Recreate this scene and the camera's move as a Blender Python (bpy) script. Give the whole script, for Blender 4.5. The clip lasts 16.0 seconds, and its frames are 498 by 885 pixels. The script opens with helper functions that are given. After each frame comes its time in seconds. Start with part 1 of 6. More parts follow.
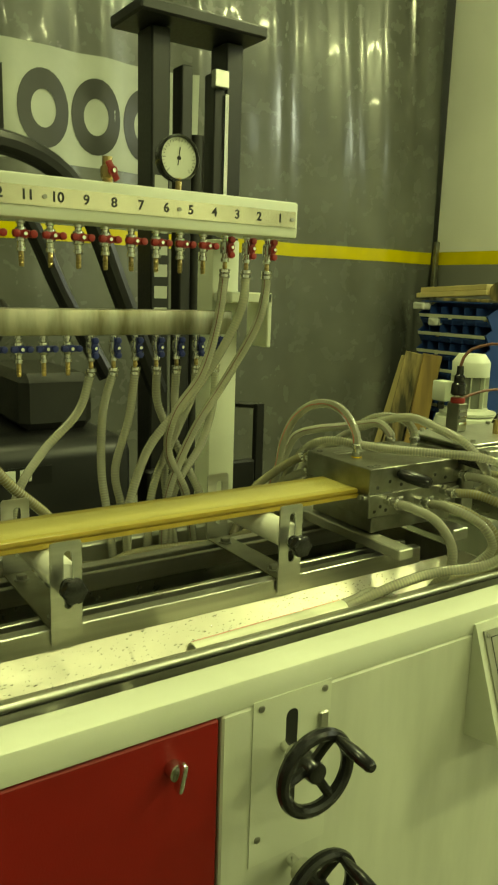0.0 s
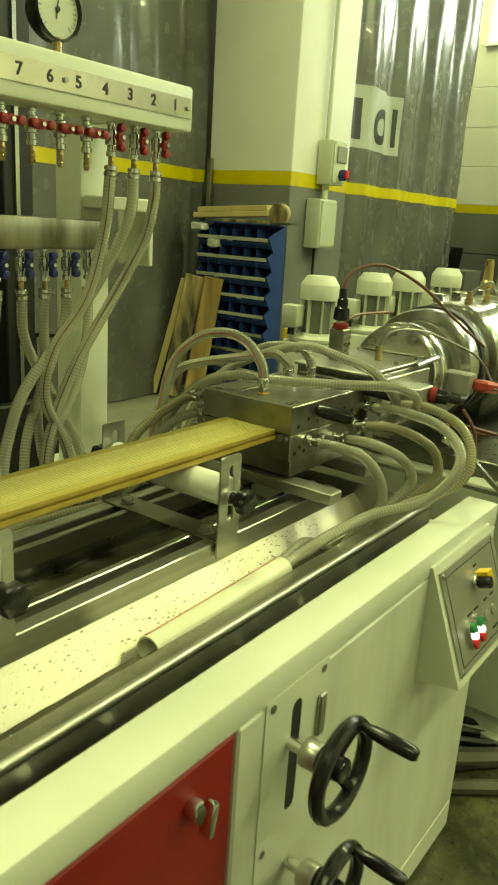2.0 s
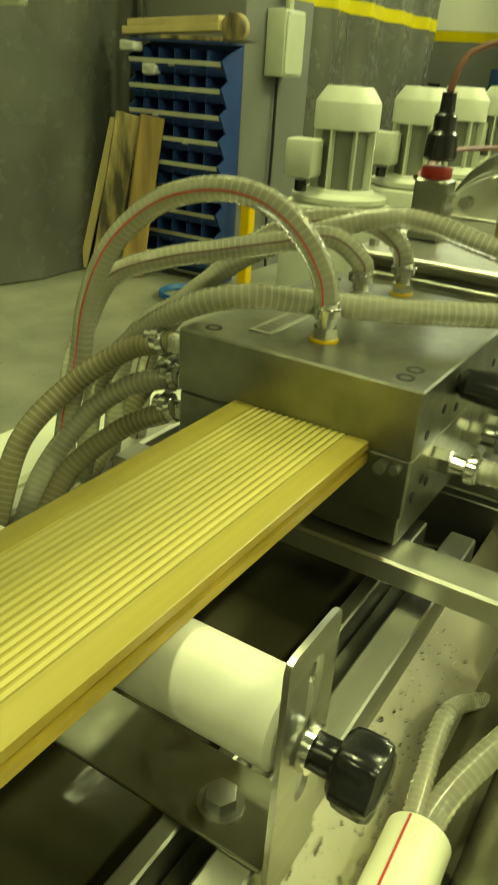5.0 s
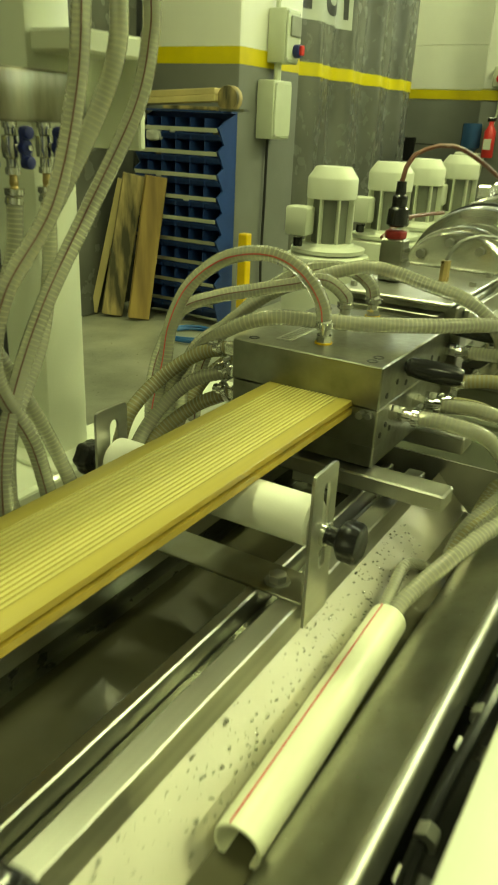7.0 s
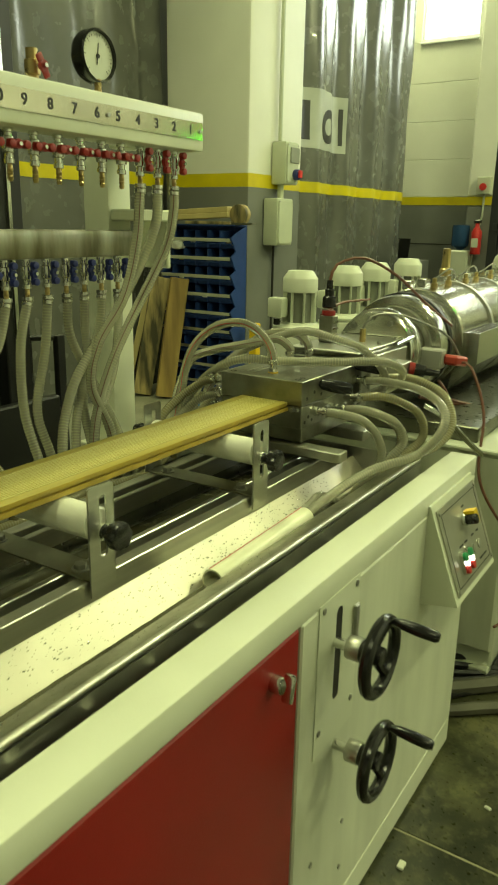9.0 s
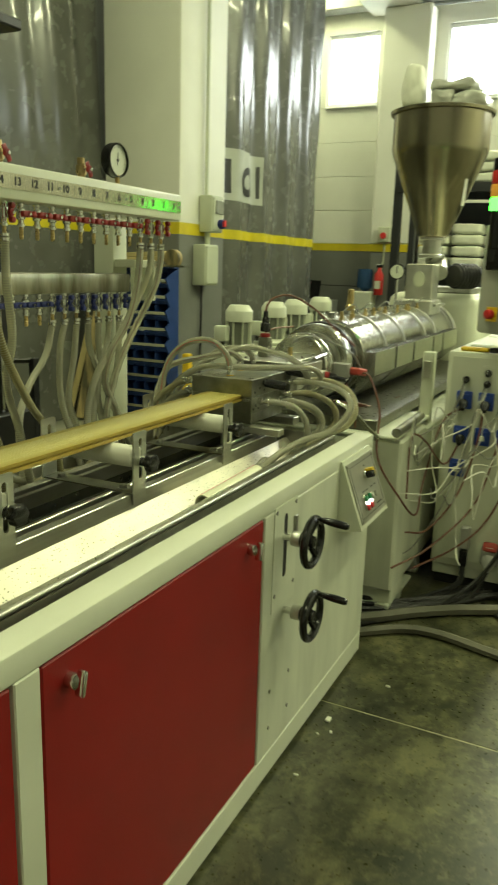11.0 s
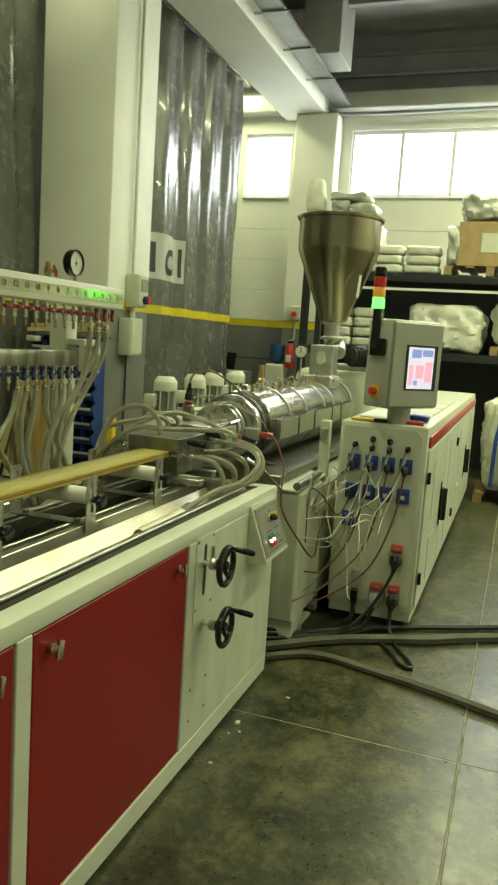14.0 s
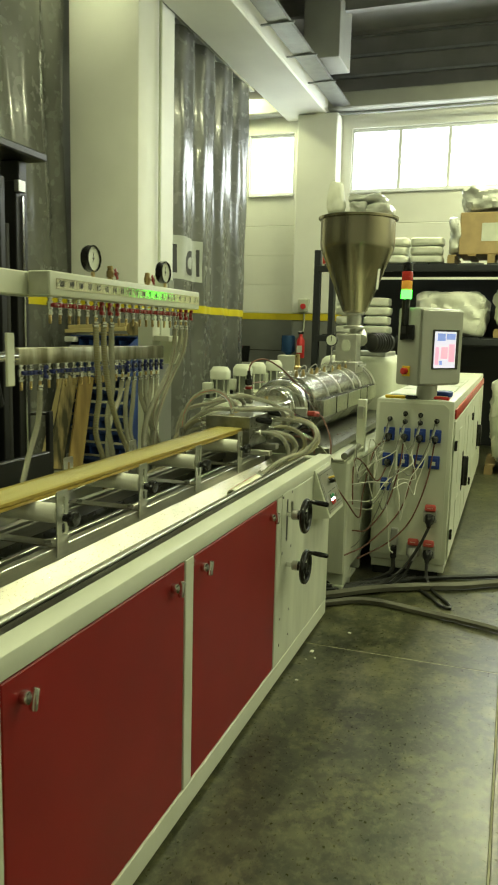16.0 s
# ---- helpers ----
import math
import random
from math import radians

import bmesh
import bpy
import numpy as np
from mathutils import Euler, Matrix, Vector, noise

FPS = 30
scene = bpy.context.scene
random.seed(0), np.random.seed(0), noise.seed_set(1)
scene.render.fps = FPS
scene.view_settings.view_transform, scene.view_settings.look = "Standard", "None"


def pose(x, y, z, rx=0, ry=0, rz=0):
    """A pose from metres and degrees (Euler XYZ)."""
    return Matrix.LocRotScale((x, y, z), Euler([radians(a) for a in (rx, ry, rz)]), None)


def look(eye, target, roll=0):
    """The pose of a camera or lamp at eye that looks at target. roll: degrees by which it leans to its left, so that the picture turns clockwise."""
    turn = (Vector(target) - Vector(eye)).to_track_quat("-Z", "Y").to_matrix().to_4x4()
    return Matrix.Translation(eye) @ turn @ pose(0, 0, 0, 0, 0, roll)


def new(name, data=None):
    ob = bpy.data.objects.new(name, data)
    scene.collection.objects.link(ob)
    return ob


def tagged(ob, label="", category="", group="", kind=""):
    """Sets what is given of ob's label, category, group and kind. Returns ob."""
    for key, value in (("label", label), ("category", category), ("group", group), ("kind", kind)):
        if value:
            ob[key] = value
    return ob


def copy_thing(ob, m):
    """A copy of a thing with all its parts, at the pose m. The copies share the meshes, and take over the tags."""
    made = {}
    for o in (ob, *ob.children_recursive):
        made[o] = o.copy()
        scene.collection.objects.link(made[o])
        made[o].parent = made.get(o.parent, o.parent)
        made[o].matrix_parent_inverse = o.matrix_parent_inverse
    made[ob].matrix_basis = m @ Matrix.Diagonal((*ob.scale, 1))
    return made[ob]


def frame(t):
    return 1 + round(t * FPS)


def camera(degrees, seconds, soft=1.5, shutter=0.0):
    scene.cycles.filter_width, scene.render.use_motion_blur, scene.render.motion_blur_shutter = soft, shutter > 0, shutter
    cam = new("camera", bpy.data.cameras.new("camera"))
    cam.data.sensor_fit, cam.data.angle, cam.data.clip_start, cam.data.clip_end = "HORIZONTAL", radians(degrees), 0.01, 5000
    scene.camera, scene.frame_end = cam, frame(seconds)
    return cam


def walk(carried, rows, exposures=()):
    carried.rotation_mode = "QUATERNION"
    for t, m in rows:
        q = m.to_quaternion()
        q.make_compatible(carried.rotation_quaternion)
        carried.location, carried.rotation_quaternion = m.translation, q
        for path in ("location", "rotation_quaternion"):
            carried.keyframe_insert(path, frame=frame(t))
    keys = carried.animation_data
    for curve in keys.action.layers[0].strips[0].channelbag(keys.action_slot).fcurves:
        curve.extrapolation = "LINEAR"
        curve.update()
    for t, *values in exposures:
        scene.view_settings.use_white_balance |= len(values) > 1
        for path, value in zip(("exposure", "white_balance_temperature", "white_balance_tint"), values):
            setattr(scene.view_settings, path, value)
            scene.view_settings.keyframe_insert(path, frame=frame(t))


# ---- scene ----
cam = camera(36.7, 16.0, soft=1.85, shutter=0.5)
PATH = [
    (0, (0.74, 0.497, 1.664), (1.826, 2.127, 1.264), 1.8),
    (0.5, (0.723, 0.517, 1.651), (1.793, 2.145, 1.199), 2.6),
    (1, (0.671, 0.643, 1.631), (1.901, 2.142, 1.138), 3.3),
    (1.5, (0.596, 0.83, 1.624), (2.086, 2.047, 1.078), 2.0),
    (2, (0.636, 0.983, 1.617), (2.191, 2.107, 1.056), 3.6),
    (2.5, (0.746, 1.111, 1.614), (2.318, 2.202, 1.031), 3.3),
    (3, (0.829, 1.264, 1.608), (2.435, 2.297, 1.015), 3.9),
    (3.5, (0.932, 1.403, 1.587), (2.601, 2.312, 0.963), 4.8),
    (4, (1.128, 1.513, 1.561), (2.793, 2.394, 0.889), 4.8),
    (4.5, (1.336, 1.637, 1.509), (2.943, 2.544, 0.738), 5.0),
    (5, (1.442, 1.7, 1.46), (2.987, 2.609, 0.573), 4.0),
    (5.2, (1.461, 1.711, 1.449), (2.986, 2.62, 0.528), 3.8),
    (7.3, (0.882, 1.429, 1.566), (2.497, 2.349, 0.828), 2.8),
    (7.5, (0.793, 1.364, 1.578), (2.418, 2.297, 0.878), 3.2),
    (8, (0.609, 1.155, 1.62), (2.196, 2.186, 0.973), 1.4),
    (8.2, (0.554, 1.111, 1.62), (2.144, 2.154, 0.998), 1.3),
    (10.3, (-0.188, 0.702, 1.645), (1.481, 1.684, 1.148), 1.8),
    (10.5, (-0.268, 0.682, 1.648), (1.404, 1.667, 1.165), 2.3),
    (11, (-0.518, 0.646, 1.642), (1.235, 1.495, 1.186), 1.8),
    (11.5, (-0.666, 0.589, 1.647), (1.121, 1.377, 1.214), 1.8),
    (12, (-0.749, 0.568, 1.639), (1.053, 1.318, 1.202), 2.6),
    (12.5, (-0.771, 0.624, 1.647), (1.074, 1.29, 1.256), 2.1),
    (13, (-0.783, 0.6, 1.656), (1.094, 1.177, 1.277), 3.1),
    (13.5, (-0.88, 0.577, 1.697), (0.994, 1.186, 1.353), 2.8),
    (14, (-1.116, 0.415, 1.703), (0.752, 1.076, 1.432), 3.8),
    (14.5, (-1.292, 0.383, 1.721), (0.547, 1.13, 1.474), 3.2),
    (15, (-1.541, 0.466, 1.687), (0.303, 1.202, 1.449), 1.3),
    (15.5, (-1.704, 0.538, 1.682), (0.173, 1.173, 1.411), 0.5),
    (16, (-1.843, 0.522, 1.678), (0.025, 1.176, 1.391), 1.4),
]
EXPOSURES = [(0.0, 0.05, 8300, -14), (1.0, 0.28, 8100, -14), (2.5, 0.12, 7600, -10), (3.5, 0.08, 7600, -11), (5.2, 0.34, 8100, -13), (7.5, 0.24, 7400, -10), (8.2, 0.0, 7400, -9), (10.3, 0.0, 6700, 4), (12.5, -0.17, 6500, 8), (16.0, -0.06, 6500, 7)]
walk(cam, [(t, look(eye, target, roll)) for t, eye, target, roll in PATH], EXPOSURES)

# ---- light ----
world = bpy.data.worlds.new("hall_air")
scene.world = world
world.use_nodes = True
wn = world.node_tree
sky = wn.nodes.new("ShaderNodeTexSky")
sky.sky_type, sky.sun_disc, sky.sun_elevation, sky.sun_rotation = "NISHITA", False, radians(35), radians(90)
wn.links.new(sky.outputs[0], wn.nodes["Background"].inputs[0])
wn.nodes["Background"].inputs[1].default_value = 0.12


def hall_lamp(x, y, z, sx, sy, watts, colour=(0.96, 1.0, 0.57), turn=(0, 0, 0)):
    d = bpy.data.lights.new("hall_lamp", "AREA")
    d.shape, d.size, d.size_y, d.energy, d.color = "RECTANGLE", sx, sy, watts, colour
    ob = new("hall_lamp", d)
    ob.matrix_world = pose(x, y, z, *turn)
    return ob


# The two lamps at y above 5 are added to brighten curtain and far wall
LAMPS = [(-2.2, -1.2), (2.4, -1.2), (7.0, -1.2), (-2.2, 3.2), (2.4, 3.2), (9.6, 0.4), (5.3, 5.3), (11.2, 5.6), (7.4, -5.4), (2.4, -5.4)]
WATTS = [58, 70, 228, 62, 124, 195, 22, 82, 208, 68]
for (lx, ly), lw in zip(LAMPS, WATTS):
    hall_lamp(lx, ly, 6.15, 1.5, 0.35, lw)
# daylight in the far windows
hall_lamp(12.25, 1.2, 4.8, 1.0, 4.6, 150, (0.95, 1.0, 1.0), (0, 90, 0))

# ---- materials ----
MATS = {}


def mat(name, colour, rough=0.5, metal=0.0, vary=0.12, scale=6.0, bump=0.0, grain=60.0, second=None, emit=0.0, trans=0.0,
        rvar=0.1, stretch=(1, 1, 1), coat=0.0, spec=0.5, islands=False, sharp=0.0):
    if name in MATS:
        return MATS[name]
    m = bpy.data.materials.new(name)
    m.use_nodes = True
    nt = m.node_tree
    n, link = nt.nodes, nt.links.new
    b = n["Principled BSDF"]
    tc = n.new("ShaderNodeTexCoord")
    mp = n.new("ShaderNodeMapping")
    mp.inputs["Scale"].default_value = stretch
    link(tc.outputs["Object"], mp.inputs[0])
    big = n.new("ShaderNodeTexNoise")
    big.inputs["Scale"].default_value, big.inputs["Detail"].default_value = scale, 6
    link(mp.outputs[0], big.inputs["Vector"])
    ramp = n.new("ShaderNodeValToRGB")
    c = Vector(colour)
    s = Vector(second) if second else c * (1 - vary)
    ramp.color_ramp.elements[0].color = (*s, 1)
    ramp.color_ramp.elements[1].color = (*(c if second else c * (1 + vary * 0.6)), 1)
    ramp.color_ramp.elements[0].position, ramp.color_ramp.elements[1].position = 0.3 + sharp, 0.7 - sharp
    link(big.outputs["Fac"], ramp.inputs[0])
    col = ramp.outputs[0]
    if islands:
        info = n.new("ShaderNodeObjectInfo")
        hsv = n.new("ShaderNodeHueSaturation")
        rng = n.new("ShaderNodeMapRange")
        rng.inputs["To Min"].default_value, rng.inputs["To Max"].default_value = 0.75, 1.2
        link(info.outputs["Random"], rng.inputs["Value"])
        link(rng.outputs[0], hsv.inputs["Value"])
        link(col, hsv.inputs["Color"])
        col = hsv.outputs[0]
    link(col, b.inputs["Base Color"])
    fine = n.new("ShaderNodeTexNoise")
    fine.inputs["Scale"].default_value, fine.inputs["Detail"].default_value = grain, 4
    link(mp.outputs[0], fine.inputs["Vector"])
    rr = n.new("ShaderNodeMapRange")
    rr.inputs["To Min"].default_value, rr.inputs["To Max"].default_value = max(0.02, rough - rvar), min(1, rough + rvar)
    link(fine.outputs["Fac"], rr.inputs["Value"])
    link(rr.outputs[0], b.inputs["Roughness"])
    b.inputs["Metallic"].default_value = metal
    b.inputs["Coat Weight"].default_value = coat
    b.inputs["Specular IOR Level"].default_value = spec
    if trans:
        b.inputs["Transmission Weight"].default_value = trans
        b.inputs["IOR"].default_value = 1.4
    if bump:
        bp = n.new("ShaderNodeBump")
        bp.inputs["Strength"].default_value, bp.inputs["Distance"].default_value = 1.0, bump
        link(fine.outputs["Fac"], bp.inputs["Height"])
        link(bp.outputs[0], b.inputs["Normal"])
    if emit:
        b.inputs["Emission Color"].default_value = (*colour, 1)
        b.inputs["Emission Strength"].default_value = emit
    MATS[name] = m
    return m


WHITE = mat("machine_white_paint", (0.73, 0.75, 0.62), 0.42, second=(0.63, 0.655, 0.53), scale=3.2, bump=0.0002, grain=220, coat=0.1)
RED = mat("red_door_paint", (0.26, 0.010, 0.010), 0.42, spec=0.3, vary=0.12, scale=4, bump=0.0003, grain=300)
STEEL = mat("stainless_steel", (0.58, 0.58, 0.52), 0.40, 1.0, vary=0.2, scale=9, bump=0.00005, grain=140, rvar=0.08)
BRUSHED = mat("brushed_steel", (0.55, 0.55, 0.50), 0.34, 1.0, vary=0.15, scale=12, bump=0.0002, grain=120, stretch=(0.1, 4, 4))
TRAYSTEEL = mat("wet_tray_steel", (0.42, 0.42, 0.34), 0.34, 1.0, second=(0.22, 0.22, 0.165), scale=7, bump=0.0004, grain=30, rvar=0.16)
# Paler steel: the bright reflection on the sloping sheet is in the colour
SHEETSTEEL = mat("wet_sheet_steel_bright_reflection", (0.58, 0.55, 0.46), 0.43, 0.9, second=(0.46, 0.44, 0.36), scale=5, bump=0.0003, grain=26, rvar=0.12)
# Dull film, and the dark surroundings it mirrors, both in the colour
DIMREFLECTSTEEL = mat("dull_steel_dark_reflection", (0.36, 0.36, 0.29), 0.36, 1.0, second=(0.25, 0.25, 0.19), scale=14, bump=0.0003, grain=60, rvar=0.14)
OLDSTEEL = mat("worn_die_steel", (0.30, 0.30, 0.25), 0.36, 1.0, vary=0.35, scale=14, bump=0.0003, grain=90, rvar=0.14)
CHROME = mat("chrome", (0.72, 0.72, 0.68), 0.16, 1.0, vary=0.08, rvar=0.06)
TANKDARK = mat("dark_wet_tank_steel", (0.15, 0.15, 0.115), 0.3, 0.8, vary=0.3, scale=8, bump=0.0004, grain=40)
WATER = mat("dark_tank_water", (0.085, 0.08, 0.05), 0.08, 0.0, vary=0.3, rvar=0.03, bump=0.0015, grain=9)
BLACK = mat("black_plastic", (0.012, 0.012, 0.012), 0.22, vary=0.2, rvar=0.1)
# Rubber black, also used as painted shade in gaps, slots and holes
RUBBERSHADE = mat("black_rubber_and_shade", (0.02, 0.02, 0.018), 0.55, vary=0.3)
DARKPAINT = mat("dark_mast_paint", (0.009, 0.009, 0.009), 0.4, vary=0.3, scale=5)
BRASS = mat("brass", (0.56, 0.43, 0.20), 0.3, 1.0, vary=0.15)
REDPLASTIC = mat("red_valve_handle", (0.26, 0.012, 0.012), 0.38, vary=0.1)
BLUEPLASTIC = mat("blue_valve_handle", (0.012, 0.02, 0.14), 0.38, vary=0.1)
ROLLER = mat("white_roller_plastic", (0.82, 0.82, 0.72), 0.42, vary=0.06, scale=10, bump=0.0002)
PVC = mat("pvc_pipe", (0.80, 0.80, 0.62), 0.35, vary=0.08, scale=12)
REDLINE = mat("red_print_line", (0.5, 0.04, 0.04), 0.5)
HOSE = mat("clear_ribbed_hose", (0.70, 0.69, 0.57), 0.14, vary=0.2, scale=9, trans=0.66, rvar=0.06)
HOSERIB = mat("hose_rib", (0.52, 0.51, 0.39), 0.18, vary=0.2, trans=0.45)
HOSEOLD = mat("stained_ribbed_hose", (0.40, 0.36, 0.20), 0.2, vary=0.25, scale=9, trans=0.4, rvar=0.08)
HOSELINE = mat("black_hose_print", (0.10, 0.035, 0.03), 0.5)
CABLE = mat("black_cable", (0.015, 0.015, 0.014), 0.45)
CABLEBROWN = mat("brown_silicone_cable", (0.14, 0.05, 0.028), 0.5)
CABLEWHITE = mat("white_cable", (0.7, 0.7, 0.6), 0.5)
CABLEGREY = mat("grey_braided_cable", (0.25, 0.25, 0.22), 0.4, 0.4)
FLOORHOSE = mat("dusty_floor_hose", (0.13, 0.125, 0.09), 0.6, vary=0.3)
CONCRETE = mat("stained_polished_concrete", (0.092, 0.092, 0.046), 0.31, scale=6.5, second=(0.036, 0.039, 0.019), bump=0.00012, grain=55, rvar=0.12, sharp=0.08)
cn, cl = CONCRETE.node_tree.nodes, CONCRETE.node_tree.links.new
cb = cn["Principled BSDF"]
old = cb.inputs["Base Color"].links[0].from_socket
ctc = cn.new("ShaderNodeTexCoord")
for sc_, thr, tint_, amt in ((1.3, 0.52, (0.17, 0.165, 0.085), 0.5), (4.6, 0.53, (0.20, 0.19, 0.09), 0.5), (11.0, 0.52, (0.030, 0.034, 0.017), 0.8), (1.7, 0.51, (0.016, 0.019, 0.010), 0.8), (26.0, 0.54, (0.17, 0.165, 0.09), 0.4), (6.0, 0.56, (0.012, 0.015, 0.008), 0.7)):
    tx = cn.new("ShaderNodeTexNoise")
    tx.inputs["Scale"].default_value, tx.inputs["Detail"].default_value, tx.inputs["Roughness"].default_value = sc_, 12, 0.72
    tx.inputs["Distortion"].default_value = 0.25
    cl(ctc.outputs["Object"], tx.inputs["Vector"])
    rg = cn.new("ShaderNodeMapRange")
    rg.inputs["From Min"].default_value, rg.inputs["From Max"].default_value, rg.inputs["To Max"].default_value = thr - 0.02, thr + 0.09, amt
    cl(tx.outputs["Fac"], rg.inputs["Value"])
    mx = cn.new("ShaderNodeMix")
    mx.data_type = "RGBA"
    cl(rg.outputs[0], mx.inputs["Factor"])
    cl(old, mx.inputs["A"])
    mx.inputs["B"].default_value = (*tint_, 1)
    old = mx.outputs["Result"]
cl(old, cb.inputs["Base Color"])
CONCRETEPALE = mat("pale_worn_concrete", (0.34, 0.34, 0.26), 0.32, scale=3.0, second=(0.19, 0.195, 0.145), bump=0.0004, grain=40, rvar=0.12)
BEAMGREY = mat("grey_beam_paint", (0.34, 0.345, 0.30), 0.6, vary=0.12, scale=1.5)
JOINT = mat("floor_joint", (0.50, 0.48, 0.32), 0.7, second=(0.16, 0.155, 0.09), scale=8)
WALLWHITE = mat("white_wall_paint", (0.74, 0.74, 0.66), 0.6, vary=0.07, scale=1.2, bump=0.0006, grain=70)
WALLGREY = mat("grey_wall_paint", (0.17, 0.175, 0.16), 0.55, vary=0.15, scale=2.0, bump=0.0006, grain=70)
YELLOW = mat("yellow_stripe_paint", (0.62, 0.50, 0.015), 0.5, vary=0.1)
CURTAIN = mat("grey_pvc_curtain", (0.118, 0.121, 0.106), 0.26, vary=0.3, scale=1.5, bump=0.0015, grain=7, rvar=0.08, coat=0.2)
CURTAINWHITE = mat("white_curtain_print", (0.42, 0.44, 0.38), 0.45, vary=0.15, scale=3)
CURTAINDARK = mat("dark_curtain_print", (0.02, 0.02, 0.018), 0.4)
CURTAINYELLOW = mat("yellow_curtain_print", (0.60, 0.50, 0.01), 0.4, vary=0.12)
CEIL = mat("dark_ceiling_sheet", (0.22, 0.215, 0.20), 0.7, vary=0.2, scale=1.5)
TRAYGREY = mat("galvanised_tray", (0.30, 0.31, 0.30), 0.45, 0.7)
GLASS = mat("bright_window_glass", (0.9, 0.97, 1.0), 0.2, emit=4.5)
FRAMEWHITE = mat("window_frame_white", (0.75, 0.76, 0.74), 0.4)
WOODNEW = mat("pale_pine", (0.66, 0.54, 0.25), 0.6, vary=0.2, scale=5, bump=0.0006, grain=30, stretch=(1, 1, 0.15), islands=True)
WOODOLD = mat("weathered_pine", (0.44, 0.34, 0.15), 0.65, second=(0.06, 0.055, 0.03), scale=11, sharp=0.08, bump=0.001, grain=30, stretch=(1, 1, 0.2), islands=True)
WOODBROWN = mat("brown_pine", (0.42, 0.29, 0.09), 0.6, second=(0.20, 0.13, 0.045), scale=8, sharp=0.05, bump=0.001, grain=30, stretch=(1, 1, 0.12), islands=True)
BLUEBIN = mat("blue_storage_bin", (0.018, 0.050, 0.20), 0.45, vary=0.15)
LABELSTRIP = mat("pale_bin_label", (0.55, 0.56, 0.45), 0.5)
# Darker copy of the board colour, with the grooves' shade painted in
PROFILEGROOVESHADE = mat("profile_groove_shade", (0.42, 0.355, 0.095), 0.40, vary=0.15, scale=22, stretch=(0.05, 3, 3))
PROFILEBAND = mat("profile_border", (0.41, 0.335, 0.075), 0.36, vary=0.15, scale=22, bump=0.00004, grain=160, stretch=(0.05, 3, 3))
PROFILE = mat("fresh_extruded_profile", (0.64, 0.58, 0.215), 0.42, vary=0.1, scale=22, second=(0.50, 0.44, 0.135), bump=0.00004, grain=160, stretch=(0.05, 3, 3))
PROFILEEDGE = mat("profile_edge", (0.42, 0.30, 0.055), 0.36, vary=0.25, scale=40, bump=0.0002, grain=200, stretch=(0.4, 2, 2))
HOPPER = mat("polished_hopper_steel", (0.40, 0.36, 0.25), 0.25, 1.0, vary=0.2, scale=2.5, rvar=0.06)
BARRELSTEEL = mat("barrel_cover_steel", (0.62, 0.62, 0.56), 0.22, 1.0, vary=0.12, scale=5, bump=0.0004, grain=22, rvar=0.07)
DIAL = mat("gauge_dial", (0.72, 0.74, 0.62), 0.3)
PRINT = mat("black_print", (0.012, 0.012, 0.012), 0.5)
# Grey blotches for grime, and for soft shadows painted into the white
SMUDGESHADE = mat("smudged_and_shaded_white_paint", (0.73, 0.75, 0.62), 0.42, second=(0.50, 0.52, 0.42), scale=3.5, bump=0.0002, grain=220, stretch=(3, 3, 0.7), sharp=-0.12)
LABELPLATE = mat("numbered_label_plate", (0.66, 0.63, 0.50), 0.16, 0.9, vary=0.2, scale=8)
SOCKETBLUE = mat("blue_socket", (0.02, 0.06, 0.34), 0.4)
SOCKETGREY = mat("grey_socket_body", (0.35, 0.35, 0.32), 0.45)
SOCKETRED = mat("red_socket_lid", (0.42, 0.05, 0.035), 0.4)
CABRED = mat("red_cabinet_strip", (0.52, 0.05, 0.03), 0.35)
HMIGREY = mat("grey_operator_housing", (0.42, 0.43, 0.37), 0.4, vary=0.06)
SCREEN = mat("lit_screen", (0.62, 0.60, 0.72), 0.2, emit=1.1)
SCREENPINK = mat("lit_screen_pink", (0.85, 0.40, 0.50), 0.2, emit=0.9)
SCREENBLUE = mat("lit_screen_blue", (0.22, 0.30, 0.62), 0.2, emit=0.9)
LAMPGREEN = mat("lit_green_lamp", (0.05, 1.0, 0.04), 0.2, emit=9)
LAMPRED = mat("red_lamp_dome", (0.45, 0.03, 0.02), 0.25, emit=0.15)
LAMPAMBER = mat("amber_lamp_dome", (0.75, 0.35, 0.05), 0.25, emit=0.3)
YELPLASTIC = mat("yellow_plastic", (0.75, 0.5, 0.02), 0.4)
REDBUTTON = mat("red_button", (0.6, 0.03, 0.03), 0.35)
GREENBUTTON = mat("green_button", (0.02, 0.25, 0.09), 0.35)
LITWHITE = mat("lit_button_lens", (1.0, 0.9, 0.9), 0.3, emit=4)
FACEPLATE = mat("brushed_face_plate", (0.45, 0.45, 0.38), 0.4, 0.7, vary=0.1)
BAG = mat("white_bulk_bag", (0.80, 0.81, 0.70), 0.6, vary=0.15, scale=5, bump=0.006, grain=9)
FILM = mat("stretch_film", (0.60, 0.61, 0.55), 0.2, vary=0.3, scale=6, bump=0.01, grain=12, rvar=0.1)
CARTON = mat("brown_carton", (0.46, 0.33, 0.16), 0.7, vary=0.15)
PALLET = mat("pallet_wood", (0.38, 0.27, 0.12), 0.7, vary=0.25, scale=8)
RACKBLACK = mat("dark_rack_steel", (0.018, 0.02, 0.024), 0.45)
STEELBLUE = mat("blue_jug", (0.05, 0.13, 0.30), 0.15, trans=0.4)
LUM = mat("lamp_diffuser", (1.0, 0.97, 0.85), 0.4, emit=6)
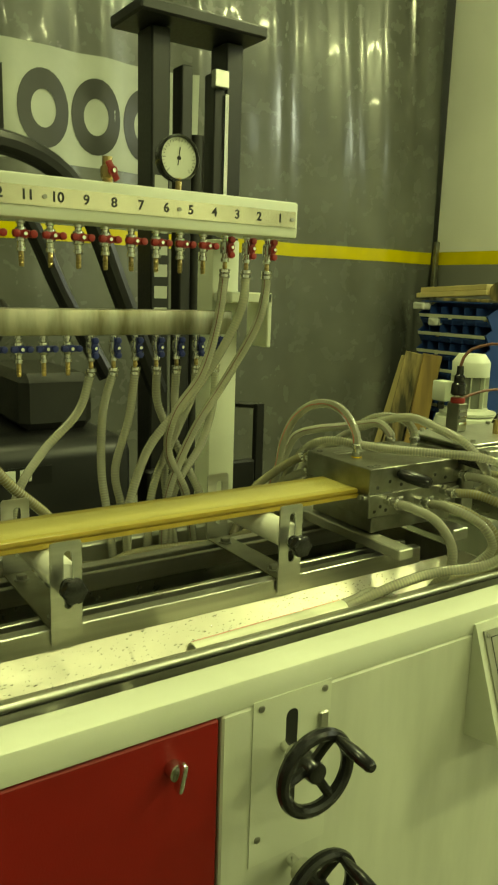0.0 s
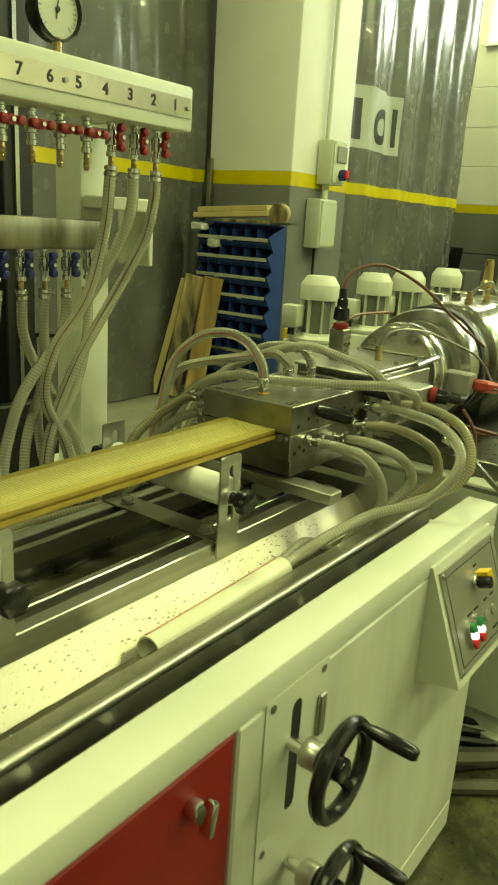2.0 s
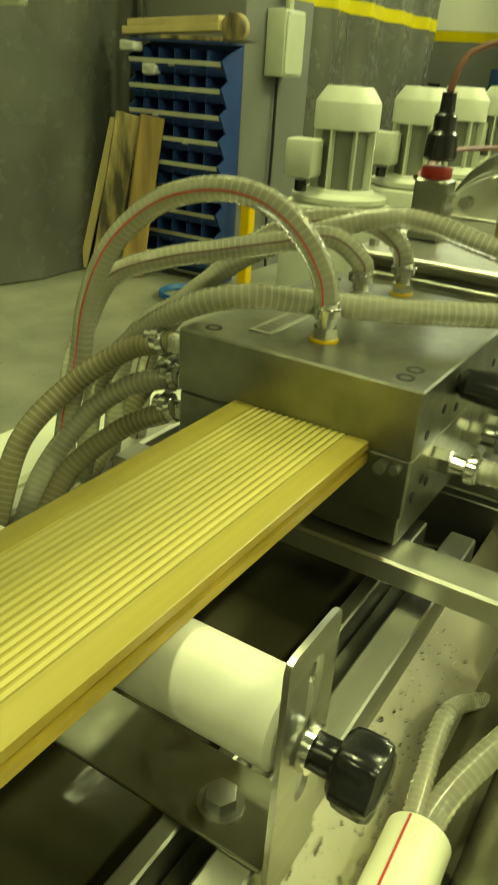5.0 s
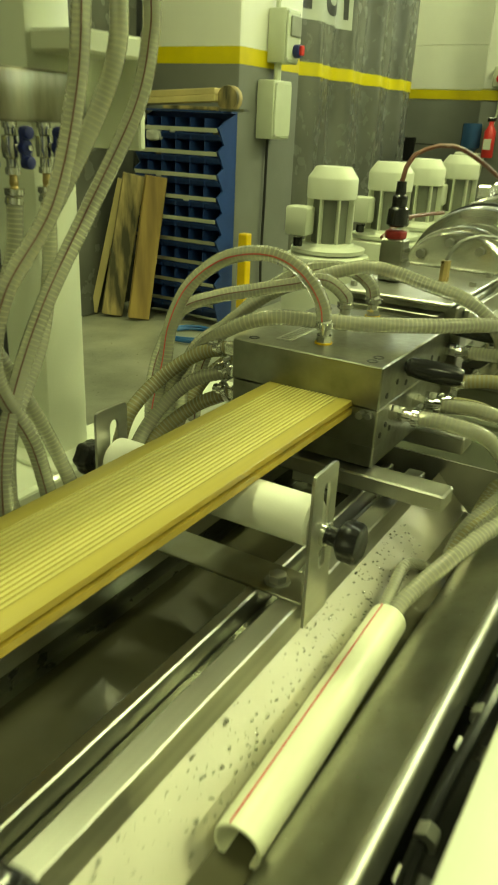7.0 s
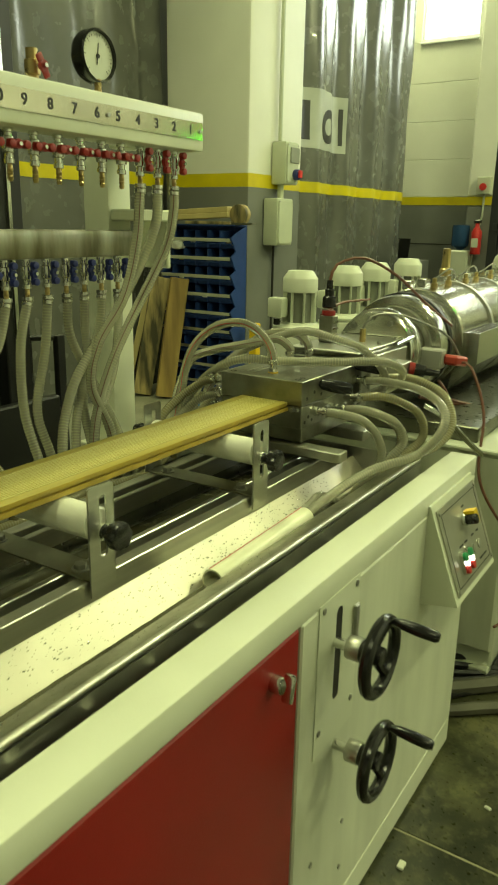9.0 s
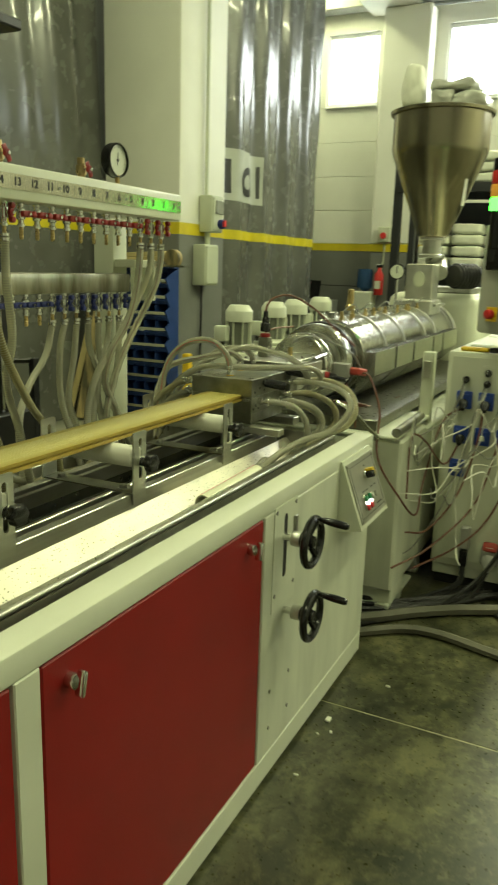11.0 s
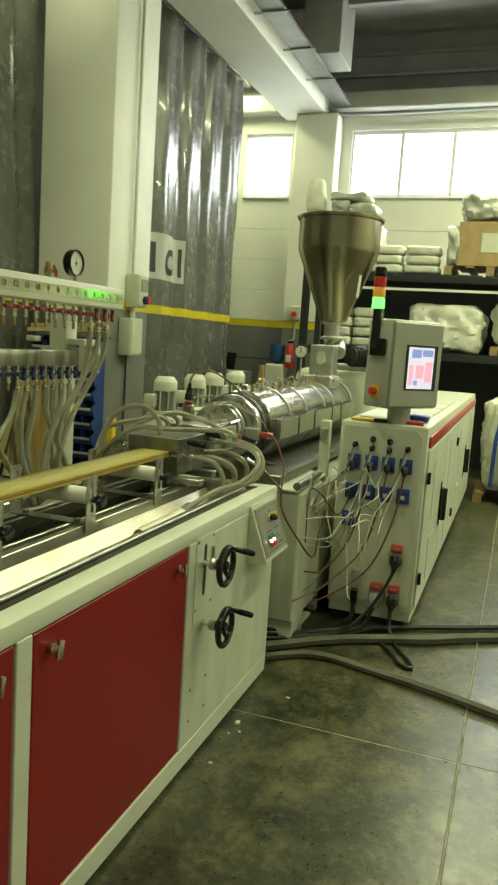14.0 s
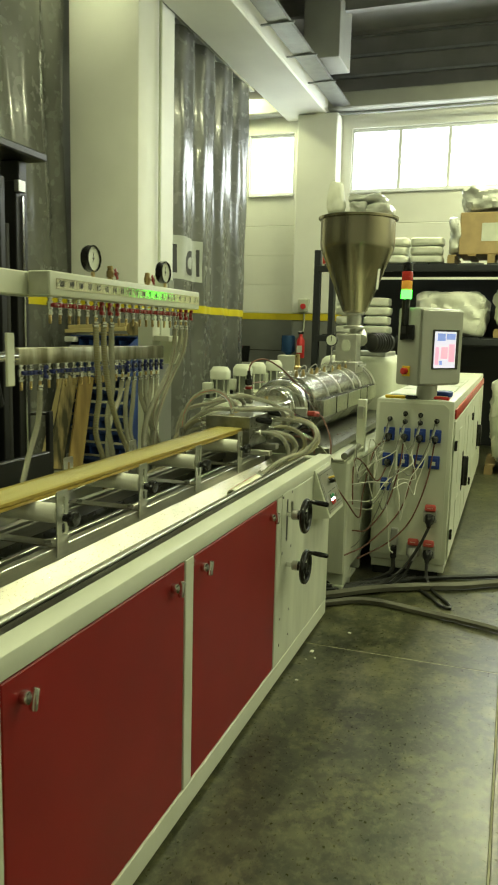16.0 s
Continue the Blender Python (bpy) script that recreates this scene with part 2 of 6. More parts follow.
MANIFOLD = mat("scuffed_manifold_steel", (0.52, 0.50, 0.40), 0.36, 1.0, second=(0.20, 0.185, 0.12), scale=16, sharp=0.06, bump=0.0002, grain=80, rvar=0.14, stretch=(1, 1, 0.25))
SCREW = mat("screw_head", (0.4, 0.4, 0.36), 0.35, 0.9)
TAPEBLACK = mat("black_tape", (0.01, 0.01, 0.01), 0.4)
BEIGEPLASTIC = mat("beige_electrical_box", (0.52, 0.55, 0.42), 0.45, vary=0.06)
BLUEHOSE = mat("blue_air_hose", (0.02, 0.12, 0.35), 0.4)

# ---- builders ----
ORIGIN = {}


def thing(name, label, category, at=(0, 0, 0), group="", kind=""):
    ob = tagged(new(name), label, category, group, kind)
    ob.location = at
    ob.empty_display_size = 0.05
    ORIGIN[ob] = Vector(at)
    return ob


def mesh_of(name, bm, materials, smooth=0.6):
    me = bpy.data.meshes.new(name)
    bmesh.ops.recalc_face_normals(bm, faces=bm.faces)
    for f in bm.faces:
        f.smooth = True
    for e in bm.edges:
        e.smooth = len(e.link_faces) != 2 or e.calc_face_angle(0) < smooth
    bm.to_mesh(me)
    bm.free()
    for m in materials if isinstance(materials, (list, tuple)) else [materials]:
        me.materials.append(m)
    return me


def part(name, bm, material, parent, label=""):
    """One mesh object under a thing or a part; its bmesh is in world metres."""
    o = ORIGIN[parent]
    bmesh.ops.translate(bm, vec=-o, verts=bm.verts)
    ob = new(name, mesh_of(name, bm, material))
    ob.parent = parent
    ORIGIN[ob] = o
    if label:
        ob["label"] = label
    return ob


def solo(name, bm, material, label, category, group="", kind="", at=None):
    """A thing of a single mesh."""
    if at is None:
        lo = Vector([min(v.co[i] for v in bm.verts) for i in range(3)])
        hi = Vector([max(v.co[i] for v in bm.verts) for i in range(3)])
        at = Vector(((lo.x + hi.x) / 2, (lo.y + hi.y) / 2, lo.z))
    bmesh.ops.translate(bm, vec=-Vector(at), verts=bm.verts)
    ob = tagged(new(name, mesh_of(name, bm, material)), label, category, group, kind)
    ob.location = at
    ORIGIN[ob] = Vector(at)
    return ob


def box(x0, x1, y0, y1, z0, z1, bevel=0.0, bm=None, index=0, turn=None, segs=1, upright=False):
    bm = bm or bmesh.new()
    n0 = len(bm.faces)
    c = Matrix.Translation(((x0 + x1) / 2, (y0 + y1) / 2, (z0 + z1) / 2))
    if turn:
        c = c @ pose(0, 0, 0, *turn)
    r = bmesh.ops.create_cube(bm, size=1, matrix=c @ Matrix.Diagonal((x1 - x0, y1 - y0, z1 - z0, 1)))
    if bevel:
        edges = list({e for v in r["verts"] for e in v.link_edges})
        if upright:
            edges = [e for e in edges if abs(e.verts[0].co.z - e.verts[1].co.z) > 0.5 * (z1 - z0)]
        bmesh.ops.bevel(bm, geom=edges, offset=bevel, segments=segs, affect="EDGES", profile=0.5)
    bm.faces.ensure_lookup_table()
    for f in bm.faces[n0:]:
        f.material_index = index
    return bm


def cyl(p0, p1, r0, r1=None, seg=20, bm=None, index=0, bevel=0.0):
    bm = bm or bmesh.new()
    n0 = len(bm.faces)
    p0, p1 = Vector(p0), Vector(p1)
    d = p1 - p0
    m = Matrix.Translation((p0 + p1) / 2) @ d.to_track_quat("Z", "Y").to_matrix().to_4x4()
    r1 = r0 if r1 is None else r1
    v = bmesh.ops.create_cone(bm, cap_ends=True, segments=seg, radius1=r0, radius2=r1, depth=d.length, matrix=m)["verts"]
    if bevel:
        caps = [e for e in {e for q in v for e in q.link_edges} if any(len(f.verts) > 4 for f in e.link_faces)]
        bmesh.ops.bevel(bm, geom=caps, offset=bevel, segments=2, affect="EDGES", profile=0.5)
    bm.faces.ensure_lookup_table()
    for f in bm.faces[n0:]:
        f.material_index = index
    return bm


def lathe(profile, base, axis=(0, 0, 1), seg=32, bm=None, index=0):
    """profile: (radius, height) along the axis from base."""
    bm = bm or bmesh.new()
    m = Matrix.Translation(base) @ Vector(axis).to_track_quat("Z", "Y").to_matrix().to_4x4()
    rings = []
    for r, h in profile:
        rings.append([bm.verts.new(m @ Vector((r * math.cos(2 * math.pi * k / seg), r * math.sin(2 * math.pi * k / seg), h))) for k in range(seg)])
    for a, b in zip(rings, rings[1:]):
        for k in range(seg):
            f = bm.faces.new((a[k], a[(k + 1) % seg], b[(k + 1) % seg], b[k]))
            f.material_index = index
    for ring in (rings[0], rings[-1]):
        bm.faces.new(ring).material_index = index
    return bm


def smooth_path(points, step):
    pts = [Vector(p) for p in points]
    pts = [pts[0] * 2 - pts[1]] + pts + [pts[-1] * 2 - pts[-2]]
    out = []
    for i in range(1, len(pts) - 2):
        a, b, c, d = pts[i - 1 : i + 3]
        n = max(2, int((c - b).length / step))
        for k in range(n):
            t = k / n
            out.append(0.5 * (2 * b + (c - a) * t + (2 * a - 5 * b + 4 * c - d) * t * t + (3 * b - a - 3 * c + d) * t**3))
    out.append(pts[-2])
    return out


def tube(points, r, seg=10, step=0.02, rib=0.0, bm=None, line=None, caps=True):
    """A tube along a smooth path. rib: height of its rings, which take material 2; line: side on which a printed line runs, as material 1."""
    bm = bm or bmesh.new()
    path = smooth_path(points, step)
    up = Vector((0.3, 0.2, 0.93))
    rings = []
    for i, p in enumerate(path):
        d = (path[min(i + 1, len(path) - 1)] - path[max(i - 1, 0)]).normalized()
        side = up.cross(d).normalized()
        up = d.cross(side)
        rr = r + (rib if rib and i % 3 else 0)
        turns = [2 * math.pi * (k - 0.68 if line is not None and k == line + 1 else k) / seg for k in range(seg)]
        rings.append([bm.verts.new(p + rr * (math.cos(a) * side + math.sin(a) * up)) for a in turns])
    for i, (a, b) in enumerate(zip(rings, rings[1:])):
        for k in range(seg):
            f = bm.faces.new((a[k], a[(k + 1) % seg], b[(k + 1) % seg], b[k]))
            if line is not None and k == line:
                f.material_index = 1
            elif rib and i % 3 == 1:
                f.material_index = 2
    if caps:
        bm.faces.new(rings[0])
        bm.faces.new(rings[-1])
    return bm


def plate(outline, thickness, m, bm=None, holes=()):
    """A flat plate with the outline in its own x and y, as thick as given along z, at the pose m; holes are outlines too."""
    own = bmesh.new()
    loops = []
    for pts in (outline, *holes):
        vs = [own.verts.new((x, y, 0)) for x, y in pts]
        loops += [own.edges.new((vs[i], vs[(i + 1) % len(vs)])) for i in range(len(vs))]
    bmesh.ops.triangle_fill(own, edges=loops, use_beauty=True, use_dissolve=False)
    faces = list(own.faces)
    r = bmesh.ops.extrude_face_region(own, geom=faces)
    bmesh.ops.translate(own, vec=(0, 0, thickness), verts=[v for v in r["geom"] if isinstance(v, bmesh.types.BMVert)])
    bmesh.ops.transform(own, matrix=m, verts=own.verts)
    if bm is None:
        return own
    me = bpy.data.meshes.new("join")
    own.to_mesh(me)
    own.free()
    bm.from_mesh(me)
    bpy.data.meshes.remove(me)
    return bm


def slot(cx, cy, w, h, n=6):
    """A slot's outline, longer along y."""
    r = w / 2
    top = [(cx + r * math.cos(math.pi * k / n), cy + h / 2 - r + r * math.sin(math.pi * k / n)) for k in range(n + 1)]
    return top + [(2 * cx - x, 2 * cy - y) for x, y in top]


def lettering(name, text, size, m, material, parent, depth=0.0004):
    c = bpy.data.curves.new(name, "FONT")
    c.body, c.size, c.align_x, c.align_y, c.extrude, c.offset = text, size, "CENTER", "CENTER", depth, size * 0.022
    tmp = bpy.data.objects.new(name, c)
    scene.collection.objects.link(tmp)
    me = bpy.data.meshes.new_from_object(tmp.evaluated_get(bpy.context.evaluated_depsgraph_get()))
    bpy.data.objects.remove(tmp)
    me.materials.clear()
    me.materials.append(material)
    ob = new(name, me)
    ob.parent = parent
    ob.matrix_basis = Matrix.Translation(-ORIGIN[parent]) @ m
    ORIGIN[ob] = ORIGIN[parent]
    return ob


FACE_FRONT = Euler((radians(90), 0, 0)).to_matrix().to_4x4()  # a flat thing that faces -y, upright


def facing_front(x, y, z):
    return Matrix.Translation((x, y, z)) @ FACE_FRONT


def facing_rear(x, y, z):
    """Upright and facing -x."""
    return pose(x, y, z, 90, 0, -90)

# ---- the hall ----
floor = thing("floor", "stained grey-green polished concrete slabs with saw-cut joints", "floor", (0, 0, 0), kind="structure")
part("sub_base", box(-9, 14, -8, 7.5, -0.3, -0.05), JOINT, floor)
XS = [-9, -4.01, 1.99, 7.99, 14]
YS = [-8, -5.5, 0.488, 2.75, 6.49, 7.5]
for xa, xb in zip(XS, XS[1:]):
    for ya, yb in zip(YS, YS[1:]):
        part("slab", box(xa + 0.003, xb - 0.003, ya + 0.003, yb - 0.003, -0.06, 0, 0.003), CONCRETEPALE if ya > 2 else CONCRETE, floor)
for i in range(4):
    part("joint_filler", box(-9, 14, YS[i] - 0.0032, YS[i] + 0.0032, -0.049, -0.0012), JOINT, floor)
for i in range(1, 4):
    part("joint_filler", box(XS[i] - 0.0032, XS[i] + 0.0032, -8, 7.5, -0.049, -0.0013), JOINT, floor)

wall_back = tagged(solo("wall_back", box(-9, 12.3, 6.2, 6.4, 0, 7.2), WALLGREY, "grey painted hall wall behind the curtains", "wall"), kind="structure")
tagged(solo("wall_side", box(-9, 14, -8.2, -8, 0, 7.2), WALLWHITE, "white painted hall side wall", "wall"), kind="structure")
tagged(solo("wall_rear", box(-9.2, -9, -8, 6.4, 0, 7.2), WALLWHITE, "white painted hall rear wall", "wall"), kind="structure")

WX = 12.3  # inner face of the far wall
wall_far = thing("wall_far", "white block wall, grey below a yellow stripe", "wall", (WX, 0, 0), kind="structure")
part("lower_wall", box(WX, WX + 0.25, -8, 6.2, 0, 1.96), WALLGREY, wall_far, "grey painted lower wall")
part("stripe", box(WX - 0.004, WX + 0.2, -8, 6.2, 1.96, 2.08), YELLOW, wall_far, "yellow painted stripe")
zs = [2.08, 2.63, 3.18, 3.73, 4.30]
for za, zb in zip(zs, zs[1:]):
    ys = [-8, -5, -2, 1, 4, 6.2]
    for ya, yb in zip(ys, ys[1:]):
        part("panel", box(WX, WX + 0.2, ya + 0.004, yb - 0.004, za + 0.004, zb - 0.004, 0.006), WALLWHITE, wall_far)
part("backing", box(WX + 0.009, WX + 0.24, -8, 6.2, 2.08, 4.30), WALLWHITE, wall_far)
part("head", box(WX, WX + 0.25, -8, 6.2, 5.42, 5.85), WALLWHITE, wall_far)
part("upper_sheet", box(WX, WX + 0.25, -8, 6.2, 5.851, 7.2), CEIL, wall_far, "dark sheet cladding above the beam")
for hz in (6.28, 6.62, 6.95):
    part("cladding_rail", box(WX - 0.06, WX - 0.001, -8, 6.1, hz, hz + 0.05, 0.005), TRAYGREY, wall_far)
for a, b in ((3.62, 4.72), (5.60, 6.2), (-2.2, -1.6), (-8, -7.4)):
    part("pier", box(WX, WX + 0.25, a, b, 4.30, 5.42), WALLWHITE, wall_far)
part("groove", box(WX - 0.006, WX + 0.02, -8, 6.2, 1.36, 1.375), RUBBERSHADE, wall_far)


def window(y0, y1, panes, name):
    w = thing(name, "white-framed hall window with overexposed panes", "window", (WX, (y0 + y1) / 2, 4.30), kind="structure")
    fr = box(WX + 0.06, WX + 0.12, y0, y1, 4.30, 4.36, 0.004)
    box(WX + 0.06, WX + 0.12, y0, y1, 5.36, 5.42, 0.004, fr)
    part("window_frame", fr, FRAMEWHITE, w)
    part("window_sill", box(WX - 0.05, WX + 0.1, y0, y1, 4.27, 4.298, 0.004), FRAMEWHITE, w)
    step = (y1 - y0) / panes
    for i in range(panes + 1):
        y = y0 + i * step
        part("mullion", box(WX + 0.05, WX + 0.125, max(y0, y - 0.03), min(y1, y + 0.03), 4.36, 5.36, 0.004), FRAMEWHITE, w)
    for i in range(panes):
        part("pane", box(WX + 0.085, WX + 0.095, y0 + i * step + 0.03, y0 + (i + 1) * step - 0.03, 4.36, 5.36), GLASS, w)


window(4.72, 5.60, 1, "window_1")
window(-1.6, 3.62, 6, "window_2")
window(-7.4, -2.2, 6, "window_3")

ceiling = bmesh.new()
box(-9, 14, -8, 6.4, 7.0, 7.1, 0, ceiling)
for i in range(12):
    box(-8.5 + i * 1.9, -8.38 + i * 1.9, -8, 6.2, 6.72, 7.0, 0, ceiling)
for i in range(23):
    box(-8.9 + i * 1.0, -8.86 + i * 1.0, -8, 6.2, 6.94, 7.0, 0, ceiling)
solo("ceiling", ceiling, CEIL, "dark grey trussed sheet ceiling", "ceiling", kind="structure")
solo("beam", box(-9, WX - 0.002, 4.02, 4.86, 5.62, 6.3, 0.02), WALLWHITE, "white concrete beam between the columns", "beam", kind="structure")
solo("wall_beam", box(WX - 0.3, WX - 0.002, -8, 6.1, 5.70, 5.98, 0.02), BEAMGREY, "grey-white beam over the windows", "beam", kind="structure")
duct = thing("cable_tray", "galvanised cable tray hung under the roof", "cable tray", (6, 3.6, 5.7))
part("tray", box(-6, WX - 0.3, 3.62, 3.92, 5.74, 5.78), TRAYGREY, duct)
for i in range(14):
    part("rung", box(-5 + i * 1.2, -4.96 + i * 1.2, 3.56, 4.02, 5.72, 5.738), TRAYGREY, duct)
solo("air_duct", box(10.2, 11.0, 3.42, 4.0, 5.95, 6.85, 0.01), BEAMGREY, "white boxed unit hung below the ceiling", "duct")
solo("duct_hanger", box(10.5, 10.7, 3.6, 3.75, 6.851, 7.0, 0.005), TRAYGREY, "steel hanger of the boxed unit", "hanger")
solo("conduit", tube([(WX - 0.33, 4.6, 5.66), (WX - 0.33, 3.4, 5.6), (WX - 0.33, 0, 5.62), (WX - 0.33, -5, 5.62)], 0.03, 8, 0.3), TRAYGREY, "grey conduit along the beam", "pipe")
# Every lamp gets a housing, the two added brighteners as well
for lx, ly in LAMPS:
    lum = thing("ceiling_light", "long white hall luminaire under the roof, placed unseen", "ceiling light", (lx, ly, 6.2), "hall lights")
    part("housing", box(lx - 0.8, lx + 0.8, ly - 0.2, ly + 0.2, 6.21, 6.3, 0.01), FRAMEWHITE, lum)
    for s in (-0.19, 0.19):
        part("diffuser", box(lx - 0.78, lx + 0.78, ly + s - 0.008, ly + s + 0.008, 6.16, 6.208), LUM, lum)
    part("hanger", cyl((lx, ly, 6.3), (lx, ly, 7.0), 0.01, seg=6), TRAYGREY, lum)

column = thing("column", "white concrete column, grey below a yellow stripe", "column", (6.87, 5.33, 0), kind="structure")
part("upper", box(6.38, 7.36, 4.86, 5.80, 2.07, 5.62, 0.03, segs=2, upright=True), WALLWHITE, column)
part("stripe", box(6.379, 7.361, 4.859, 5.80, 1.95, 2.069, 0.03, segs=2, upright=True), YELLOW, column, "yellow painted band")
part("lower", box(6.38, 7.36, 4.86, 5.80, 0, 1.949, 0.03, segs=2, upright=True), WALLGREY, column, "scuffed grey lower part")
pil = thing("wall_pillar", "white concrete pillar on the far wall", "pillar", (12.1, 4.15, 0), kind="structure")
part("upper", box(11.9, WX - 0.002, 3.8, 4.55, 2.07, 5.62, 0.02), WALLWHITE, pil)
part("stripe", box(11.896, WX - 0.002, 3.796, 4.554, 1.95, 2.069), YELLOW, pil)
part("lower", box(11.9, WX - 0.002, 3.8, 4.55, 0, 1.949, 0.02), WALLGREY, pil)


def wave1(x, z):
    return 0.035 * math.sin(x * 4.1 + 0.6) + 0.02 * math.sin(x * 9.3 + z * 0.5) + 0.012 * math.sin(x * 17 + z * 1.3) * min(1, z / 4) + 0.02 * math.sin(z * 1.9 + x)


def wave2(x, z):
    a = 0.5 + 0.12 * z
    return a * (0.05 * math.sin(x * 8.5 + 0.3 * math.sin(z)) + 0.022 * math.sin(x * 17.3 + 1 + z * 0.2)) + 0.008 * math.sin(z * 5 + x * 9)


def sheet(wave, y, x0, x1, z0, z1, dx, dz, off=0.0, bm=None):
    bm = bm or bmesh.new()
    nx, nz = max(1, round((x1 - x0) / dx)), max(1, round((z1 - z0) / dz))
    g = []
    for i in range(nx + 1):
        x = x0 + (x1 - x0) * i / nx
        g.append([bm.verts.new((x, y + wave(x, z) - off, z)) for z in (z0 + (z1 - z0) * k / nz for k in range(nz + 1))])
    for i in range(nx):
        for k in range(nz):
            bm.faces.new((g[i][k], g[i + 1][k], g[i + 1][k + 1], g[i][k + 1]))
    return bm


def ring_on(wave, y, cx, cz, rx, rz, w, off, bm, a0=0.0, a1=360.0):
    n = 28
    g = []
    for i in range(n + 1):
        a = radians(a0 + (a1 - a0) * i / n)
        row = []
        for s in (1, 1 - w):
            x, z = cx + rx * s * math.cos(a), cz + rz * s * math.sin(a)
            row.append(bm.verts.new((x, y + wave(x, z) - off, z)))
        g.append(row)
    for a, b in zip(g, g[1:]):
        bm.faces.new((a[0], b[0], b[1], a[1]))


def thick(bm, t=0.002):
    r = bmesh.ops.extrude_face_region(bm, geom=list(bm.faces))
    bmesh.ops.translate(bm, vec=(0, t, 0), verts=[v for v in r["geom"] if isinstance(v, bmesh.types.BMVert)])
    return bm


C1, C2 = 5.84, 4.97
cur = thing("pvc_curtain", "grey glossy PVC sheet curtain with a yellow stripe", "curtain", (1.5, C1, 0.01), "curtains")
part("sheet", thick(sheet(wave1, C1, -7.5, 6.37, 0.01, 5.9, 0.06, 0.14)), CURTAIN, cur)
part("stripe", thick(sheet(wave1, C1, -7.5, 6.37, 1.955, 2.065, 0.06, 0.11, 0.005)), CURTAINYELLOW, cur, "printed yellow stripe")
part("sign", thick(sheet(wave1, C1, 0.6, 3.72, 2.48, 3.22, 0.06, 0.1, 0.005)), CURTAINWHITE, cur, "printed pale panel")
bm = bmesh.new()
for cx in (1.55, 2.53, 2.92, 3.32):
    ring_on(wave1, C1, cx, 2.82, 0.185, 0.255, 0.52, 0.0085, bm)
    part("sign_shape", thick(bm, 0.0015), CURTAINDARK, cur, "large dark printed ring")
    bm = bmesh.new()
for xa, xb in ((0.9, 1.0), (1.08, 1.18), (2.17, 2.26)):
    sheet(wave1, C1, xa, xb, 2.60, 3.06, 0.04, 0.1, 0.0085, bm)
    part("sign_shape", thick(bm, 0.0015), CURTAINDARK, cur, "large dark printed bar")
    bm = bmesh.new()
bm.free()

cur2 = thing("pvc_curtain", "grey glossy PVC curtain hanging in deep folds", "curtain", (8.9, C2, 0.01), "curtains")
part("sheet", thick(sheet(wave2, C2, 7.3, 10.5, 0.01, 5.66, 0.025, 0.14)), CURTAIN, cur2)
part("stripe", thick(sheet(wave2, C2, 7.3, 10.49, 1.955, 2.065, 0.025, 0.11, 0.005)), CURTAINYELLOW, cur2, "printed yellow stripe")
part("sign", thick(sheet(wave2, C2, 7.3, 8.52, 2.40, 2.98, 0.025, 0.1, 0.005)), CURTAINWHITE, cur2, "printed pale panel")
bm = bmesh.new()
ring_on(wave2, C2, 8.10, 2.64, 0.19, 0.17, 0.5, 0.009, bm)
part("sign_shape", thick(bm, 0.0015), CURTAINDARK, cur2, "large dark printed ring")
for xa, xb in ((7.42, 7.52), (7.60, 7.72), (8.42, 8.47)):
    bm = bmesh.new()
    sheet(wave2, C2, xa, xb, 2.48, 2.86, 0.025, 0.1, 0.009, bm)
    part("sign_shape", thick(bm, 0.0015), CURTAINDARK, cur2, "large dark printed bar")
for k in range(12):
    z = 0.6 + 0.42 * k
    part("eyelet", lathe([(0.012, -0.004), (0.022, -0.004), (0.022, 0.006), (0.012, 0.006)], (10.44, C2 + wave2(10.44, z) - 0.004, z), (0, 1, 0), 10), CHROME, cur2)
solo("curtain_rail", box(7.36, 10.6, 4.93, 5.01, 5.66, 5.70, 0.005), TRAYGREY, "galvanised curtain rail under the beam", "rail")

# boxes on the column
def wall_box(x0, x1, z0, z1, label, depth=0.14):
    b = thing("electrical_box", label, "electrical box", ((x0 + x1) / 2, 4.85, z0), "column boxes")
    part("body", box(x0, x1, 4.86 - depth, 4.854, z0, z1, 0.012, segs=2), BEIGEPLASTIC, b)
    part("lid", box(x0 + 0.015, x1 - 0.015, 4.848 - depth, 4.859 - depth, z0 + 0.015, z1 - 0.015, 0.008), BEIGEPLASTIC, b)
    for sx in (x0 + 0.03, x1 - 0.03):
        for sz in (z0 + 0.03, z1 - 0.03):
            part("screw", cyl((sx, 4.846 - depth, sz), (sx, 4.85 - depth, sz), 0.008, seg=8), SCREW, b)
    return b


wall_box(6.64, 6.93, 1.43, 1.86, "beige junction box screwed to the column", 0.16)
sw = wall_box(6.77, 7.01, 1.99, 2.37, "beige switch box with a rotary switch", 0.16)
part("rotary_switch", cyl((6.93, 4.69, 2.08), (6.93, 4.64, 2.08), 0.05, seg=14, bevel=0.006), BLUEPLASTIC, sw)
part("red_marker", box(6.905, 6.955, 4.615, 4.642, 2.05, 2.12, 0.006), REDBUTTON, sw)
part("cover_window", box(6.83, 6.99, 4.672, 4.689, 2.18, 2.32, 0.006), mat("grey_breaker_cover", (0.30, 0.31, 0.27), 0.2), sw, "grey hinged breaker cover")
solo("conduit", tube([(6.86, 4.82, 5.6), (6.86, 4.82, 4.0), (6.86, 4.82, 2.37)], 0.02, 8, 0.5), BEIGEPLASTIC, "grey conduit down the column", "pipe")
solo("cable", tube([(6.80, 4.83, 1.43), (6.80, 4.83, 1.0), (6.79, 4.83, 0.4), (6.81, 4.82, 0.02)], 0.012, 6, 0.1), CABLE, "black cable below the junction box", "cable")
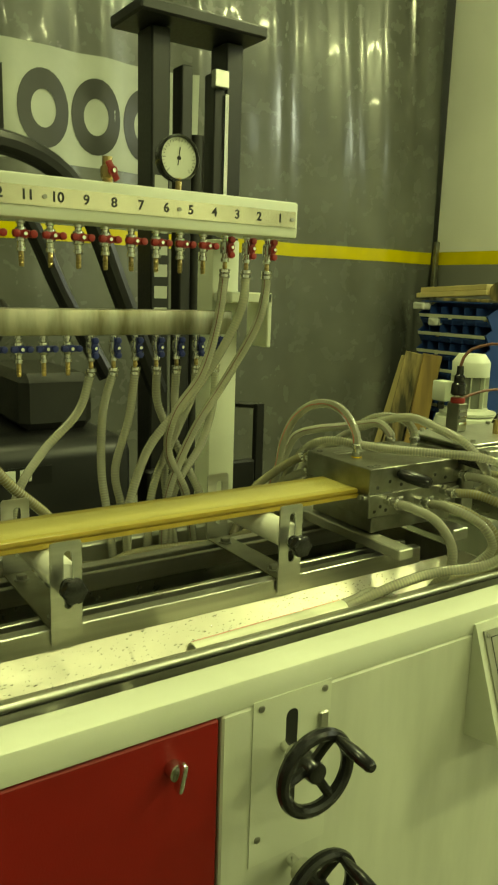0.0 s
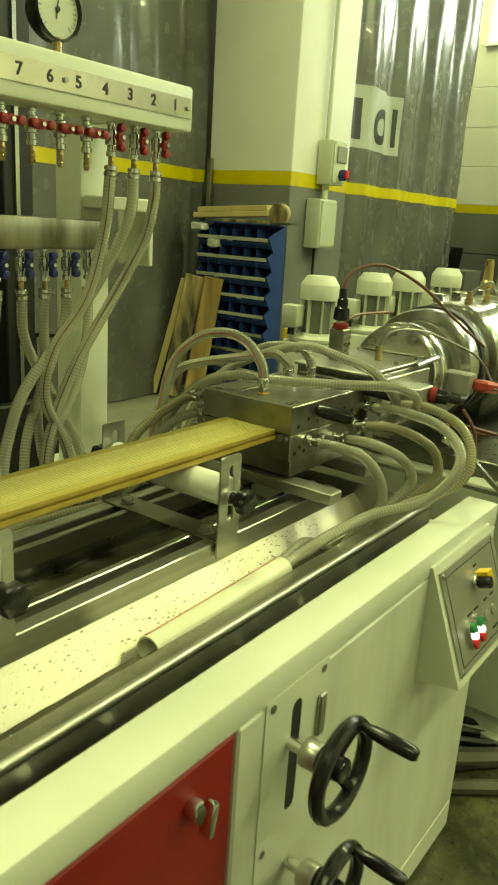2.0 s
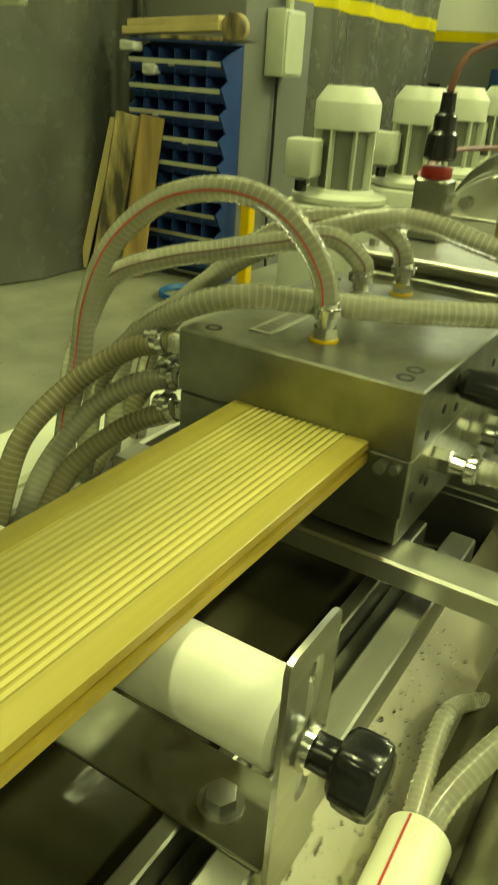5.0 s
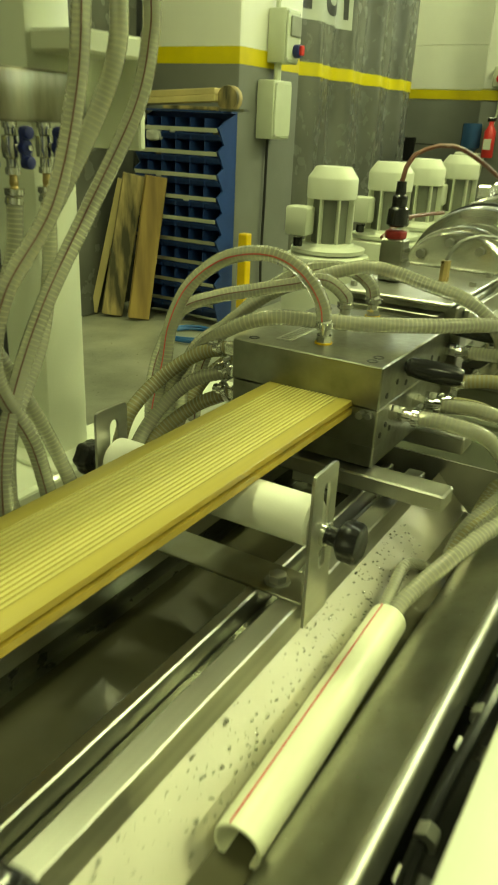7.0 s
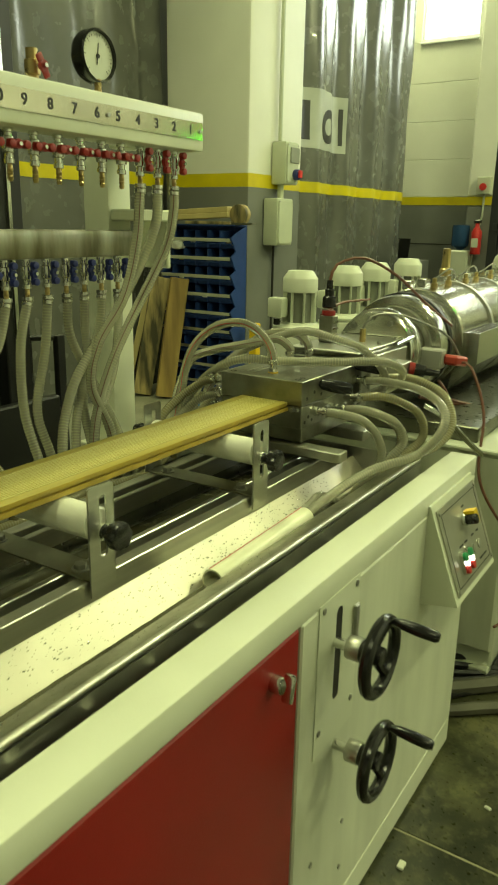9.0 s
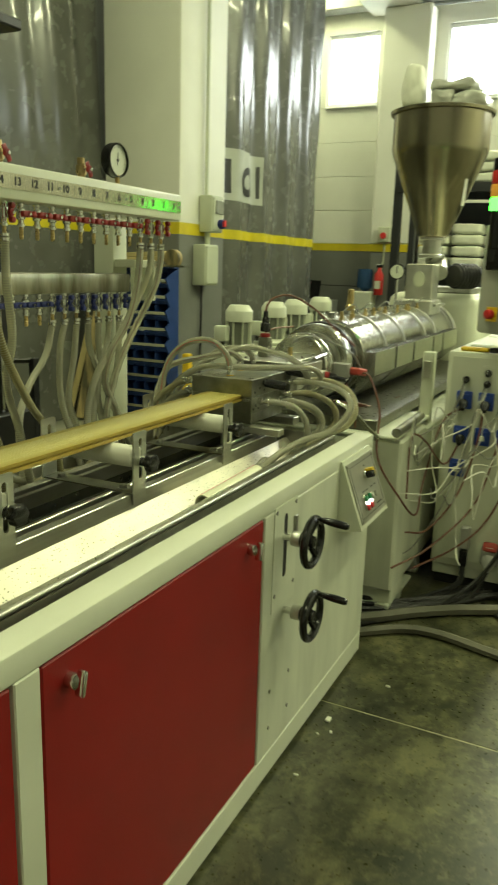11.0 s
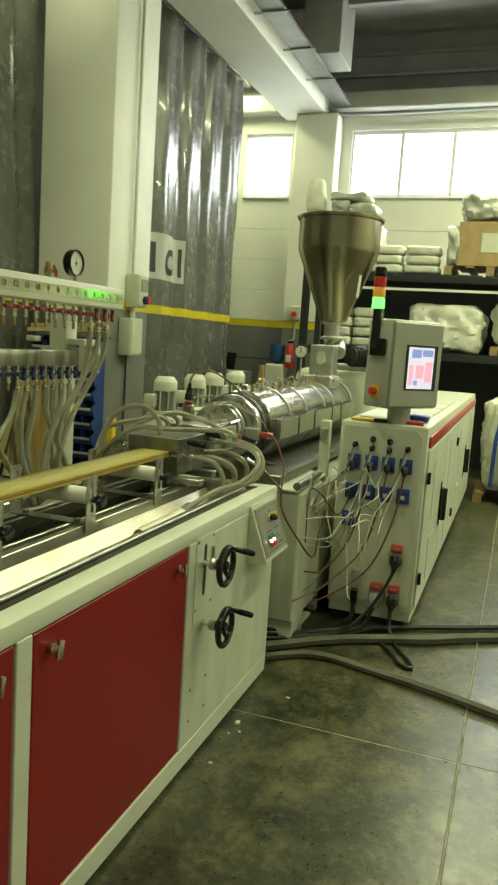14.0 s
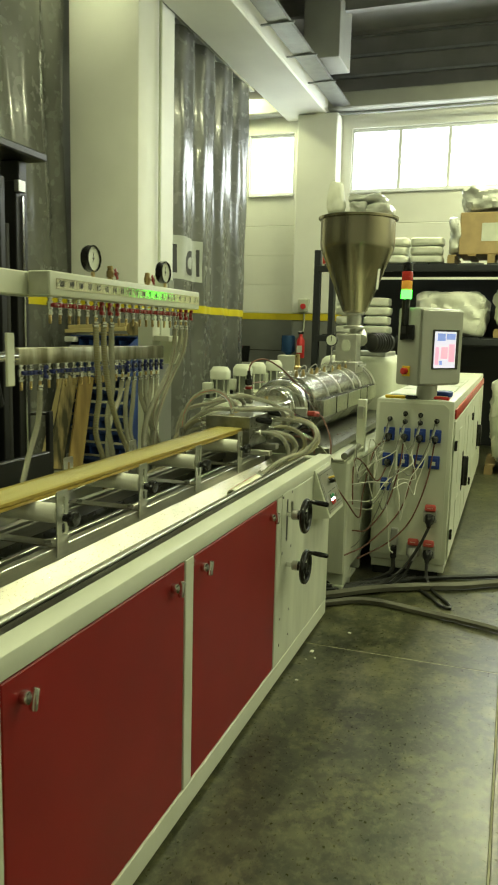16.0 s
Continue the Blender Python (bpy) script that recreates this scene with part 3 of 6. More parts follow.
solo("conduit", tube([(6.86, 4.80, 1.86), (6.86, 4.80, 2.0)], 0.03, 8, 0.1), BEIGEPLASTIC, "short conduit between two boxes", "pipe")
solo("yellow_post", box(6.12, 6.2, 4.58, 4.66, 0, 0.75, 0.008), YELPLASTIC, "yellow painted angle post on the floor", "post")

# ---- calibration table ----
TX0, TX1, TY = -4.2, 2.42, 1.50
table = thing("calibration_table", "white steel extrusion calibration table with red doors", "machine table", (0, 1.95, 0))
DOORS = [(-3.66, -2.71), (-2.64, -1.69), (-1.62, -0.67), (-0.60, 0.35), (0.42, 1.37)]
# Black block added so that the table's inside looks deep in shade
part("inner_frame", box(TX0 + 0.02, TX1 - 0.1, TY + 0.06, 2.42, 0.10, 0.45), RUBBERSHADE, table)
part("back_panel", box(TX0, TX1, 2.42, 2.46, 0.10, 0.90), WHITE, table)
bm = box(TX0, TX1, TY, 1.578, 0.932, 0.99, 0.006, segs=2)
part("top_rail", bm, WHITE, table)
part("bottom_rail", box(TX0, TX1, TY, TY + 0.05, 0.02, 0.108, 0.004), WHITE, table)
# The blotches here stand in for the handwheels' soft shadows
part("end_panel", box(1.372, TX1, TY, TY + 0.05, 0.108, 0.932, 0.004), SMUDGESHADE, table)
part("end_cap", box(2.39, TX1, TY + 0.05, 2.46, 0.10, 0.90, 0.004), WHITE, table)
part("back_rail", box(TX0, TX1, 2.34, 2.46, 0.90, 0.995, 0.006), WHITE, table)
for a, b in zip(DOORS, DOORS[1:]):
    part("stile", box(a[1] + 0.002, b[0] - 0.002, TY, TY + 0.05, 0.108, 0.932, 0.003), WHITE, table)
part("stile", box(TX0, DOORS[0][0] - 0.002, TY, TY + 0.05, 0.108, 0.932, 0.003), WHITE, table)
for a, b in DOORS:
    d = part("door", box(a + 0.003, b - 0.003, TY + 0.003, TY + 0.028, 0.112, 0.928, 0.004), RED, table, "flat red painted door")
    for kx in (b - 0.095, a + 0.075):
        kb = cyl((kx, TY + 0.004, 0.868), (kx, TY - 0.02, 0.868), 0.016, seg=16, bevel=0.003)
        part("lock", kb, CHROME, d, "chrome quarter-turn lock")
        part("lock_wing", box(kx - 0.0055, kx + 0.0055, TY - 0.040, TY - 0.018, 0.842, 0.894, 0.005, segs=2, turn=(0, 12, 0)), CHROME, d)

# slotted cover plate with two handwheels
cover_plate = part("cover_plate", plate([(1.435, 0.60), (1.615, 0.60), (1.615, 0.94), (1.435, 0.94)], 0.0018, facing_front(0, TY - 0.0005, 0),
                   holes=[slot(1.523, 0.80, 0.028, 0.21)]), WHITE, table)
# Black sheet standing for the shade inside the slot
part("slot_shade", box(1.505, 1.541, TY - 0.0012, TY - 0.0003, 0.693, 0.907), RUBBERSHADE, cover_plate)
for sx, sz in ((1.452, 0.925), (1.598, 0.925), (1.452, 0.655), (1.598, 0.655)):
    part("screw", cyl((sx, TY - 0.0022, sz), (sx, TY - 0.0052, sz), 0.007, seg=12, bevel=0.001), SCREW, cover_plate)
part("catch", box(1.585, 1.607, TY - 0.010, TY - 0.0024, 0.80, 0.88, 0.003), BRUSHED, cover_plate)
for sx, sz in ((1.45, 0.33), (1.60, 0.33), (1.45, 0.20), (1.60, 0.2)):
    part("screw", cyl((sx, TY, sz), (sx, TY - 0.003, sz), 0.006, seg=10), SCREW, table)


def handwheel(x, z, spin):
    """Black three-spoke handwheel facing -y on a steel boss."""
    c = Vector((x, TY, z))
    w = part("handwheel", cyl(c, c + Vector((0, -0.045, 0)), 0.011, seg=14), CHROME, table, "black three-spoke handwheel on a steel shaft")
    part("collar", cyl(c + Vector((0, -0.032, 0)), c + Vector((0, -0.062, 0)), 0.024, seg=20, bevel=0.003), BRUSHED, w)
    rim = bmesh.new()
    R, r, n, k = 0.072, 0.0125, 36, 10
    cy = -0.098
    g = [[rim.verts.new(c + Vector(((R + r * math.cos(2 * math.pi * j / k)) * math.cos(2 * math.pi * i / n), cy + r * math.sin(2 * math.pi * j / k),
                                    (R + r * math.cos(2 * math.pi * j / k)) * math.sin(2 * math.pi * i / n)))) for j in range(k)] for i in range(n)]
    for i in range(n):
        for j in range(k):
            rim.faces.new((g[i][j], g[(i + 1) % n][j], g[(i + 1) % n][(j + 1) % k], g[i][(j + 1) % k]))
    part("rim", rim, BLACK, w)
    part("hub", cyl(c + Vector((0, -0.058, 0)), c + Vector((0, -0.105, 0)), 0.023, 0.019, 18, bevel=0.003), BLACK, w)
    for i in range(3):
        a = radians(spin + 120 * i)
        d = Vector((math.cos(a), 0, math.sin(a)))
        part("spoke", tube([c + d * 0.012 + Vector((0, -0.082, 0)), c + d * 0.045 + Vector((0, -0.09, 0)), c + d * 0.068 + Vector((0, cy, 0))], 0.0095, 8, 0.02), BLACK, w)
    a = radians(spin)
    p = c + Vector((math.cos(a), 0, math.sin(a))) * R + Vector((0, cy - 0.008, 0))
    part("handle", lathe([(0.006, 0), (0.008, 0.008), (0.0105, 0.02), (0.0125, 0.05), (0.0115, 0.085), (0.008, 0.092)], p, (0.05, -1, -0.1), 14), BLACK, w)


handwheel(1.507, 0.834, 62)
handwheel(1.535, 0.578, 60)

# sloping control panel on the table's end
cp = bmesh.new()
sec = [(1.5, 0.957), (1.494, 0.957), (1.403, 0.707), (1.5, 0.690)]
v0 = [cp.verts.new((2.018, y, z)) for y, z in sec]
v1 = [cp.verts.new((2.352, y, z)) for y, z in sec]
cp.faces.new(v0)
cp.faces.new(v1[::-1])
for i in range(4):
    cp.faces.new((v0[i], v0[(i + 1) % 4], v1[(i + 1) % 4], v1[i]))
cpb = part("control_box", cp, WHITE, table, "white sloping control box")
CPM = Matrix.Translation((2.187, 1.4485, 0.832)) @ pose(0, 0, 0, 70, 0, 0)
fp = part("face_plate", plate([(-0.152, -0.115), (0.152, -0.115), (0.152, 0.115), (-0.152, 0.115)], 0.004, CPM @ pose(0, 0, 0.001)), FACEPLATE, cpb, "brushed metal control face plate")


def on_cp(x, y, name, r, h, m, h0=0.005, seg=18):
    return part(name, cyl(CPM @ Vector((x, y, h0)), CPM @ Vector((x, y, h0 + h)), r, seg=seg, bevel=min(r, h) * 0.2), m, cpb)


for sx in (-0.142, 0.142):
    for sy in (-0.105, 0.105):
        on_cp(sx, sy, "screw", 0.006, 0.003, SCREW)
frame_line = bmesh.new()
for a in (((-0.135, -0.1), (0.135, -0.098)), ((-0.135, 0.098), (0.135, 0.1)), ((-0.135, -0.1), (-0.133, 0.1)), ((0.133, -0.1), (0.135, 0.1))):
    plate([(a[0][0], a[0][1]), (a[1][0], a[0][1]), (a[1][0], a[1][1]), (a[0][0], a[1][1])], 0.0006, CPM @ pose(0, 0, 0.0052), frame_line)
for lx, ly, lw in ((-0.07, -0.012, 0.03), (-0.03, -0.012, 0.026), (0.01, 0.075, 0.02), (0.05, -0.085, 0.06), (0.03, -0.012, 0.02), (0.07, -0.012, 0.02)):
    plate([(lx, ly), (lx + lw, ly), (lx + lw, ly + 0.005), (lx, ly + 0.005)], 0.0006, CPM @ pose(0, 0, 0.0052), frame_line)
part("printed_lines", frame_line, PRINT, cpb)
on_cp(0.0, 0.045, "knob_collar", 0.017, 0.012, CHROME)
part("yellow_plate", plate([(0.005, 0.03), (0.035, 0.03), (0.035, 0.065), (0.005, 0.065)], 0.03, CPM @ pose(0, 0, 0.008)), YELPLASTIC, cpb)
on_cp(0.004, 0.043, "selector_knob", 0.014, 0.03, BLACK, 0.014)
for bx in (-0.075, -0.035):
    part("push_button", plate(slot(bx, -0.05, 0.028, 0.062), 0.01, CPM @ pose(0, 0, 0.005)), CHROME, cpb)
    on_cp(bx, -0.033, "green_cap", 0.0115, 0.008, GREENBUTTON, 0.014)
    on_cp(bx, -0.067, "red_cap", 0.0115, 0.008, REDBUTTON, 0.014)
    on_cp(bx, -0.05, "lens", 0.008, 0.008, LITWHITE, 0.0155)
for bx in (0.03, 0.07):
    on_cp(bx, -0.045, "blank_button", 0.013, 0.004, FACEPLATE)

# ---- stainless water tray and tank on the table ----
tray = thing("water_tray", "wet stainless steel spray tank with catch tray", "water tank", (0, 1.95, 0.9))
TR1 = 2.31
part("front_rim", box(TX0, TR1, 1.628, 1.642, 0.974, 0.988, 0.0055, segs=3), STEEL, tray, "bright rolled rim")
part("front_wall", box(TX0, TR1, 1.630, 1.638, 0.905, 0.972), STEEL, tray)
# Black strip standing for the deep shade between top rail and tray rim
part("gap_strip", box(TX0, TR1, 1.579, 1.629, 0.84, 0.85), RUBBERSHADE, tray)
for k, (ga, gb) in enumerate(((-1.2, -0.35), (-0.2, 0.55), (0.7, 1.32), (1.42, 2.2))):
    gz = 0.93 - 0.012 * (k % 2)
    gl = part("air_line", tube([(ga, 1.602, gz - 0.03), (ga + 0.15, 1.610, gz), ((ga + gb) / 2, 1.600, gz + 0.008), (gb - 0.1, 1.608, gz), (gb, 1.600, gz - 0.04)], 0.009, 8, 0.04), BLACK, tray, "black air line in the gap")
    for j in range(4):
        gx = ga + 0.1 + (gb - ga - 0.2) * j / 3
        part("line_clip", box(gx - 0.012, gx + 0.012, 1.588, 1.622, gz - 0.02, gz - 0.012, 0.002), CHROME, gl)
        part("line_nut", cyl((gx + 0.03, 1.606, gz + 0.003), (gx + 0.048, 1.606, gz + 0.003), 0.0125, seg=6), SCREW, gl)
sect = [(1.641, 0.985), (1.695, 0.962), (1.722, 0.932), (1.734, 0.897), (1.744, 0.884), (1.771, 0.884), (1.779, 0.891), (1.842, 0.956)]


def tray_strip(k0, k1, n=150):
    bm = bmesh.new()
    g = []
    for i in range(n + 1):
        x = TX0 + (TR1 - TX0) * i / n
        g.append([bm.verts.new((x, sect[k][0], sect[k][1] + (0.0018 * noise.noise((x * 5, sect[k][0] * 12, 0)) + 0.0009 * noise.noise((x * 19, sect[k][0] * 30, 2)) if 0 < k < 7 else 0))) for k in range(k0, k1 + 1)])
    for i in range(n):
        for k in range(k1 - k0):
            bm.faces.new((g[i][k], g[i + 1][k], g[i + 1][k + 1], g[i][k + 1]))
    return bm


# One stainless tray, coloured darker and brighter by what each slope reflects
part("catch_tray", tray_strip(0, 6), DIMREFLECTSTEEL, tray, "wet dull catch tray, its dark reflection in the colour")
part("sloping_sheet", tray_strip(6, 7), SHEETSTEEL, tray, "sloping steel sheet with water drops, its bright reflection in the colour")
film = bmesh.new()
wl = []
for i in range(331):
    x = -1.6 + 3.9 * i / 330
    edge = 1.7835 + 0.0035 * noise.noise((x * 6, 3, 0)) + 0.0018 * noise.noise((x * 23, 5, 0))
    wl.append([film.verts.new((x, y, 0.8945 + 0.0006 * noise.noise((x * 30, y * 60, 1)))) for y in (1.7368, 1.750, 1.762, 1.774, edge)])
for a, b in zip(wl, wl[1:]):
    for k in range(4):
        film.faces.new((a[k], b[k], b[k + 1], a[k + 1]))
part("running_water", film, WATER, tray, "thin cloudy water running along the tray")
part("end_wall", box(TR1 - 0.004, TR1, 1.638, 2.30, 0.905, 0.985), STEEL, tray)
for y0, y1 in ((1.838, 1.868), (1.896, 1.912), (2.078, 2.094), (2.122, 2.152)):
    part("rail", box(TX0, 2.2, y0, y1, 0.955, 1.0, 0.002), BRUSHED, tray, "bright steel rail")
part("tank_wall", box(TX0, 2.2, 1.870, 1.894, 0.905, 0.97), TANKDARK, tray)
part("tank_wall", box(TX0, 2.2, 2.096, 2.12, 0.905, 0.97), TANKDARK, tray)
part("tank_floor", box(TX0, 2.2, 1.86, 2.13, 0.902, 0.912), TANKDARK, tray)
part("water", box(TX0, 2.19, 1.913, 2.077, 0.912, 0.918), WATER, tray, "dark still water")
part("back_tray", box(TX0, TR1, 2.153, 2.30, 0.902, 0.93), TRAYSTEEL, tray)
part("back_rim", box(TX0, TR1, 2.30, 2.338, 0.93, 0.988, 0.004), STEEL, tray)
drops = bmesh.new()
rnd = random.Random(5)
for i in range(3000):
    x = rnd.uniform(-1.2, 2.1)
    y = rnd.choice([rnd.uniform(1.789, 1.838), rnd.uniform(1.789, 1.838), rnd.uniform(1.789, 1.838), rnd.uniform(1.70, 1.735), rnd.uniform(1.645, 1.70)])
    k = next(k for k in range(7) if sect[k][0] <= y <= sect[k + 1][0])
    z = sect[k][1] + (sect[k + 1][1] - sect[k][1]) * (y - sect[k][0]) / (sect[k + 1][0] - sect[k][0])
    r = (0.0011 + 0.0027 * rnd.random() ** 2) * 0.85 * (0.6 if y < 1.74 else 1)
    lean, wide = rnd.uniform(0, 6.28), 1 + 0.5 * rnd.random()
    rings = []
    for rad, up in ((1.0, 0.0), (0.92, 0.38), (0.55, 0.68)):
        rings.append([drops.verts.new((x + r * rad * wide * math.cos(lean + a * 0.785), y + r * rad * math.sin(lean + a * 0.785), z - 0.0003 + r * up)) for a in range(8)])
    tip = drops.verts.new((x, y, z - 0.0003 + r * 0.78))
    for ra, rb in zip(rings, rings[1:]):
        for a in range(8):
            drops.faces.new((ra[a], ra[(a + 1) % 8], rb[(a + 1) % 8], rb[a]))
    for a in range(8):
        drops.faces.new((rings[2][a], rings[2][(a + 1) % 8], tip))
    drops.faces.new(rings[0][::-1])
mat("water_drop", (0.93, 0.94, 0.9), 0.03, trans=1.0, rvar=0.01).node_tree.nodes["Principled BSDF"].inputs["IOR"].default_value = 1.31
dr = part("water_droplet_film", drops, MATS["water_drop"], tray)
dr["kind"] = "stuff"

# ---- roller supports ----
RX = [1.752, 1.212, 0.680, 0.135, -0.41, -0.95, -1.5, -2.04]


def roller_support(x):
    s = thing("roller_support", "steel support bracket with white roller and black knobs", "roller support", (x, 1.995, 1.0), "roller supports under the profile")
    # Strip coloured dark for its dark reflection
    part("base_strip", box(x - 0.032, x + 0.032, 1.834, 2.156, 1.0005, 1.0045, 0.001), DIMREFLECTSTEEL, s)
    for y, face in ((1.830, 1), (2.160, -1)):
        lo = 0.030 if face > 0 else 0.0
        hh = 0.179 + lo
        out = [(-0.032, 0), (0.032, 0), (0.032, hh - 0.007), (0.030, hh - 0.002), (0.025, hh), (-0.025, hh), (-0.030, hh - 0.002), (-0.032, hh - 0.007)]
        part("bracket", plate(out, 0.004, facing_front(x, y + 0.002, 1.0 - lo), holes=[slot(0.004, 0.100 + lo, 0.018, 0.120)]), BRUSHED, s)
        yk = y - 0.004 * face
        part("washer", cyl((x, yk, 1.092), (x, yk - 0.006 * face, 1.092), 0.016, seg=16), CHROME, s)
        kn = lathe([(0.012, 0), (0.0125, 0.014), (0.019, 0.016), (0.0235, 0.020), (0.0245, 0.026), (0.0245, 0.038), (0.0225, 0.043), (0.016, 0.045)], (x, yk - 0.006 * face, 1.092), (0, -face, 0), 42)
        for v in kn.verts:
            d = Vector((v.co.x - x, v.co.z - 1.092))
            if d.length > 0.016:
                a = math.atan2(d.y, d.x)
                f = 1 + 0.075 * math.cos(6 * a)
                v.co.x, v.co.z = x + d.x * f, 1.092 + d.y * f
        part("knob", kn, BLACK, s, "black star knob")
    part("roller", lathe([(0.008, 0), (0.0275, 0), (0.0315, 0.004), (0.0315, 0.312), (0.0275, 0.316), (0.008, 0.316)], (x, 1.837, 1.103), (0, 1, 0), 28), ROLLER, s, "white plastic roller")
    for by in (1.882, 2.108):
        part("bolt", cyl((x - 0.005, by, 1.0045), (x - 0.005, by, 1.0165), 0.0125, seg=6, bevel=0.0015), SCREW, s)
        part("bolt_washer", cyl((x - 0.005, by, 1.0046), (x - 0.005, by, 1.0068), 0.017, seg=16), SCREW, s)
    return s


first = roller_support(RX[0])
for x in RX[1:]:
    copy_thing(first, Matrix.Translation((x, 1.995, 1.0)))

# ---- extruded profile ----
PY0, PY1, PZ = 1.922, 2.070, 1.161
prof = thing("extruded_board", "fresh yellow-brown grooved decking profile leaving the die", "extruded board", (0, 1.996, 1.143))
top = [(PY0, PZ - 0.001), (PY0 + 0.0015, PZ)]
y = PY0 + 0.021
while y < PY1 - 0.02:
    top += [(y, PZ), (y + 0.0006, PZ - 0.0012), (y + 0.0026, PZ - 0.0012), (y + 0.0032, PZ)]
    y += 0.0067
top += [(PY1 - 0.0015, PZ), (PY1, PZ - 0.001)]
low = [(PY1, PZ - 0.009), (PY1 - 0.006, PZ - 0.0095), (PY1 - 0.006, PZ - 0.0145), (PY1, PZ - 0.015), (PY1, PZ - 0.024), (PY1 - 0.001, PZ - 0.025)]
low += [(PY0 + 0.001, PZ - 0.025), (PY0, PZ - 0.024), (PY0, PZ - 0.015), (PY0 + 0.006, PZ - 0.0145), (PY0 + 0.006, PZ - 0.0095), (PY0, PZ - 0.009)]
bm = bmesh.new()
ring = top + low
cuts = [TX0 - 0.6 + (2.26 - TX0 + 0.6) * i / 12 for i in range(13)]
rows = [[bm.verts.new((x, yy, zz)) for yy, zz in ring] for x in cuts]
for a, b in zip(rows, rows[1:]):
    for k in range(len(ring)):
        f = bm.faces.new((a[k], b[k], b[(k + 1) % len(ring)], a[(k + 1) % len(ring)]))
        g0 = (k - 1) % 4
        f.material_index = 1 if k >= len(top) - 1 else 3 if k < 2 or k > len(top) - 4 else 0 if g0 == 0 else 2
bm.faces.new(rows[0])
bm.faces.new(rows[-1])
part("grooved_board", bm, [PROFILE, PROFILEEDGE, PROFILEGROOVESHADE, PROFILEBAND], prof)

# ---- die and extruder ----
AY, AZ = 2.02, 1.185
die = thing("extrusion_die", "scratched steel profile die with cooling fittings", "extrusion die", (2.2, AY, 1.05))
part("upper_plate", box(2.036, 2.37, 1.878, 2.142, 1.153, 1.221, 0.002), OLDSTEEL, die)
part("lower_plate", box(2.040, 2.37, 1.880, 2.142, 1.088, 1.151, 0.002), OLDSTEEL, die)
part("base_block", box(2.06, 2.36, 1.888, 2.135, 1.045, 1.087, 0.002), OLDSTEEL, die)
part("back_plate", box(2.372, 2.42, 1.86, 2.16, 1.06, 1.212, 0.003), OLDSTEEL, die)
part("support_bar", box(2.04, 2.09, 1.76, 2.24, 1.012, 1.040, 0.003), STEEL, die, "bright steel cross bar")
part("support_bar", box(2.28, 2.34, 1.80, 2.2, 1.012, 1.044, 0.003), STEEL, die)
tag = part("type_plate", box(2.078, 2.183, 2.058, 2.084, 1.221, 1.2222), STEEL, die, "small engraved type plate")
for i in range(9):
    part("engraved_bar", box(2.085 + i * 0.0105, 2.092 + i * 0.0105, 2.063, 2.079, 1.2222, 1.2226), OLDSTEEL, tag)
# Black rings and discs on solid plates stand for shade in the holes
for bx, by in ((2.06, 1.905), (2.085, 1.905), (2.34, 1.90), (2.06, 2.115), (2.34, 2.115)):
    part("bolt_hole", lathe([(0.004, -0.002), (0.009, -0.001), (0.009, 0.0006), (0.0065, 0.0006), (0.004, -0.0005)], (bx, by, 1.221), (0, 0, 1), 12), RUBBERSHADE, die)
for i in range(7):
    part("side_hole", cyl((2.065 + i * 0.042, 1.8785, 1.170 + 0.012 * (i % 2)), (2.065 + i * 0.042, 1.877, 1.170 + 0.012 * (i % 2)), 0.005, seg=10), RUBBERSHADE, die)
for i in range(4):
    part("side_hole", cyl((2.06 + i * 0.02, 1.8805, 1.105 + 0.012 * (i % 2)), (2.06 + i * 0.02, 1.879, 1.105 + 0.012 * (i % 2)), 0.005, seg=10), RUBBERSHADE, die)
part("guide_screw", cyl((2.043, 1.905, 1.142), (2.026, 1.905, 1.142), 0.006, seg=10), SCREW, die)
part("guide_screw", cyl((2.043, 1.892, 1.142), (2.030, 1.892, 1.142), 0.005, seg=10), SCREW, die)
for hx, hz in ((2.16, 1.20), (2.385, 1.222)):
    part("lever_handle", lathe([(0.007, -0.03), (0.009, 0), (0.015, 0.006), (0.0175, 0.03), (0.0175, 0.075), (0.013, 0.09), (0.006, 0.092)], (hx - 0.02, 1.878, hz), (0.30, -1, -0.12), 16), BLACK, die, "black grip handle")


def fitting(p, d, n=0.05, r=0.012, mt=None):
    p, d = Vector(p), Vector(d).normalized()
    f = part("hose_fitting", cyl(p, p + d * n * 0.35, r * 1.1, seg=6), mt or CHROME, die)
    part("barb", cyl(p + d * n * 0.3, p + d * n, r * 0.8, seg=12), mt or CHROME, f)
    part("clamp", lathe([(r * 1.05, 0), (r * 1.28, 0.001), (r * 1.28, 0.009), (r * 1.05, 0.01)], p + d * n * 0.62, d, 14), CHROME, f)
    part("clamp_screw", cyl(p + d * n * 0.72 + Vector((0, 0, r * 1.3)), p + d * n * 0.72 + Vector((0.014, 0, r * 1.4)), 0.004, seg=8), SCREW, f)


ZT = 1.221
TOPF = [(2.104, 2.010), (2.262, 2.045), (2.335, 2.02)]
for fx, fy in TOPF:
    part("sealed_socket", lathe([(0.011, 0), (0.0145, 0), (0.0145, 0.0025), (0.011, 0.003)], (fx, fy, ZT), (0, 0, 1), 16), YELPLASTIC, die)
    fitting((fx, fy, ZT), (0, 0, 1), 0.04, 0.012)
SIDEF = [(2.10, 1.132), (2.215, 1.118), (2.31, 1.135), (2.36, 1.178), (2.28, 1.105)]
for fx, fz in SIDEF:
    fitting((fx, 1.880, fz), (0, -1, 0), 0.06, 0.012)
BACKF = [(2.055, 1.195), (2.075, 1.150), (2.07, 1.112), (2.25, 1.14)]
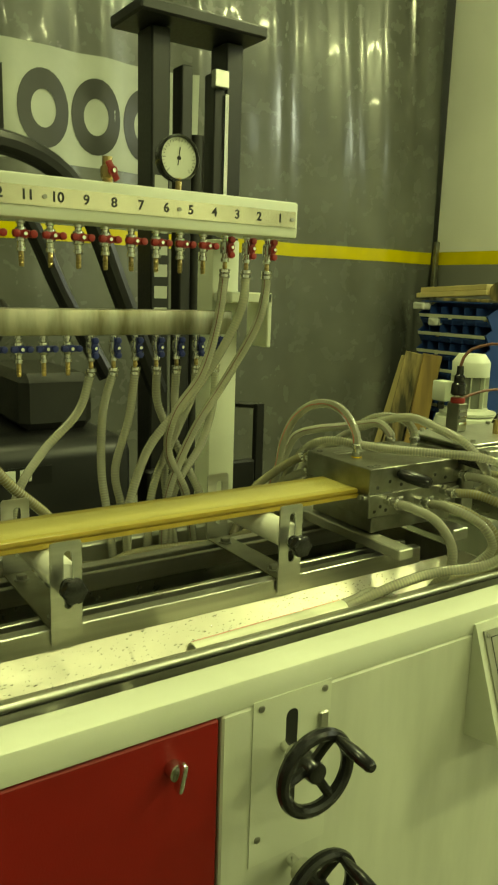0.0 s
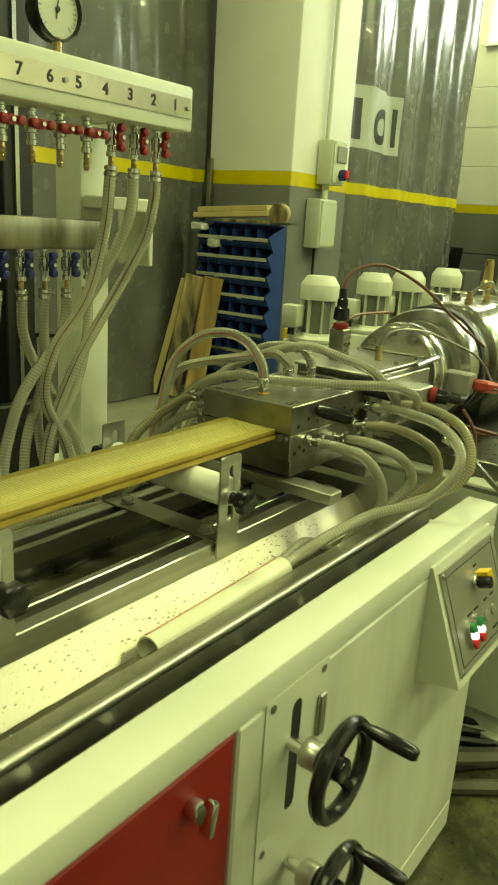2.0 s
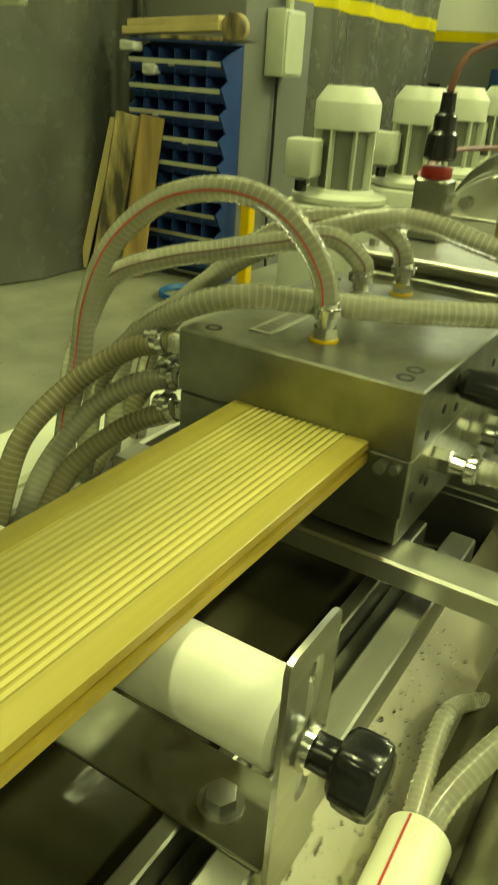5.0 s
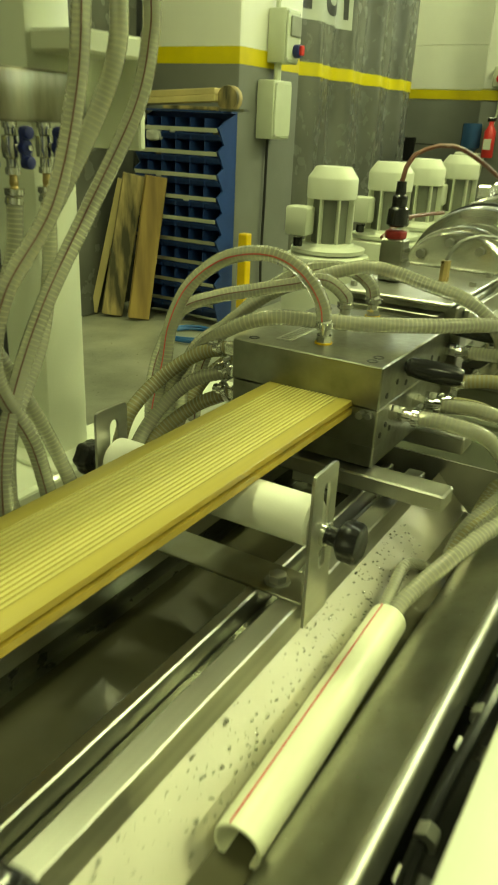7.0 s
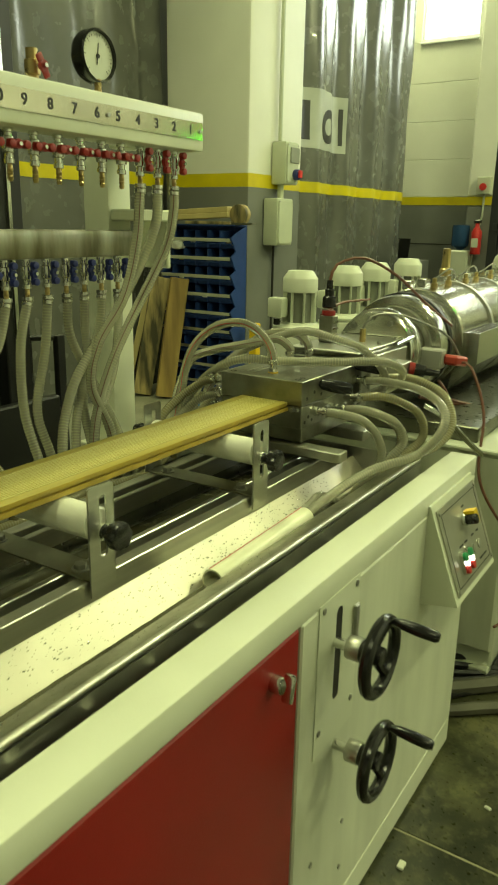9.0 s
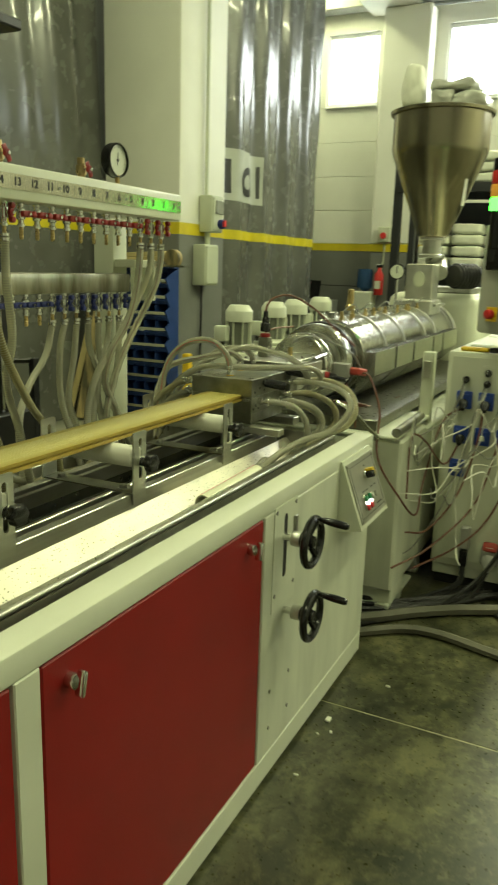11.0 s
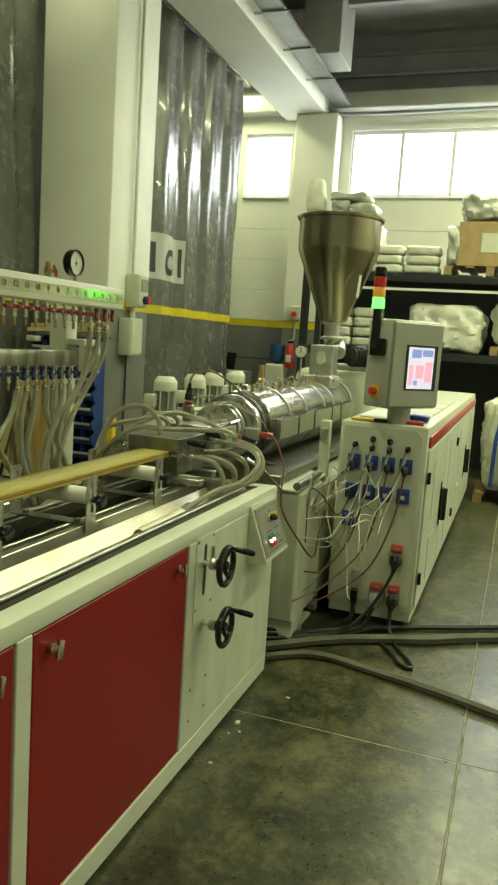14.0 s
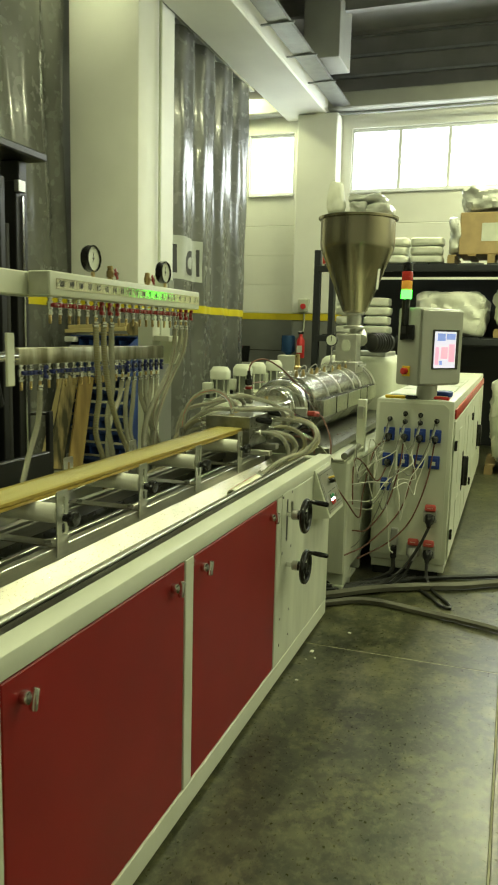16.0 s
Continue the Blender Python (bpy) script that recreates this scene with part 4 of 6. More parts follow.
for fx, fz in BACKF:
    fitting((fx, 2.142, fz), (0, 1, 0), 0.055, 0.012)

extruder = thing("extruder", "twin-screw extruder with polished heater covers on a white base", "extruder", (4.2, AY, 0))
part("adapter_block", box(2.46, 2.83, 1.895, 2.145, 1.10, 1.236, 0.003), OLDSTEEL, extruder)
part("adapter_neck", box(2.42, 2.462, 1.92, 2.12, 1.11, 1.222, 0.002), OLDSTEEL, extruder)
cov = part("adapter_lid", box(2.43, 2.815, 1.90, 2.14, 1.238, 1.246, 0.0025), STEEL, extruder, "thin steel lid plate")
for bx in (2.47, 2.64, 2.78):
    for by in (1.92, 2.12):
        part("bolt", cyl((bx, by, 1.246), (bx, by, 1.256), 0.008, seg=6), SCREW, cov)
part("clamp_bar", cyl((2.70, 1.885, 1.24), (2.85, 1.885, 1.25), 0.01, seg=10), CHROME, extruder)
part("side_cover", box(2.50, 2.80, 1.882, 1.894, 1.12, 1.225, 0.002), STEEL, extruder)
part("side_box", box(2.62, 2.72, 1.83, 1.881, 1.14, 1.19, 0.003), FACEPLATE, extruder)
# connectors on the adapter
pl = part("heater_socket", box(2.555, 2.597, 2.055, 2.105, 1.247, 1.335, 0.003), OLDSTEEL, extruder, "ribbed steel heater socket")
for i in range(3):
    part("rib", box(2.556, 2.59, 2.050, 2.0545, 1.27 + 0.02 * i, 1.278 + 0.02 * i), CHROME, pl)
part("plug_base", cyl((2.575, 2.08, 1.335), (2.575, 2.08, 1.352), 0.0225, seg=14, bevel=0.003), REDPLASTIC, pl)
part("plug", lathe([(0.02, 0), (0.024, 0.004), (0.022, 0.035), (0.016, 0.04), (0.016, 0.06), (0.011, 0.064), (0.010, 0.09)], (2.575, 2.08, 1.36), (0, 0, 1), 14), BLACK, pl, "black heater plug")
part("thermocouple", cyl((2.66, 1.99, 1.246), (2.66, 1.99, 1.29), 0.011, seg=8), BRASS, extruder)
p2 = part("side_plug", lathe([(0.02, 0), (0.022, 0.02), (0.019, 0.05), (0.012, 0.055), (0.010, 0.10)], (2.70, 1.83, 1.165), (0.4, -1, -0.15), 14), BLACK, extruder, "black heater plug with red collar")
part("collar", lathe([(0.023, 0), (0.024, 0.018), (0.02, 0.02)], (2.70, 1.832, 1.165), (0.4, -1, -0.15), 14), REDPLASTIC, p2)
# round flanges and head
part("flange", lathe([(0.10, 0), (0.142, 0.0), (0.146, 0.006), (0.146, 0.032), (0.142, 0.036), (0.11, 0.036)], (2.835, AY, AZ), (1, 0, 0), 48), BARRELSTEEL, extruder)
part("flange", lathe([(0.10, 0), (0.152, 0.0), (0.155, 0.005), (0.155, 0.037), (0.152, 0.042), (0.11, 0.042)], (2.875, AY, AZ), (1, 0, 0), 48), BARRELSTEEL, extruder)
for i in range(10):
    a = radians(36 * i + 10)
    part("flange_bolt", cyl((2.82, AY + 0.122 * math.cos(a), AZ + 0.122 * math.sin(a)), (2.836, AY + 0.122 * math.cos(a), AZ + 0.122 * math.sin(a)), 0.011, seg=6), SCREW, extruder)
part("head_neck", lathe([(0.11, 0), (0.115, 0.01), (0.14, 0.12), (0.14, 0.16)], (2.915, AY, AZ), (1, 0, 0), 40), OLDSTEEL, extruder)
part("head_band", lathe([(0.16, 0), (0.185, 0.004), (0.19, 0.02), (0.19, 0.16), (0.185, 0.175), (0.16, 0.18)], (3.02, AY, AZ), (1, 0, 0), 48), BARRELSTEEL, extruder, "polished heater band")
part("clamp_strap", lathe([(0.192, 0), (0.196, 0.002), (0.196, 0.028), (0.192, 0.03)], (3.10, AY, AZ), (1, 0, 0), 48), TAPEBLACK, extruder)
part("barrel", cyl((3.0, AY, AZ), (5.9, AY, AZ), 0.15, seg=32), STEEL, extruder)
x = 3.24
for w in (0.42, 0.40, 0.52, 0.30, 0.52):
    hood = part("heater_cover", lathe([(0.17, 0), (0.198, 0.002), (0.204, 0.01), (0.204, w - 0.03), (0.198, w - 0.022), (0.17, w - 0.02)], (x, AY, AZ), (1, 0, 0), 56), BARRELSTEEL, extruder, "polished heater cover")
    bx0, bx1 = x + 0.004, x + w - 0.035
    sb = bmesh.new()
    quad = [(AY - 0.185, AZ + 0.045), (AY - 0.262, AZ + 0.045), (AY - 0.262, AZ - 0.075), (AY - 0.155, AZ - 0.19)]
    va = [sb.verts.new((bx0, yy, zz)) for yy, zz in quad]
    vb = [sb.verts.new((bx1, yy, zz)) for yy, zz in quad]
    sb.faces.new(va)
    sb.faces.new(vb[::-1])
    for i in range(4):
        sb.faces.new((va[i], va[(i + 1) % 4], vb[(i + 1) % 4], vb[i]))
    part("vent_box", sb, BARRELSTEEL, hood)
    # Black squares laid on top stand for the shade in the vents
    grid = bmesh.new()
    for i in range(int((bx1 - bx0) / 0.02)):
        for j in range(3):
            box(bx0 + 0.012 + i * 0.02, bx0 + 0.022 + i * 0.02, AY - 0.252 + j * 0.02, AY - 0.24 + j * 0.02, AZ + 0.0452, AZ + 0.0462, 0, grid)
    part("vent_holes", grid, RUBBERSHADE, hood)
    part("band", lathe([(0.205, 0), (0.213, 0.001), (0.213, 0.03), (0.205, 0.031)], (x + w - 0.045, AY, AZ), (1, 0, 0), 56), STEEL, hood)
    for lx in (x + 0.1, x + w - 0.14):
        part("clip", box(lx - 0.03, lx + 0.03, AY + 0.06, AY + 0.10, AZ + 0.19, AZ + 0.225, 0.004), CHROME, hood)
        part("gland", lathe([(0.014, 0), (0.014, 0.02), (0.009, 0.022), (0.009, 0.04), (0.004, 0.042)], (lx, AY - 0.03, AZ + 0.20), (0, 0, 1), 10), BRASS, hood)
    x += w
# underside, feed and gear
part("under_tray", box(2.86, 5.6, 1.62, 2.40, 0.901, 0.955, 0.004), TANKDARK, extruder)
part("drip_plate", box(2.44, 2.84, 1.66, 2.35, 0.62, 0.64, 0.003), TANKDARK, extruder)
part("tie_beam", box(2.42, 2.86, 1.9, 2.1, 0.64, 0.72, 0.003), DARKPAINT, extruder)
part("feed_throat", box(4.98, 5.3, AY - 0.13, AY + 0.13, AZ + 0.15, AZ + 0.26, 0.01), STEEL, extruder)
part("feed_end", lathe([(0.16, 0), (0.215, 0), (0.22, 0.01), (0.22, 0.07), (0.16, 0.08)], (5.45, AY, AZ), (1, 0, 0), 48), STEEL, extruder)
part("gear_housing", box(5.6, 6.9, 1.66, 2.40, 0.5, 1.48, 0.09, segs=3), WHITE, extruder, "rounded white gear housing")
part("gear_lid", box(5.75, 6.4, 1.75, 2.3, 1.481, 1.53, 0.01), STEEL, extruder)
for bx in (5.85, 6.05, 6.25):
    part("gear_bolt", cyl((bx, 1.8, 1.531), (bx, 1.8, 1.56), 0.02, seg=6), SCREW, extruder)
# white base below the barrel
part("base_end", box(2.82, 3.30, 1.48, 2.5, 0.13, 0.88, 0.012), SMUDGESHADE, extruder, "white base end casing")
part("base", box(3.31, 6.9, 1.48, 2.5, 0.13, 0.86, 0.012), SMUDGESHADE, extruder)
part("base_shelf", box(2.80, 3.5, 1.50, 2.45, 0.885, 0.90, 0.004), WHITE, extruder)
for fx, fy in ((2.98, 1.60), (2.98, 2.36), (6.6, 1.60), (6.6, 2.36)):
    part("foot", box(fx - 0.11, fx + 0.11, fy - 0.11, fy + 0.11, 0.0, 0.13, 0.006), WHITE, extruder)
part("foot_plate", box(2.84, 3.28, 1.49, 2.48, 0.03, 0.05, 0.004), WHITE, extruder)
pst = part("cable_post", box(3.44, 3.50, 1.50, 1.56, 0.0, 1.235, 0.005), WHITE, extruder, "white cable post")
part("hinge", box(3.42, 3.44, 1.51, 1.55, 1.10, 1.19, 0.003), STEEL, pst)
part("slot_strip", box(3.30, 3.435, 1.502, 1.51, 0.25, 0.85, 0.002), RUBBERSHADE, extruder)
# steel tube on the base
solo("steel_tube", lathe([(0.016, 0.002), (0.022, 0), (0.022, 0.5), (0.016, 0.5)], (2.78, 1.50, 0.925), (1, 0.02, 0.0), 18), OLDSTEEL, "short dark steel tube lying on the base", "steel tube")

hop = thing("hopper", "polished conical steel material hopper with bags on top", "hopper", (5.45, AY, 1.4))
HX = 5.42
part("cone", lathe([(0.075, 0), (0.115, 0.02), (0.345, 0.60), (0.352, 0.64), (0.352, 0.87), (0.375, 0.875), (0.378, 0.895), (0.34, 0.897)], (HX, AY, 1.89), (0, 0, 1), 48), HOPPER, hop)
part("neck", lathe([(0.10, 0), (0.10, 0.02), (0.07, 0.03), (0.07, 0.13), (0.09, 0.135), (0.09, 0.15)], (HX, AY, 1.75), (0, 0, 1), 24), STEEL, hop)
part("feed_box", box(5.10, 5.30, AY - 0.10, AY + 0.10, 1.42, 1.70, 0.008), STEEL, hop)
part("feed_foot", box(5.04, 5.36, AY - 0.15, AY + 0.15, 1.40, 1.418, 0.003), STEEL, hop)
part("sight_glass", plate([(0.045 * math.cos(2 * math.pi * k / 8), 0.06 * math.sin(2 * math.pi * k / 8)) for k in range(8)], 0.006, facing_rear(5.1, AY, 1.59)), BEIGEPLASTIC, hop)
part("elbow", tube([(5.42, AY, 1.76), (5.45, AY - 0.06, 1.70), (5.30, AY - 0.1, 1.64)], 0.06, 14, 0.03), STEEL, hop)
part("feeder_motor", cyl((5.5, AY - 0.16, 1.62), (5.72, AY - 0.3, 1.62), 0.085, seg=20, bevel=0.01), RUBBERSHADE, hop)
for i in range(6):
    part("motor_fin", cyl((5.52 + i * 0.03, AY - 0.175 - i * 0.019, 1.62), (5.528 + i * 0.03, AY - 0.18 - i * 0.019, 1.62), 0.097, seg=20), DARKPAINT, hop)
part("lid", lathe([(0.0, 0), (0.345, 0.0), (0.345, 0.008), (0.0, 0.012)], (HX, AY, 2.788), (0, 0, 1), 32), STEEL, hop)
part("tape_mark", box(5.155, 5.16, AY - 0.27, AY - 0.25, 2.1, 2.3, 0, turn=(0, 20, 0)), WALLWHITE, hop)


def lumpy(name, x0, x1, y0, y1, z0, z1, material, label, category, group="", seed=0, amount=0.05, cuts=5, taper=0.0):
    """A sack or film bundle: a rounded lump with creases."""
    bm = bmesh.new()
    bmesh.ops.create_cube(bm, size=1)
    bmesh.ops.subdivide_edges(bm, edges=bm.edges, cuts=cuts + 9, use_grid_fill=True)
    size = Vector((x1 - x0, y1 - y0, z1 - z0))
    for v in bm.verts:
        c = v.co.copy()
        r = (abs(c.x * 2) ** 5 + abs(c.y * 2) ** 5 + abs(c.z * 2) ** 5) ** 0.2
        c = c / max(r, 0.4)
        p = Vector((c.x * size.x, c.y * size.y, c.z * size.z))
        q = p + Vector((seed * 7.1, seed, 0))
        k = noise.noise(q * 4) + 0.6 * noise.noise(q * 9) - 0.9 * abs(noise.noise(q * 7 + Vector((3, 1, 4)))) - 0.5 * abs(noise.noise(q * 17))
        p += c.normalized() * k * amount
        p.x, p.y = p.x * (1 - taper * (c.z + 0.5)), p.y * (1 - taper * (c.z + 0.5))
        v.co = p + Vector(((x0 + x1) / 2, (y0 + y1) / 2, (z0 + z1) / 2))
        v.co.z = max(v.co.z, z0)
    return solo(name, bm, material, label, category, group)


lumpy("plastic_bag", HX - 0.26, HX - 0.06, AY + 0.08, AY + 0.28, 2.792, 3.10, BAG, "crumpled pale bag on the hopper lid", "bag", seed=3, amount=0.025, taper=0.45)
for k, (fa, fb, fz, fh) in enumerate(((-0.33, -0.02, 0, 0.10), (-0.12, 0.08, 0, 0.13), (-0.26, 0.07, 0.11, 0.085))):
    lumpy("stretch_film", HX - 0.22, HX + 0.2, AY + fa, AY + fb, 2.792 + fz, 2.792 + fz + fh, FILM, "crumpled folded film on the hopper lid", "plastic film", seed=4 + k, amount=0.028)

# ---- vacuum pumps ----
def vacuum_pump(x, y):
    p = thing("vacuum_pump", "pale green pump with upright electric motor", "vacuum pump", (x, y, 0.85), "row of vacuum pumps")
    part("pump_case", lathe([(0.124, -0.028), (0.130, 0.0), (0.130, 0.315), (0.122, 0.345), (0.10, 0.352)], (x, y, 0.85), (0, 0, 1), 32), WHITE, p)
    part("motor_flange", lathe([(0.10, 0), (0.11, 0.003), (0.11, 0.014), (0.08, 0.022), (0.075, 0.03)], (x, y, 1.202), (0, 0, 1), 28), WHITE, p)
    # The body's darker grey holds the shade between the fins
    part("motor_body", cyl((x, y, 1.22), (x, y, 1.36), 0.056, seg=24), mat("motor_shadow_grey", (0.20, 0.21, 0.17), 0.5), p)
    for i in range(8):
        a = radians(45 * i)
        part("fin", box(x + 0.061 * math.cos(a) - 0.012, x + 0.061 * math.cos(a) + 0.012, y + 0.061 * math.sin(a) - 0.0025, y + 0.061 * math.sin(a) + 0.0025, 1.225, 1.358, 0, turn=(0, 0, 45 * i)), WHITE, p)
    part("fan_cowl", lathe([(0.071, 0), (0.073, 0.002), (0.073, 0.055), (0.071, 0.059), (0.051, 0.087), (0.0, 0.088)], (x, y, 1.355), (0, 0, 1), 28), WHITE, p)
    part("terminal_box", box(x - 0.115, x - 0.058, y + 0.02, y + 0.09, 1.255, 1.335, 0.008, segs=2), WHITE, p)
    part("cable_gland", cyl((x - 0.1, y + 0.05, 1.25), (x - 0.1, y + 0.05, 1.225), 0.014, seg=8), BLACK, p)
    return p


VP = [(3.10, 2.48), (3.48, 2.45), (3.78, 2.44), (4.18, 2.43)]
vp = vacuum_pump(*VP[0])
for px, py in VP[1:]:
    copy_thing(vp, Matrix.Translation((px, py, 0.85 + 0.02 * (px - 3.1))))
part("pump_shelf", box(2.95, 4.6, 2.28, 2.70, 0.82, 0.85, 0.004), WHITE, extruder)

# gauge and small fittings on the barrel
pg = thing("pressure_gauge", "small dial gauge on a thin stem above the barrel", "pressure gauge", (4.35, 1.98, 1.38))
part("stem", cyl((4.35, 1.98, 1.37), (4.35, 1.98, 1.60), 0.008, seg=8), CHROME, pg)
part("case", cyl((4.365, 1.98, 1.64), (4.335, 1.98, 1.64), 0.05, seg=24, bevel=0.003), BLACK, pg)
part("dial", cyl((4.335, 1.98, 1.64), (4.3335, 1.98, 1.64), 0.043, seg=24), DIAL, pg)
part("needle", box(4.331, 4.333, 1.977, 1.983, 1.63, 1.675), PRINT, pg)
yv = thing("safety_valve", "yellow brass safety valve behind the barrel", "valve", (4.1, 2.20, 1.36))
part("body", lathe([(0.02, 0), (0.03, 0.01), (0.03, 0.06), (0.022, 0.07), (0.02, 0.16), (0.012, 0.165)], (4.1, 2.20, 1.36), (0, 0, 1), 12), BRASS, yv)

# ---- water distribution manifolds ----
mfr = thing("manifold_frame", "white square-tube frame carrying the water manifolds", "frame", (1.9, 2.42, 0.995))
part("post", box(1.855, 1.945, 2.385, 2.475, 0.996, 1.80, 0.006, segs=2), WHITE, mfr)
part("foot_plate", box(1.82, 1.98, 2.345, 2.495, 0.9955, 1.004, 0.002), WHITE, mfr)
part("arm", box(1.86, 2.0, 2.29, 2.384, 1.625, 1.655, 0.004), WHITE, mfr)
part("arm_end", box(1.985, 2.0, 2.29, 2.40, 1.50, 1.655, 0.003), WHITE, mfr)
part("post", box(0.20, 0.29, 2.385, 2.475, 0.996, 1.895, 0.006, segs=2), WHITE, mfr)
part("cross_arm", box(0.20, 0.69, 2.272, 2.384, 1.80, 1.89, 0.005), WHITE, mfr)

man = thing("water_manifold", "white upper water manifold with numbered red valves", "manifold", (1.29, 2.22, 1.80))
part("body", box(0.588, 1.99, 2.17, 2.27, 1.80, 1.893, 0.007, segs=2), WHITE, man)
part("end_plate", box(0.584, 0.588, 2.178, 2.262, 1.806, 1.888, 0.001), STEEL, man, "bare steel end plate")
lab = part("label_plate", box(0.625, 1.980, 2.1675, 2.1695, 1.827, 1.868), LABELPLATE, man, "thin numbered metal label strip")
part("hanger", box(1.86, 1.94, 2.271, 2.384, 1.805, 1.885, 0.004), WHITE, man)
for sx in (0.632, 0.93, 1.30, 1.63, 1.967):
    part("label_screw", cyl((sx, 2.1675, 1.847), (sx, 2.163, 1.847), 0.0048, seg=10), SCREW, lab)
PITCH = 0.0667
for i in range(20):
    x = 1.929 - PITCH * i
    lettering("number", str(i + 1), 0.030, facing_front(x, 2.1668, 1.8475), PRINT, lab)


def valve(parent, x, y, z, handle, upright, hosed):
    """Small ball valve hanging below a manifold; its wing handle faces -y."""
    b = lathe([(0.0105, 0), (0.0105, -0.008), (0.008, -0.009), (0.008, -0.016), (0.0125, -0.018), (0.0138, -0.032), (0.0125, -0.046), (0.0085, -0.048),
               (0.0085, -0.058), (0.0108, -0.059), (0.0108, -0.068), (0.006, -0.070)], (x, y, z), (0, 0, 1), 14)
    v = part("valve", b, CHROME, parent)
    part("nipple", lathe([(0.0058, 0), (0.0058, -0.008), (0.0068, -0.010), (0.0056, -0.016), (0.0068, -0.018), (0.0056, -0.024), (0.0066, -0.026), (0.0050, -0.034)],
                         (x, y, z - 0.068), (0, 0, 1), 12), BRASS, v)
    part("stem", cyl((x, y - 0.012, z - 0.032), (x, y - 0.027, z - 0.032), 0.005, seg=10), CHROME, v)
    w, h = (0.008, 0.0265) if upright else (0.0265, 0.008)
    hm = box(x - w, x + w, y - 0.030, y - 0.024, z - 0.032 - h, z - 0.032 + h, 0.0025, segs=2)
    cyl((x, y - 0.022, z - 0.032), (x, y - 0.032, z - 0.032), 0.0095, seg=14, bm=hm)
    for s in (-1, 1):
        o = Vector((0, 0, s * 0.019)) if upright else Vector((s * 0.019, 0, 0))
        c = Vector((x, y, z - 0.032)) + o
        cyl(c + Vector((0, -0.038, 0)), c + Vector((0, -0.023, 0)), 0.0088, seg=10, bm=hm, bevel=0.002)
    part("wing_handle", hm, handle, v)
    part("nut", cyl((x, y - 0.032, z - 0.032), (x, y - 0.0385, z - 0.032), 0.0045, seg=6), CHROME, v)
    if hosed:
        part("hose_clamp", lathe([(0.0125, 0), (0.0142, 0.001), (0.0142, 0.009), (0.0125, 0.010)], (x, y, z - 0.096), (0, 0, 1), 12), CHROME, v)
    return v


for i in range(20):
    n = i + 1
    valve(man, 1.929 - PITCH * i, 2.222, 1.80, REDPLASTIC, n in (1, 2, 3, 13, 14, 15), n in (1, 2, 3, 13, 14, 15))
for vx in (1.115, 1.468):
    fv = part("fill_valve", lathe([(0.012, 0), (0.012, 0.012), (0.016, 0.014), (0.016, 0.04), (0.012, 0.042), (0.012, 0.062)], (vx, 2.22, 1.893), (0, 0, 1), 14), BRASS, man)
    part("stem", cyl((vx, 2.208, 1.921), (vx, 2.190, 1.921), 0.005, seg=10), CHROME, fv)
    lv = box(vx - 0.008, vx + 0.008, 2.186, 2.192, 1.897, 1.945, 0.0025, segs=2, turn=(0, -28, 0))
    cyl((vx, 2.193, 1.921), (vx, 2.184, 1.921), 0.0105, seg=14, bm=lv)
    part("lever", lv, REDPLASTIC, fv)
    part("nut", cyl((vx, 2.184, 1.921), (vx, 2.178, 1.921), 0.005, seg=6), CHROME, fv)

lman = thing("water_manifold", "stainless lower water manifold with blue valves", "manifold", (1.26, 2.38, 1.535))
part("body", box(0.62, 1.895, 2.335, 2.383, 1.535, 1.602, 0.006, segs=2), MANIFOLD, lman)
part("inlet", lathe([(0.02, 0), (0.026, 0.005), (0.026, 0.05), (0.02, 0.055), (0.02, 0.13), (0.03, 0.135), (0.03, 0.17)], (0.62, 2.36, 1.568), (-1, 0, 0), 18), CHROME, lman)
part("inlet_bracket", box(0.50, 0.545, 2.30, 2.312, 1.46, 1.66, 0.003), WHITE, lman)
for i in range(20):
    valve(lman, 1.855 - 0.0628 * i, 2.36, 1.535, BLUEPLASTIC, i < 7 or i == 17, i < 7 or i == 17)

def gauge(x):
    g = thing("pressure_gauge", "round black dial gauge on the manifold", "pressure gauge", (x, 2.215, 1.893), "manifold gauges")
    part("stem", cyl((x, 2.215, 1.893), (x, 2.215, 1.925), 0.008, seg=8), BRASS, g)
    c = Vector((x, 2.215, 1.972))
    part("case", lathe([(0.042, 0.032), (0.050, 0.03), (0.055, 0.02), (0.055, -0.006), (0.051, -0.010), (0.0485, -0.004), (0.0485, 0.0)], c, (0, 1, 0), 36), BLACK, g)
    part("dial", cyl(c + Vector((0, 0.002, 0)), c + Vector((0, -0.001, 0)), 0.0482, seg=32), DIAL, g)
    bm = bmesh.new()
    for k in range(25):
        a = radians(-45 + 270 * k / 24)
        r0 = 0.036 if k % 4 == 0 else 0.040
        p0, p1 = Vector((math.cos(a), 0, math.sin(a))) * r0, Vector((math.cos(a), 0, math.sin(a))) * 0.045
        cyl(c + p0 + Vector((0, -0.0013, 0)), c + p1 + Vector((0, -0.0013, 0)), 0.0006, seg=4, bm=bm)
    part("scale", bm, PRINT, g)
    part("needle", box(x - 0.001, x + 0.0012, 2.2125, 2.2135, 1.955, 1.998, turn=(0, 8, 0)), PRINT, g)
    part("needle_hub", cyl(c + Vector((0, -0.001, 0)), c + Vector((0, -0.004, 0)), 0.005, seg=10), PRINT, g)
    return g


g1 = gauge(1.652)
copy_thing(g1, Matrix.Translation((0.965, 2.215, 1.893)))

